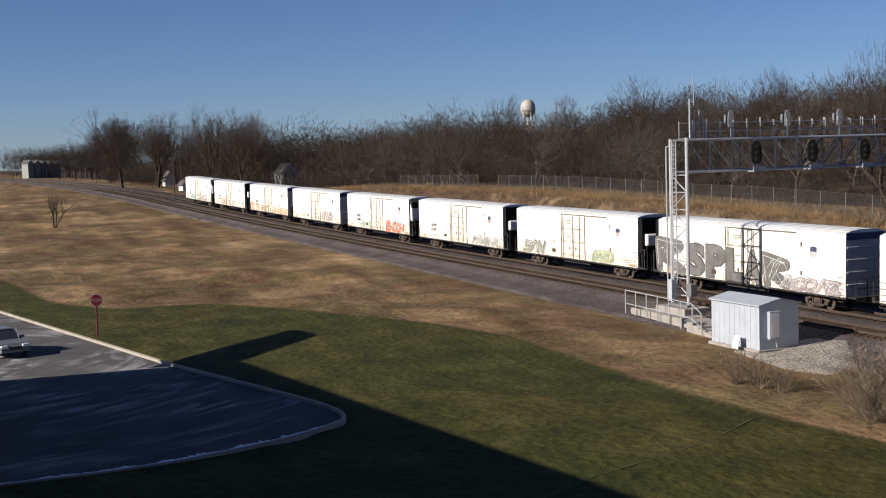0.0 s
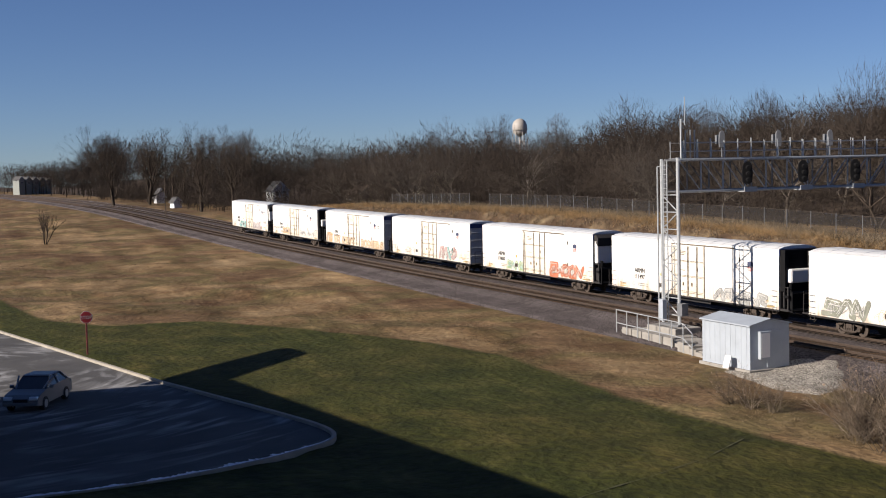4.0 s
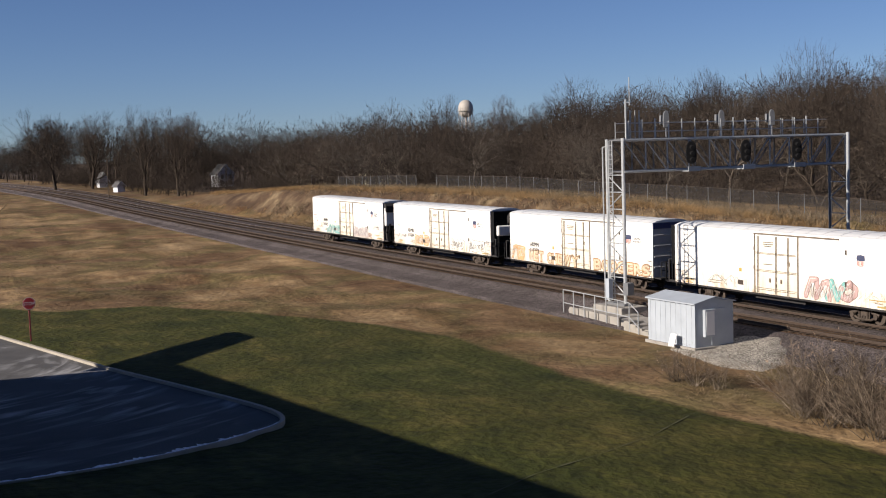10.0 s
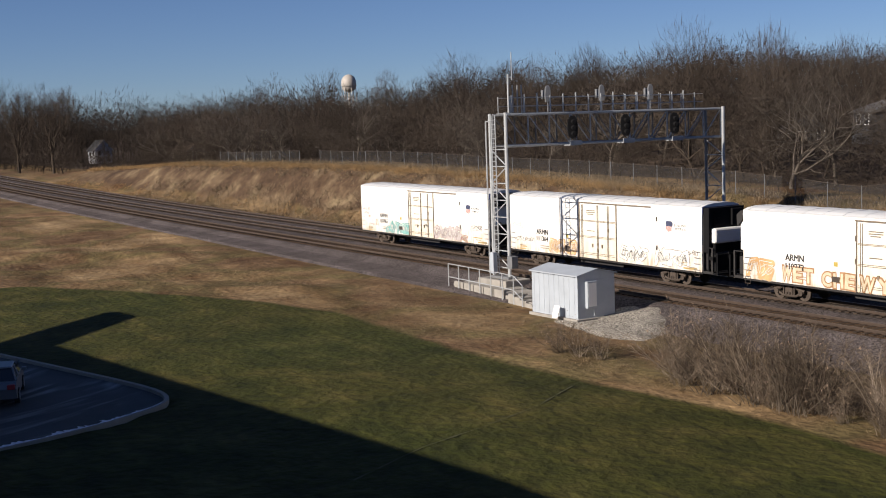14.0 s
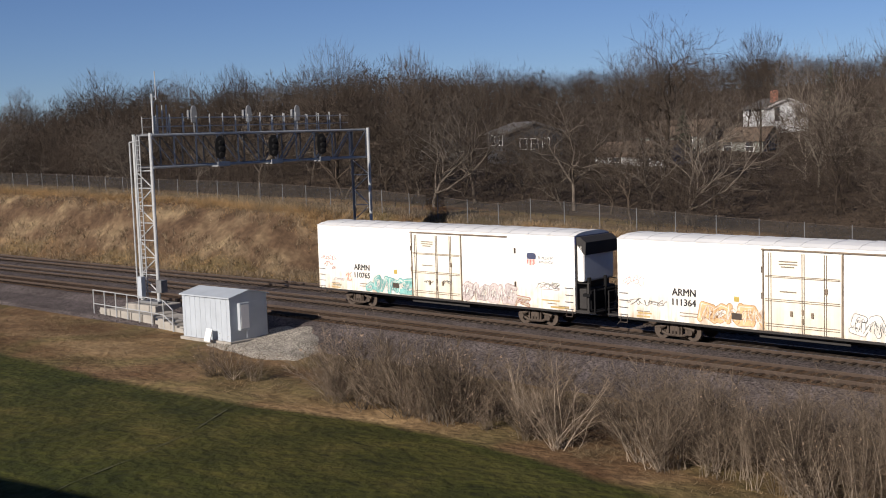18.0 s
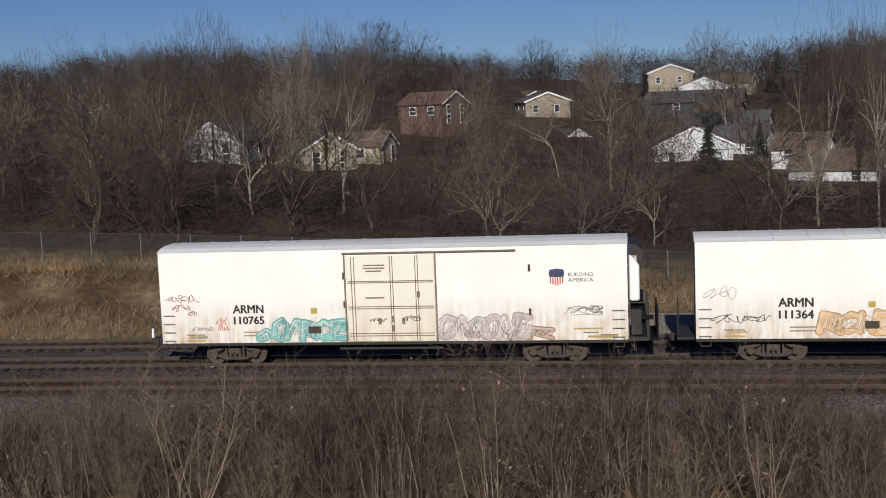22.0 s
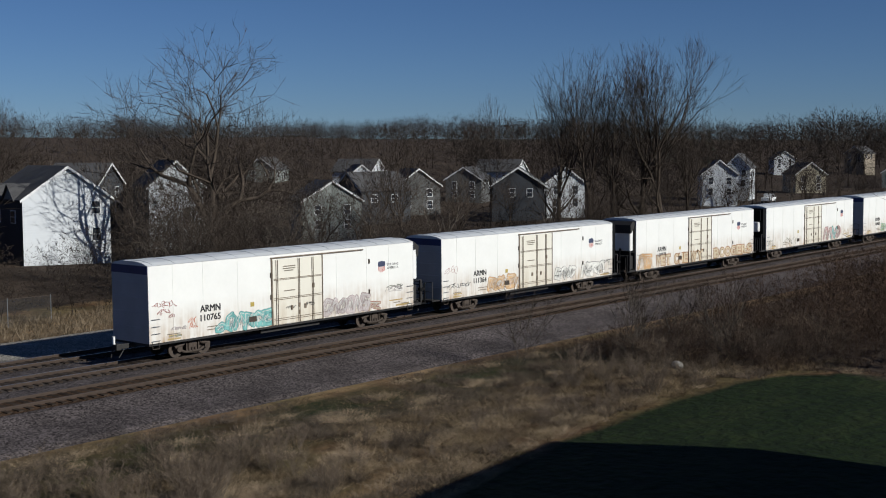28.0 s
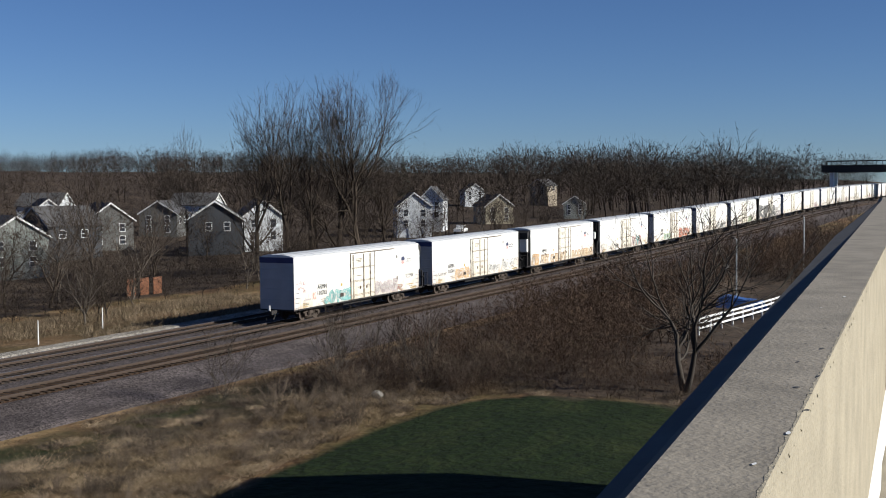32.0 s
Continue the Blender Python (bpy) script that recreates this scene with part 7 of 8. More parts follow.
def make_tree(name, meshes, x, y, sc=1.0, rz=0.0, label="", group="", squash=1.0):
    t = thing(name, label, "tree" if name != "bush" else "bush", group=group)
    part("trunk", meshes[0], t)
    part("crown", meshes[1], t)
    t.matrix_basis = pose(x, y, float(land(x, y)), 0, 0, rz)
    t.scale = (sc * squash, sc * squash, sc)
    return t


# height in degrees, as seen from the roof, to which the woods rise against the sky, by azimuth
SKYLINE = [(-100, 1.2), (-90, 1.2), (-87.4, 1.35), (-86.6, 2.5), (-82, 2.7), (-78, 2.1), (-75, 2.0), (-71, 2.8), (-66, 2.1), (-62, 2.9), (-57, 3.3), (-52, 3.9), (-48, 3.7), (-44, 3.3), (-41, 3.1), (-36, 3.4), (-32, 3.6), (-28, 3.2), (-25, 3.7),
           (-20, 3.8), (-14, 3.7), (-10, 3.2), (-6, 2.7), (4, 2.9), (11, 3.3), (17, 3.6), (22, 2.9), (30, 2.4), (45, 1.7), (52, 1.9), (60, 1.8), (66, 1.6), (72, 2.1), (80, 2.5), (88, 2.9), (100, 2.9)]


def skyline(x, y):
    e = np.interp(math.degrees(math.atan2(x, y)), [a for a, _ in SKYLINE], [b for _, b in SKYLINE])
    return EYE[2] + math.hypot(x, y) * math.tan(radians(e))


TREES = [tree_meshes(10 + k, 13, M["palebark"] if k in (2, 5, 7) else M["bark"], M["pale_twig"] if k in (2, 5, 7) else M["twig"], 0.011, spread=0.34 + 0.08 * (k % 4), r0=0.17 + 0.03 * (k % 3), clear=0.14 + 0.06 * (k % 5), lead=0.75, lift=0.03 + 0.02 * (k % 3), wiggle=0.24, stems=2 if k in (3, 6) else 1) for k in range(8)]
TALL = [tree_meshes(60 + k, 22, M["bark"], M["twig"], 0.012, forks=6, spread=0.26 + 0.03 * k, r0=0.42, clear=0.3, lead=0.6, lift=0.1, fine=3, wiggle=0.1) for k in range(3)]
TALL.append(tree_meshes(77, 22, M["bark"], M["twig"], 0.012, forks=6, spread=0.52, r0=0.62, clear=0.24, lift=0.04, fine=6, wiggle=0.16))
SMALL = [tree_meshes(140 + k, 13, M["palebark"] if k == 1 else M["bark"], M["twig"], 0.014, spread=0.45 + 0.05 * k, r0=0.2, clear=0.16, lead=0.4) for k in range(4)]
PALE = [tree_meshes(160 + k, 13, M["grey_bark"], M["grey_twig"], 0.014, spread=0.42, r0=0.12, clear=0.26 + 0.08 * k, lead=0.85, lift=0.04, wiggle=0.26, fine=6) for k in range(3)]
POPLARS = [tree_meshes(180 + k, 22, M["grey_bark"], M["grey_twig"], 0.012, forks=6, spread=0.34 + 0.05 * k, r0=0.36, clear=0.3 - 0.05 * k, lead=0.6, lift=0.07, fine=4, wiggle=0.2) for k in range(3)]
SAPLINGS = [tree_meshes(40 + k, 6, M["palebark"], M["twig"], 0.009, forks=4, spread=0.3, r0=0.045, clear=0.2, lead=0.8, lift=0.12, stems=2, fine=5) for k in range(3)]


def fuzzy_tree(rs, limbs, subs, twigs, low, thin, wide):
    """One far bare tree of unit height: trunk, curved limbs and a rounded crown of fine twigs that point outwards."""
    co, tri = [], []

    def blade(a, b, w, cross=False):
        d = b - a
        for _ in range(2 if cross else 1):
            sd = np.cross(d, rs.normal(size=3))
            sd = sd / (np.linalg.norm(sd) + 1e-9) * w
            m = len(co)
            co.extend([a - sd, a + sd, b])
            tri.append((m, m + 1, m + 2))
    up = np.array([0, 0, 1.0])
    mid = low + 0.5 * (1 - low)
    size = np.array([0.34 * wide, 0.34 * wide, 0.47 * (1 - low)])
    fork = up * (low + 0.2 * (1 - low)) + np.array([rs.normal() * 0.02, rs.normal() * 0.02, 0])
    blade(np.zeros(3), fork * 1.5, 0.0095, True)
    ends = []
    for k in range(limbs):
        e = rs.normal(size=3)
        e[2] = abs(e[2]) * 0.9 + 0.1 if k % 4 else e[2] * 0.5
        e /= np.linalg.norm(e)
        b = up * mid + e * size * (0.66 + 0.22 * rs.rand())
        a = fork * (0.75 + 0.45 * rs.rand())
        knee = a + (b - a) * 0.45 + up * 0.05 * (rs.rand() - 0.7) + np.append(e[:2] * 0.035, 0)
        blade(a, knee + (knee - a) * 0.15, 0.003, True)
        blade(knee, b, 0.0016, True)
        ends.append((knee, b))
        for _ in range(subs):
            p = knee + (b - knee) * rs.rand()
            g = e + rs.normal(size=3) * 0.55
            g /= np.linalg.norm(g)
            q = p + g * (0.08 + 0.1 * rs.rand())
            off = (q - up * mid) / size
            q = up * mid + off * size * min(1.0, 0.94 / (np.linalg.norm(off) + 1e-9))
            blade(p, q, 0.001)
            ends.append((p, q))
    for k in range(twigs):
        a, b = ends[rs.randint(len(ends))]
        p = a + (b - a) * (0.25 + 0.75 * rs.rand())
        if k % 3:
            e = rs.normal(size=3)
            p = up * mid + e / np.linalg.norm(e) * size * (0.15 + 0.75 * rs.rand() ** 0.6)
        out = (p - up * (mid - 0.12)) / size
        g = out / (np.linalg.norm(out) + 1e-9) + rs.normal(size=3) * 0.5 + up * 0.25
        blade(p, p + g / np.linalg.norm(g) * (0.04 + 0.075 * rs.rand()), thin * (0.7 + 0.6 * rs.rand()))
    return np.array(co), np.array(tri)


def round_tree(seed, wide):
    """Trunk and crown meshes of a tall bare tree, 13 m high, with a rounded crown of fine twigs."""
    co, tri = fuzzy_tree(np.random.RandomState(seed), 22, 12, 3600, 0.12, 0.0011, wide)
    trunk = Shape().bar((0, 0, -0.3), (0.1, 0.05, 5.5), 0.17, 7, 0.09).mesh("trunk", M["bark"])
    return trunk, quick_mesh("crown", co * 13, tri, M["twig"])


ROUND = [round_tree(300 + k, 1.05 + 0.1 * k) for k in range(4)]


def woods_stuff(name, spots, seed, label, kind=(11, 6, 540, 0.1, 0.0017, 1.08), mat="woods"):
    """Far woods: many bare trees in one mesh."""
    rs = np.random.RandomState(seed)
    base = [fuzzy_tree(rs, *kind) for k in range(7)]
    C, T, n = [], [], 0
    for x, y, h in spots:
        co, tri = base[rs.randint(7)]
        a = rs.rand() * 6.283
        c, s = math.cos(a), math.sin(a)
        w = h * (0.95 + 0.55 * rs.rand())
        p = np.stack([(co[:, 0] * c - co[:, 1] * s) * w + x, (co[:, 0] * s + co[:, 1] * c) * w + y, co[:, 2] * h + float(land(x, y)) - 0.2], 1)
        C.append(p)
        T.append(tri + n)
        n += len(p)
    me = quick_mesh(name, np.concatenate(C), np.concatenate(T), M[mat])
    return tagged(new(name, me), label, "woods", kind="stuff")


def house_spans():
    """Azimuth range, distance, centre and radius of each house."""
    out = []
    for o in scene.objects:
        if o.parent is None and "house" in o.name:
            p = [o.matrix_basis @ v.co for c in o.children if c.name.startswith("roof_slope") for v in c.data.vertices]
            az = [math.atan2(q.x, q.y) for q in p]
            c = sum((q.xy for q in p), Vector((0, 0))) / len(p)
            out.append((min(az), max(az), c.length, c, max((q.xy - c).length for q in p)))
    return out


HOUSES = house_spans()
luck = random.Random(99)


def clear_of_houses(x, y, keep=0.15):
    """True where a tree neither stands in a house nor hides its front; a share of those before a front are kept."""
    a, d, p = math.atan2(x, y), math.hypot(x, y), Vector((x, y))
    for lo, hi, hd, c, r in HOUSES:
        if (p - c).length < r + 1.5:
            return False
        if d < hd and hd - d < 130 and lo - 0.012 < a < hi + 0.012:
            if -60 < c.x < 30 and c.y > 125:
                return luck.random() < 0.17
            keep = 0.75 if c.y > 280 or 30 < c.x < 45 else keep
            return luck.random() < (0.0 if 60 < c.x < 80 and c.y < 110 else (0.12 if c.x < -75 and (c.y > 120 or c.x > -86) and c.y < 170 else min(1, 1.9 * keep)) if x < 100 else max(keep, 0.5))
    return True


# crowns above the woods: azimuth and height in degrees, distance, width in degrees, kind of tree
CROWNS = [(-86.2, 2.8, 330, 2.2, 1), (-84.6, 2.65, 345, 2.3, 2), (-82.2, 2.9, 350, 2.2, 0), (-80.2, 2.75, 340, 2.2, 1), (-70.9, 3.0, 260, 2.2, 3), (-68.6, 3.05, 250, 1.9, 2), (-62.1, 3.7, 170, 3.3, 7), (-51.6, 4.9, 118, 4.2, 9),
          (-48.0, 4.4, 112, 3.2, 4), (-32.0, 4.55, 150, 3.4, 8), (-24.3, 4.45, 120, 2.6, 3), (-20.2, 5.5, 100, 4.0, 9), (-15.0, 5.0, 105, 3.6, 6), (-10.6, 4.45, 210, 3.0, 3), (9.3, 3.8, 110, 3.0, 4), (25.0, 3.1, 190, 3.2, 8), (33, 3.0, 210, 2.4, 10), (55.3, 3.0, 165, 2.2, 11),
          (-65.6, 2.9, 230, 1.9, 4), (-58.6, 3.5, 150, 2.4, 5), (-56.2, 3.8, 140, 2.6, 8), (-44.6, 3.8, 125, 2.8, 6), (-37.4, 4.1, 118, 3.0, 4), (-34.8, 3.9, 140, 2.4, 7), (-28.0, 3.9, 135, 2.4, 5), (-12.4, 4.6, 235, 3.0, 4), (-5.0, 3.5, 220, 2.2, 6), (19.0, 3.8, 150, 2.6, 5)]


def plant_woods():
    rnd = random.Random(3)
    k, extra = 0, []
    # trees of their own behind the fence
    for s in np.arange(-235, 75, 2.6):
        for row in range(2):
            off = 24 + 10 * row + rnd.random() * 9
            x, y, _ = track_at(s + rnd.random() * 3, off)
            x, y = float(x), float(y)
            z = float(land(x, y))
            if not clear_of_houses(x, y, 0.3 if row else 0.45):
                continue
            h = min(17, max(5, skyline(x, y) - z)) * (0.42 + 0.58 * rnd.random())
            if -18 < s < 75:
                h = min(h, 9)
            k += 1
            if row and k % 3:
                extra.append((x, y, h))
                continue
            make_tree("bare_tree", TREES[k % 8], x, y, h / 13, rnd.random() * 360, "bare brown deciduous tree beyond the railway fence", "woodland edge trees")
    # single trees that stand out
    for x, y, h, kind, sq, label in ((77.2, 85, 24, 3, 1.0, "large spreading bare tree beside the white house"), (-70.4, 97, 17, 3, 0.95, "tall bare tree above the houses on the hill"),
                                     (129.6, 79.4, 22.5, 1, 0.85, "tall bare cottonwood in a clump"), (131.6, 76, 24, 2, 0.85, "tall bare cottonwood in a clump"), (133, 73.2, 23, 0, 0.85, "tall bare cottonwood in a clump"),
                                     (134.6, 70.7, 25.5, 1, 0.85, "tall bare cottonwood in a clump"), (135.8, 68.3, 24.5, 2, 0.85, "tall bare cottonwood in a clump"), (138.5, 66, 16, 0, 0.85, "bare cottonwood in a clump"),
                                     (107, 86, 13, 2, 0.9, "bare tree among the houses")):
        make_tree("bare_tree", TALL[kind] if kind < 10 else POPLARS[kind - 10], x, y, h / 22, rnd.random() * 360, label, squash=sq)
    make_tree("bare_tree", tree_meshes(91, 14.0, M["darkbark"], M["darkbark"], 0.007, forks=5, spread=0.42, r0=0.27, clear=0.24, lead=0.5, lift=0.06, stems=2, fine=3, wiggle=0.17), 61.7, 12.5, 1.0, 70, "dark bare tree with two trunks below the roof", squash=0.95)
    for k in range(30):
        x, y, _ = track_at(-255 - 7.5 * k, 12 + 24 * rnd.random())
        x, y = float(x), float(y)
        if math.degrees(math.atan2(x, y)) < -86.0 or not clear_of_houses(x, y, 0.0):
            continue
        h = min(22, max(8, skyline(x, y) - float(land(x, y)))) * (0.75 + 0.3 * rnd.random())
        make_tree("bare_tree", TALL[k % 3], x, y, h / 22, rnd.random() * 360, "dense bare tree beside the line", "trees beside the line")
    for k in range(46):
        x, y = 62 + 190 * rnd.random(), 64 + 44 * rnd.random()
        if clear_of_houses(x, y, 0.5):
            make_tree("bare_tree", SMALL[k % 4], x, y, 0.45 + 0.45 * rnd.random(), rnd.random() * 360, "bare garden tree between the houses", "garden trees")
    for k in range(34):
        x, y = 60 + 150 * rnd.random(), 63 + 12 * rnd.random()
        if clear_of_houses(x, y, 0.8):
            make_tree("bare_tree", SMALL[(k * 3) % 4], x, y, 0.35 + 0.3 * rnd.random(), rnd.random() * 360, "small bare tree at the edge of the gardens", "garden trees")
    make_tree("bare_tree", TREES[1], 77, 5.5, 0.85, 10, "bare tree close to the building", squash=0.6)
    make_tree("bare_tree", TREES[5], 84, 4.6, 0.9, 100, "bare tree close to the building", squash=0.6)
    make_tree("bare_tree", tree_meshes(95, 5.8, M["bark"], M["twig"], 0.012, forks=3, spread=0.22, r0=0.13, clear=0.4, lift=0.1, stems=5, fine=3), -199, 2.7, 1.0, 0, "small many-stemmed bare tree on the grass bank")
    for k in range(34):
        x = -15 + 33 * rnd.random()
        make_tree("bare_sapling", SAPLINGS[k % 3], x, 31.5 + 4 * rnd.random(), 0.42 + 0.38 * rnd.random(), rnd.random() * 360, "pale slender bare sapling among the brush", "saplings along the track")
    for x, y, h in ((56.4, 29.7, 5.2), (59.6, 26.2, 5.0), (52.5, 34.5, 4.4), (61, 30, 4.5)):
        make_tree("bare_sapling", SAPLINGS[int(x) % 3], x, y, h / 6, rnd.random() * 360, "pale slender bare sapling", "saplings by the lawn")
    for k in range(170):
        x, y = -62 + 150 * rnd.random(), 80 + 95 * rnd.random()
        if clear_of_houses(x, y, 0.45):
            make_tree("bare_tree", PALE[k % 3], x, y, 0.5 + 0.45 * rnd.random(), rnd.random() * 360, "slender pale grey bare tree among the houses", "pale trees on the slope")
    # trees that screen the houses on the slope
    for k in range(46):
        x = -96 + 78 * rnd.random()
        y = 92 + 34 * rnd.random() + 0.1 * abs(x)
        if clear_of_houses(x, y, 0.05):
            make_tree("bare_tree", (SMALL + TREES)[k % 12], x, y, (0.5 + 0.35 * rnd.random()) * (1.0 if k % 12 < 4 else 0.8), rnd.random() * 360, "bare tree in front of the houses on the slope", "trees on the slope")
    for az, el, d, wide, kind in CROWNS:
        x, y = d * math.sin(radians(az)), d * math.cos(radians(az))
        h = EYE[2] + d * math.tan(radians(el)) - float(land(x, y))
        make_tree("bare_tree", TALL[kind] if kind < 4 else ROUND[kind % 4], x, y, h / (22 if kind < 4 else 13), 47 * kind + az, "tall bare tree whose crown stands above the woods", "crowns above the woods", squash=d * radians(wide) / (h * (0.52 if kind < 3 else 0.75)))
    # grey-trunked trees on the slope, tall enough to stand against the sky
    for k, (az, el, d, wide) in enumerate(((-25.6, 4.8, 108, 3.0), (-22.2, 5.1, 98, 2.8), (-18.6, 5.3, 101, 3.2), (-16.7, 5.5, 95, 2.6), (-14.3, 5.2, 103, 2.8), (-8.0, 3.3, 120, 2.4), (-1.7, 4.2, 135, 2.8), (3.6, 4.0, 190, 2.6), (7.6, 5.1, 104, 2.4), (10.2, 5.3, 98, 2.6), (14.5, 4.4, 106, 2.6), (-29.5, 4.3, 112, 2.6))):
        x, y = d * math.sin(radians(az)), d * math.cos(radians(az))
        h = EYE[2] + d * math.tan(radians(el)) - float(land(x, y))
        make_tree("bare_tree", POPLARS[k % 3], x, y, h / 22, 71 * k, "tall grey-trunked bare tree on the slope", "tall trees on the slope", squash=d * radians(wide) / (h * 0.6))
    spots = extra
    while len(spots) < 1700:
        s, off = -430 + 540 * rnd.random(), 34 + 190 * rnd.random()
        x, y, _ = track_at(s, off)
        x, y = float(x), float(y)
        if not clear_of_houses(x, y, 0.3):
            if all((Vector((x, y)) - c).length > r + 1.5 for _, _, _, c, r in HOUSES):
                spots.append((x, y, 2.2 + 2.4 * rnd.random()))
        else:
            h = skyline(x, y) - float(land(x, y))
            spots.append((x, y, min(16, max(5, h)) * (0.58 + 0.4 * rnd.random() + 0.12 * float(wavy(x, y, 0.07, 8.0)))))
    n = 0
    while n < 800:
        x, y = -130 + 270 * rnd.random(), 115 + 190 * rnd.random()
        if y - np.interp(x, CX, CY) > 60 and clear_of_houses(x, y, 0.1):
            spots.append((x, y, 2.0 + 3.0 * rnd.random()))
            n += 1
    woods_stuff("woods", spots, 1, "brown leafless woods on the slope")
    spots = []
    while len(spots) < 2300:
        s, off = -260 + 400 * rnd.random(), 21.5 + 62 * rnd.random() ** 1.7
        x, y, _ = track_at(s, off)
        if off < 52 or clear_of_houses(float(x), float(y), 0.5):
            spots.append((float(x), float(y), (1.8 + 2.6 * rnd.random()) * (1 if off < 40 else 1.3)))
    for _ in range(900):
        x, y, _ = track_at(-245 - 260 * rnd.random(), 13.5 + 30 * rnd.random() ** 1.3)
        if math.degrees(math.atan2(float(x), float(y))) > -86.9 and clear_of_houses(float(x), float(y), 0.15):
            spots.append((float(x), float(y), 3.5 + 3.5 * rnd.random()))
    for _ in range(2600):
        x, y = -135 + 185 * rnd.random(), 84 + 105 * rnd.random()
        if all((Vector((x, y)) - c).length > r + 1 for _, _, _, c, r in HOUSES):
            spots.append((x, y, 1.4 + 2.4 * rnd.random()))
    woods_stuff("undergrowth", spots, 5, "dense brown leafless undergrowth behind the fence", (9, 3, 110, 0.0, 0.005, 1.2))
    spots = []
    while len(spots) < 2600:
        a, d = radians(-100 + 198 * rnd.random() if len(spots) % 4 else 38 + 60 * rnd.random()), 190 + 560 * rnd.random() ** 0.8
        x, y = d * math.sin(a), d * math.cos(a)
        off = y - np.interp(x, CX, CY)
        if off < (10 if x < -430 else 28 if x < 0 else 40) or not clear_of_houses(x, y, 0.1):
            continue
        h = skyline(x, y) - float(land(x, y))
        spots.append((x, y, min(25, max(6, h)) * (0.72 + 0.33 * rnd.random() + 0.12 * float(wavy(x, y, 0.045, 6.0))) * (1.1 if rnd.random() < 0.05 else 1.0)))
    while len(spots) < 3050:
        a, d = radians(-32 + 62 * rnd.random()), 235 + 110 * rnd.random()
        x, y = d * math.sin(a), d * math.cos(a)
        if all((Vector((x, y)) - c).length > r + 2 for _, _, _, c, r in HOUSES) and (y > 262 or clear_of_houses(x, y)):
            spots.append((x, y, max(5, skyline(x, y) - float(land(x, y))) * (0.65 + 0.4 * rnd.random())))
    while len(spots) < 3350:
        a, d = radians(-97 + 11 * rnd.random()), 560 + 330 * rnd.random()
        x, y = d * math.sin(a), d * math.cos(a)
        if abs(y - np.interp(x, CX, CY)) > 16:
            spots.append((x, y, max(6, skyline(x, y) - float(land(x, y))) * (0.7 + 0.3 * rnd.random())))
    woods_stuff("far_woods", spots, 2, "hazy brown leafless woods in the distance", (9, 5, 300, 0.06, 0.0023, 1.12))
    spots = []
    while len(spots) < 1450:
        x = 56 + 160 * rnd.random() ** 1.6
        off = -13.5 - 26 * rnd.random()
        y = float(np.interp(x, CX, CY)) + off
        if x > 68 and y < 18 - 0.06 * (x - 60) or 90 < x < 140 and y < 21.5 or y < float(lawn_edge(x)) + 0.8 or y < 9:
            continue
        spots.append((x, y, (1.3 + 1.5 * rnd.random()) * float(np.interp(x, [60, 72, 95], [0.75, 1.35, 1.9]))))
    woods_stuff("thicket", spots, 7, "dense brown thicket between lawn and track", (10, 3, 120, 0.0, 0.0045, 1.0), "thicket")


plant_woods()


def spruce(x, y, h):
    t = thing("spruce", "dark green spruce among bare trees", "tree", pose(x, y, float(land(x, y))))
    part("trunk", Shape().bar((0, 0, -0.3), (0, 0, h), 0.14, 6, 0.03).mesh("trunk", M["bark"]), t)
    rs = np.random.RandomState(int(abs(x) * 10) % 9999)
    n = 700
    z = h * (0.08 + 0.92 * rs.rand(n) ** 1.2)
    a = rs.rand(n) * 6.283
    r = (h - z) * 0.26 * (0.75 + 0.4 * rs.rand(n)) + 0.1
    c = np.stack([np.cos(a), np.sin(a), 0 * a], 1)
    p = np.stack([-np.sin(a), np.cos(a), 0 * a], 1)
    o = np.stack([0 * a, 0 * a, z], 1)
    tip = o + c * r[:, None] - np.array([0, 0, 1]) * (0.25 * r)[:, None]
    w = (0.12 + 0.25 * r)[:, None]
    co = np.concatenate([o, tip + p * w, tip - p * w])
    part("crown", quick_mesh("crown", co, np.stack([np.arange(n), np.arange(n) + n, np.arange(n) + 2 * n], 1), M["spruce"]), t)


for x, y, h in ((7.5, 156, 7), (14, 158, 6.2), (27, 262, 9), (-75, 150, 7), (-80, 165, 8), (-84, 118, 7), (96, 205, 9), (70, 195, 9), (400, 200, 16), (415, 190, 15), (-64, 150, 7), (-94, 170, 10), (-63, 131, 7.5), (-58.5, 128, 5.5), (-71, 140, 6)):
    spruce(x, y, h)


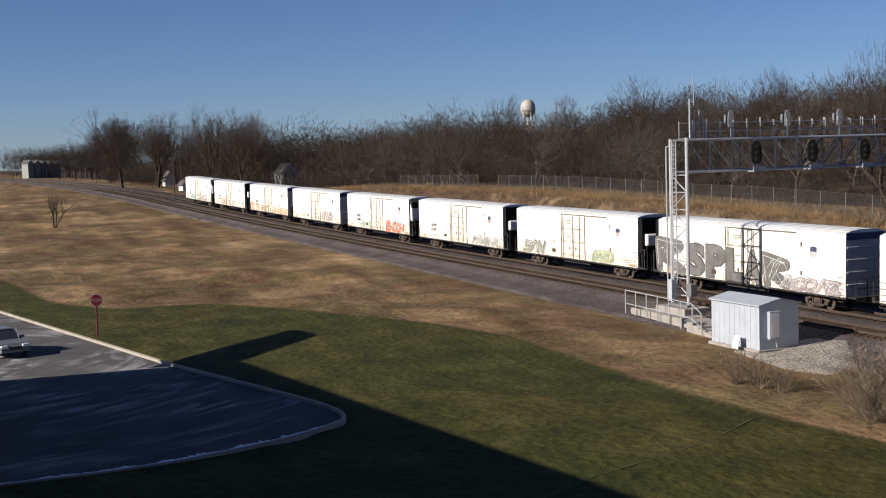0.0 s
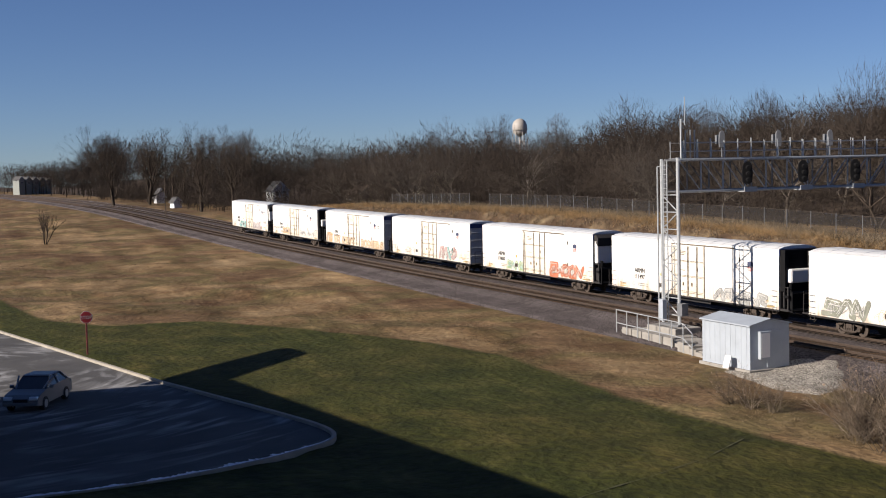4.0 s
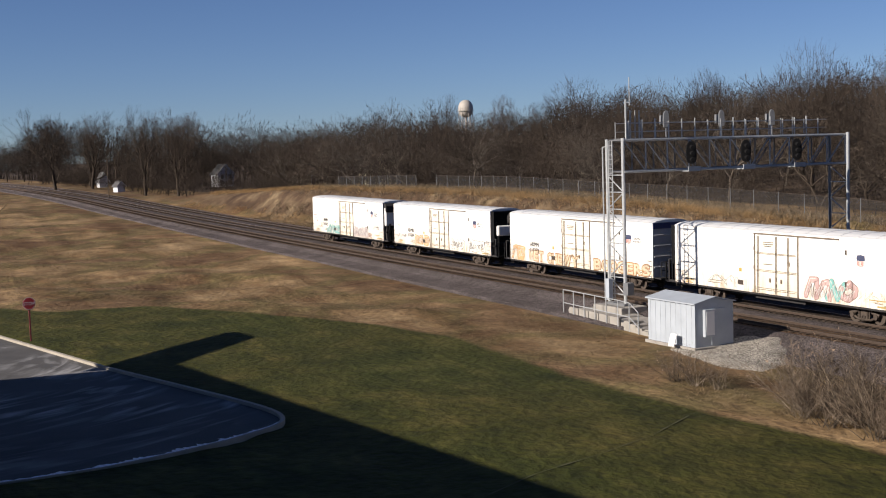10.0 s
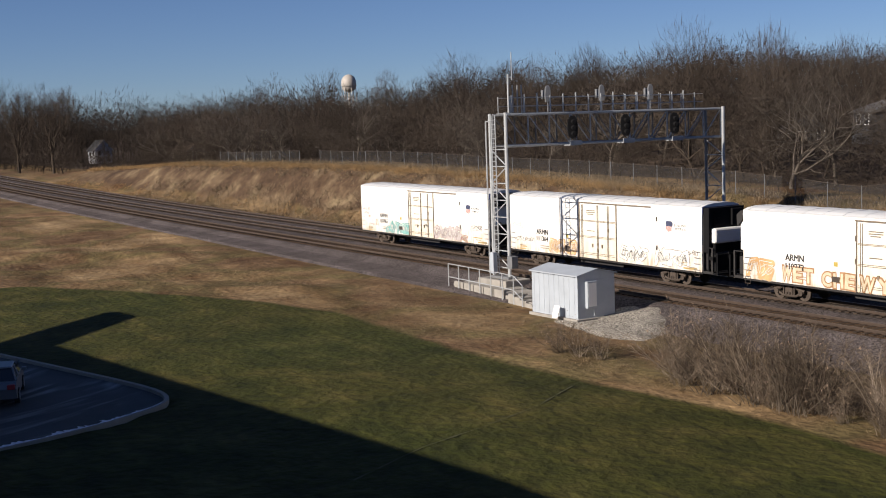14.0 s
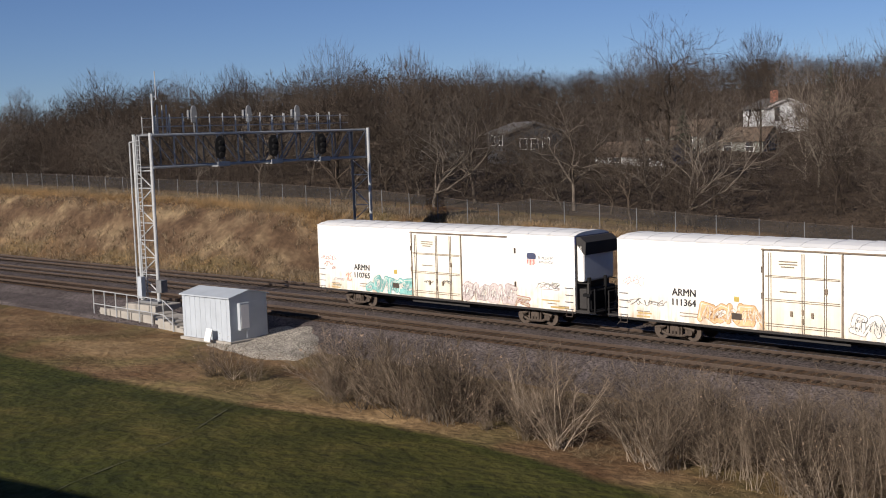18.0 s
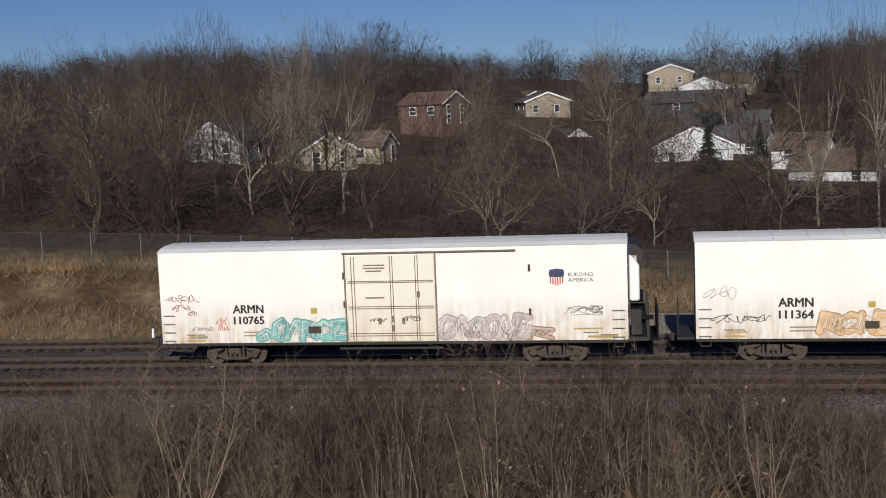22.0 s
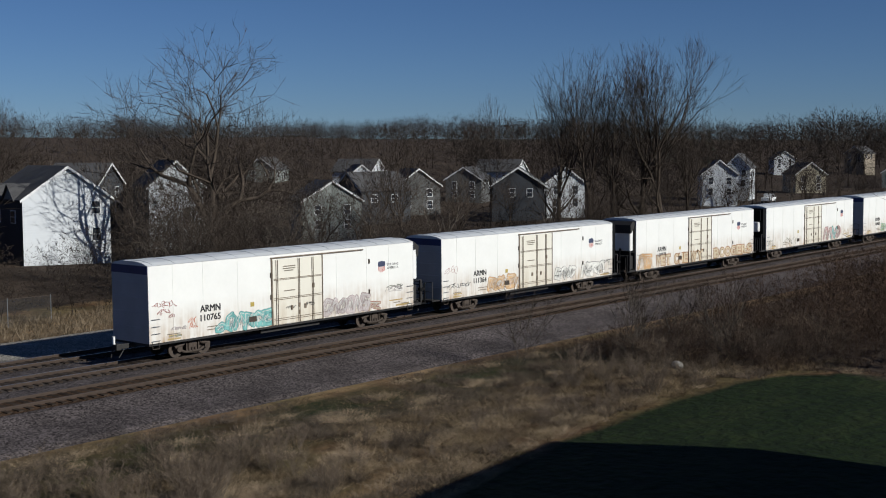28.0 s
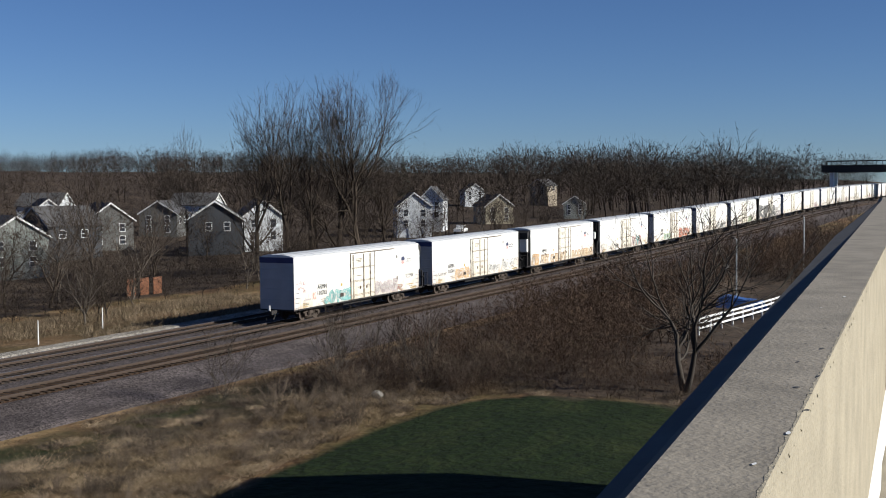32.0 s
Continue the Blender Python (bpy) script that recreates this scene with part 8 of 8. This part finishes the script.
# ---- brush and dry grass ----
def bush_meshes(seed, h, n, leafy=False, splay=0.5):
    rnd = random.Random(seed)
    sh, tw = Shape(), []
    for k in range(n):
        a, r = rnd.random() * 6.283, 0.5 * rnd.random()
        p = Vector((r * math.cos(a), r * math.sin(a), -0.1))
        d = Vector((rnd.gauss(0, splay), rnd.gauss(0, splay), 1)).normalized()
        ln = h * (0.55 + 0.5 * rnd.random())
        pts = [p]
        for _ in range(3):
            d = (d + Vector((rnd.gauss(0, 0.12), rnd.gauss(0, 0.12), 0.02))).normalized()
            pts.append(pts[-1] + d * ln / 3)
        for i in range(3):
            sh.bar(pts[i], pts[i + 1], 0.016 - 0.004 * i, 3, 0.012 - 0.004 * i)
        for _ in range(40):
            f = 0.1 + 0.85 * rnd.random() ** 0.7
            i = min(2, int(f * 3))
            q = pts[i].lerp(pts[i + 1], f * 3 - i)
            e = (d * 0.7 + Vector((rnd.gauss(0, 0.7), rnd.gauss(0, 0.7), 0.05))).normalized()
            tw.append((q, q + e * ln * (0.12 + 0.2 * rnd.random()), rnd))
    a, b = np.array([t[0] for t in tw]), np.array([t[1] for t in tw])
    rs = np.random.RandomState(seed)
    sd = np.cross(b - a, rs.normal(size=a.shape))
    sd = sd / (np.linalg.norm(sd, axis=1, keepdims=True) + 1e-9) * 0.007
    m = len(a)
    co, tri = [a - sd, a + sd, b], [np.stack([np.arange(m), np.arange(m) + m, np.arange(m) + 2 * m], 1)]
    stems = sh.mesh("stems", M["brush_stem"])
    twigs = quick_mesh("twigs", np.concatenate(co), np.concatenate(tri), M["brush"])
    leaves = None
    if leafy:
        q = b[rs.rand(m) < 0.22]
        n2 = len(q)
        o1, o2 = rs.normal(size=q.shape) * 0.045, rs.normal(size=q.shape) * 0.045
        leaves = quick_mesh("dead_leaves", np.concatenate([q, q + o1, q + o2]), np.stack([np.arange(n2), np.arange(n2) + n2, np.arange(n2) + 2 * n2], 1), M["seedhead"])
    return stems, twigs, leaves


BUSHES = [bush_meshes(200 + k, 2.7, 22, k == 1) for k in range(6)]
WANDS = [bush_meshes(230 + k, 4.4, 11, k == 1, 0.15) for k in range(3)]


def brush():
    rnd = random.Random(11)
    n = 0
    rows = [(-47.3, 30.7, 0.75), (-48.6, 30.6, 0.7), (-46, 31.2, 0.6)]
    for x in np.arange(-41, 24, 0.8):
        for _ in range(3):
            lo = np.interp(x, [-41, -30, -13, 22], [30.2, 30.8, 31.5, 33.0])
            hi = np.interp(x, [-41, -30, -13, 22], [33, 35.5, 37.2, 36.0])
            rows.append((x + rnd.random(), lo + (hi - lo) * rnd.random(), (0.4 + 0.75 * rnd.random()) * np.interp(x, [-41, -20, 5, 22], [1.15, 1.1, 0.95, 0.5])))
    for _ in range(110):
        x = 0 + 30 * rnd.random()
        rows.append((x, 28.0 + 7 * rnd.random() - 0.06 * x, 0.4 + 0.35 * rnd.random()))
    for _ in range(70):
        rows.append((28 + 28 * rnd.random(), 24.5 + 8 * rnd.random(), 0.16 + 0.22 * rnd.random()))
    for _ in range(260):
        x = -24 + 42 * rnd.random()
        rows.append((x, 31 + 5.5 * rnd.random(), -(0.5 + 0.55 * rnd.random()) * float(np.interp(x, [-24, -14, -1, 6, 18], [0.75, 1.0, 1.05, 0.75, 0.8]))))
    for _ in range(60):
        x = 48 + 26 * rnd.random()
        rows.append((x, 24 + 9 * rnd.random() - 0.15 * (x - 48), 0.3 + 0.45 * rnd.random()))
    rows.sort(key=lambda r: r[1])
    co, tri, n = [], [], 0
    for i, (x, y, sc) in enumerate(rows):
        m = BUSHES[rnd.randrange(6)] if sc > 0 else WANDS[rnd.randrange(3)]
        sc = abs(sc)
        where, turn = (x, y, float(land(x, y))), rnd.random() * 360
        if i < 300:
            leafy = m[2] is not None
            t = thing("bush", "leafless brown bush with a few pale dead leaves" if leafy else "leafless brown bush of thin upright stems", "bush", group="brush along the track")
            part("woody_base", m[0], t)
            part("crown", m[1], t)
            if leafy:
                part("dead_leaves", m[2], t, "pale dead leaves")
            t.matrix_basis = pose(*where, 0, 0, turn)
            t.scale = (sc, sc, sc)
            continue
        a = np.empty(len(m[1].vertices) * 3, np.float32)
        m[1].vertices.foreach_get("co", a)
        a = a.reshape(-1, 3) * sc
        c, q = math.cos(turn), math.sin(turn)
        co.append(np.stack([a[:, 0] * c - a[:, 1] * q + where[0], a[:, 0] * q + a[:, 1] * c + where[1], a[:, 2] + where[2]], 1))
        f = np.arange(len(a) // 3)
        tri.append(np.stack([f, f + len(f), f + 2 * len(f)], 1) + n)
        n += len(a)
    tagged(new("brush", quick_mesh("brush", np.concatenate(co), np.concatenate(tri), M["brush_far"])), "tangle of leafless brown brush behind the nearer bushes", "brush", kind="stuff")


brush()


def grass(name, spots, seed, blade, wide, label, mat="straw", lie=0.5):
    """Tufts of dry blades as one mesh."""
    rs = np.random.RandomState(seed)
    sp = np.array(spots)
    k = 7
    base = np.repeat(sp, k, 0)
    n = len(base)
    base[:, 0] += rs.normal(0, 0.12, n)
    base[:, 1] += rs.normal(0, 0.12, n)
    z = land(base[:, 0], base[:, 1]) - 0.03
    h = blade * (0.5 + 0.7 * rs.rand(n)) * base[:, 2]
    p = np.stack([base[:, 0], base[:, 1], z], 1)
    a = rs.rand(n) * 6.283
    w = np.stack([np.cos(a), np.sin(a), 0 * a], 1) * wide
    tip = p + np.stack([rs.normal(0, lie, n) * h, rs.normal(0, lie, n) * h, h * (0.5 + 0.5 * rs.rand(n)) * 0.5 / lie], 1)
    co = np.concatenate([p - w, p + w, tip])
    tri = np.stack([np.arange(n), np.arange(n) + n, np.arange(n) + 2 * n], 1)
    return tagged(new(name, quick_mesh(name, co, tri, M[mat])), label, "grass", kind="stuff")


def dry_grass():
    rnd = random.Random(21)
    spots = []
    while len(spots) < 22000:
        s = -190 + 290 * rnd.random()
        off = rnd.choice((7.8 + 5 * rnd.random(), 14 + 8 * rnd.random(), 17 + 4 * rnd.random()))
        if -9 < s < 70 and off < 13.4 + rnd.random():
            continue
        x, y, _ = track_at(s, off)
        spots.append((float(x), float(y), 0.5 + 0.8 * rnd.random()))
    grass("bank_grass", spots, 31, 0.75, 0.02, "tall dry straw-coloured grass on the bank", "bank_straw")
    spots, dead = [], []
    while len(spots) < 16000:
        x = -75 + 150 * rnd.random()
        off = -11 - 20 * rnd.random() ** 1.6
        y = float(np.interp(x, CX, CY)) + off
        edge = float(lawn_edge(x))
        if y < edge + 1.0 or -62 < x < -53 and y > 34:
            continue
        clump = max(0.0, wavy(x, y, 0.6, 4.0))
        if x > 27 and wavy(x, y, 0.35, 9.0) + 0.5 * wavy(x, y, 0.9, 3.0) < 0.05 and rnd.random() < 0.9:
            dead.append((x, y, 0.35 + 0.35 * rnd.random()))
            continue
        spots.append((x, y, 0.2 + 0.45 * rnd.random() + 0.8 * clump * (1 if x > 15 else 0.5)))
    for k in range(420):
        if k < 200:
            cx, r = 18 + 42 * rnd.random(), 0.3 + 0.7 * rnd.random()
            cy = 23.5 + 10 * rnd.random() - 0.08 * (cx - 18)
        else:
            cx, cy, r = -44 + 66 * rnd.random(), 29 + 7.5 * rnd.random(), 0.25 + 0.35 * rnd.random()
        if cy < float(lawn_edge(cx)) + (0.6 if k < 200 else 0.6 + 2.2 * rnd.random()):
            continue
        for _ in range(int(45 * r)):
            a, q = rnd.random() * 6.283, r * rnd.random() ** 0.7
            spots.append((cx + q * math.cos(a) * 1.5, cy + q * math.sin(a), (0.9 if k < 200 else 0.55) + 0.7 * rnd.random()))
    for _ in range(14000):
        x = -165 + 105 * rnd.random()
        y = float(np.interp(x, CX, CY)) - 12 - 34 * rnd.random()
        edge = float(lawn_edge(x))
        if y > edge + 1 and wavy(x, y, 0.3, 5.0) + 0.6 * wavy(x, y, 0.9, 2.0) > -0.1:
            spots.append((x, y, 0.35 + 0.4 * rnd.random()))
    pale = []
    for cx, cy, r, n in ((25.2, 29.4, 1.0, 900), (24.2, 28.2, 1.1, 800), (26.4, 28.6, 0.9, 500), (22.6, 27.2, 1.0, 400), (27.4, 30.2, 0.6, 250), (32.4, 28.8, 0.7, 300), (20.5, 28.4, 0.8, 200), (36.5, 27.5, 0.6, 160)):
        for _ in range(n):
            a, q = rnd.random() * 6.283, r * rnd.random() ** 0.6
            x, y = cx + 1.5 * q * math.cos(a), cy + q * math.sin(a)
            if wavy(x, y, 1.6, 7.0) > -0.35:
                pale.append((x, y, 0.6 + 0.5 * rnd.random()))
    for k in range(330):
        x = 16 + 46 * rnd.random()
        y = float(lawn_edge(x)) + 0.7 + (float(np.interp(x, CX, CY)) - 12.5 - float(lawn_edge(x))) * rnd.random() ** 1.4
        r, dark = 0.25 + 0.5 * rnd.random(), rnd.random() < (0.45 if x > 27 else 0.2)
        for _ in range(int(110 * r)):
            a, q = rnd.random() * 6.283, r * rnd.random() ** 0.6
            (dead if dark else pale).append((x + 1.6 * q * math.cos(a), y + q * math.sin(a), 0.45 + 0.5 * rnd.random()))
    grass("dead_weeds", dead, 35, 0.6, 0.012, "dark brown dead weeds in the rough grass", "brush_far", 0.7)
    grass("bleached_grass", pale, 33, 0.55, 0.009, "matted clumps of bleached pale grass beside the lawn", "pale_straw", 0.8)
    grass("verge_grass", spots, 32, 0.5, 0.013, "rough dry grass between lawn and ballast", "straw", 0.85)
    spots = []
    for _ in range(9500):
        s, off = -238 + 205 * rnd.random(), rnd.gauss(16.6, 0.75)
        x, y, _ = track_at(s + 1.2 * float(wavy(s, off, 0.4, 2.0)), off)
        if -78 < s < -62 and off < 17.5:
            continue
        spots.append((float(x), float(y), (0.45 + 0.75 * rnd.random()) * (1 + 0.35 * float(wavy(s, 0.0, 0.5, 1.0)))))
    for _ in range(3000):
        x, y, _ = track_at(-238 + 205 * rnd.random(), rnd.gauss(10.2, 0.7))
        spots.append((float(x), float(y), 0.3 + 0.4 * rnd.random()))
    grass("bank_fringe", spots, 34, 0.85, 0.016, "tall golden dry grass along the crest of the bank", "fringe", 0.6)


dry_grass()


# ---- a road bridge over the line, far off ----
def overpass():
    s = 402
    x, y, z = (float(v) for v in track_at(s, 11.5))
    b = thing("road_bridge", "dark steel girder bridge over the railway far off", "bridge", pose(x, y, 0, 0, 0, math.degrees(heading(s)) - 90))
    part("deck", Shape().box(-3, 80, -4.5, 4.5, 14.4, 15.0).mesh("deck", M["flashing"]), b)
    for yy in (-4.6, 4.6):
        part("girder", Shape().box(-3, 80, yy - 0.25, yy + 0.25, 13.7, 16.0).mesh("girder", M["dark"]), b, "dark steel girder")
        r = part("guard_rail", Shape().box(-3, 80, yy - 0.08, yy + 0.08, 17.2, 17.4).mesh("guard_rail", M["dark"]), b)
        for k in range(28):
            part("rail_post", Shape().box(-3 + 3 * k, -2.8 + 3 * k, yy - 0.08, yy + 0.08, 15.9, 17.3).mesh("rail_post", M["dark"]), r)
    for xx in (0.0, 24.0):
        part("pier", Shape().box(xx - 0.6, xx + 0.6, -4.2, 4.2, z - 4, 13.72, 0.1).mesh("pier", M["trim"] if xx == 0 else M["concrete"]), b, "pale concrete pier")


overpass()


# ---- ties ----
def ties():
    near = Shape().box(-0.115, 0.115, -1.3, 1.3, -0.3, -0.128).mesh("tie", M["tie"])
    for off, tr in tracks:
        lo, hi = {-4.3: (-78, 78), 0.0: (-75, 75), 4.3: (-75, 75)}[off]
        far_ties = Shape()
        for s in np.arange(-330, 330, 0.52):
            x, y, z = (float(v) for v in track_at(s, off))
            a = float(heading(s))
            if lo <= s <= hi:
                o = part("tie", near, tr)
                o.matrix_basis = pose(x, y, z, 0, 0, math.degrees(a))
            else:
                c, n = math.cos(a), math.sin(a)
                p = [(x + c * u - n * v, y + n * u + c * v, z + w) for w in (-0.2, -0.128) for u, v in ((-0.115, -1.3), (0.115, -1.3), (0.115, 1.3), (-0.115, 1.3))]
                k = len(far_ties.v)
                far_ties.v += p
                far_ties.f += [(k + 4, k + 5, k + 6, k + 7), (k, k + 1, k + 5, k + 4), (k + 1, k + 2, k + 6, k + 5), (k + 2, k + 3, k + 7, k + 6), (k + 3, k, k + 4, k + 7)]
        o = part("far_ties", mesh_of("far_ties", far_ties.v, far_ties.f, M["tie_far"]), tr)
        o["kind"] = "stuff"


ties()


# ---- what moves ----
DRIVE = [(0, -74.4, -2.3, 22), (0.5, -72.7, -1.6, 22), (1, -70.9, -0.9, 21), (1.5, -69.2, -0.3, 20), (2, -67.6, 0.2, 17), (2.5, -66.0, 0.5, 10), (3, -64.3, 0.7, 2), (3.5, -62.8, 0.5, -10), (5.5, -60.2, -1.4, -48),
         (7, -58, -5, -55), (8.5, -54, -7.5, -5), (10, -49.8, -4, 62), (11, -48.9, 0.2, 82), (11.5, -48.7, 1.7, 92), (12, -49.1, 2.9, 106), (12.5, -49.8, 4.1, 122), (13, -50.7, 5.0, 136), (13.5, -51.8, 5.8, 150),
         (15, -56.5, 5.6, 196), (18, -75, -1.5, 200), (24, -112, -14, 198), (32, -118, -16, 198)]


def motions():
    """The train's cars along the line with their wheels, and the sedan round the car park."""
    ts, ss = [t for t, _ in TRAIN], [s for _, s in TRAIN]
    for i, car in enumerate(CARS):
        rows = [(float(t), car_pose(float(np.interp(t, ts, ss)) + 22.4 * i + SLACK.get(i, 0.0))) for t in sorted(set(np.arange(0, 32.01, 2.0)) | set(ts))]
        walk(car, rows)
    beat = np.arange(0, 32.01, 2 / 30)
    for car in CARS[:3]:
        for wheel in [o for o in car.children_recursive if o.name.startswith("wheelset")]:
            at = wheel.location.copy()
            walk(wheel, [(float(t), pose(*at, 0, math.degrees(float(np.interp(t, ts, ss)) / 0.457), 0)) for t in beat])
    walk(SEDAN, [(t, pose(x, y, -0.26, 0, 0, a)) for t, x, y, a in DRIVE])
    path = [0.0]
    for (t0, x0, y0, _), (t1, x1, y1, _) in zip(DRIVE[:-1], DRIVE[1:]):
        path.append(path[-1] + math.hypot(x1 - x0, y1 - y0))
    beat = np.arange(0, 32.01, 0.1)
    for wheel in [o for o in SEDAN.children if o.name.startswith("wheel")]:
        at = wheel.location.copy()
        walk(wheel, [(float(t), pose(*at, 0, math.degrees(float(np.interp(t, [d[0] for d in DRIVE], path)) / 0.32), 0)) for t in beat])


motions()
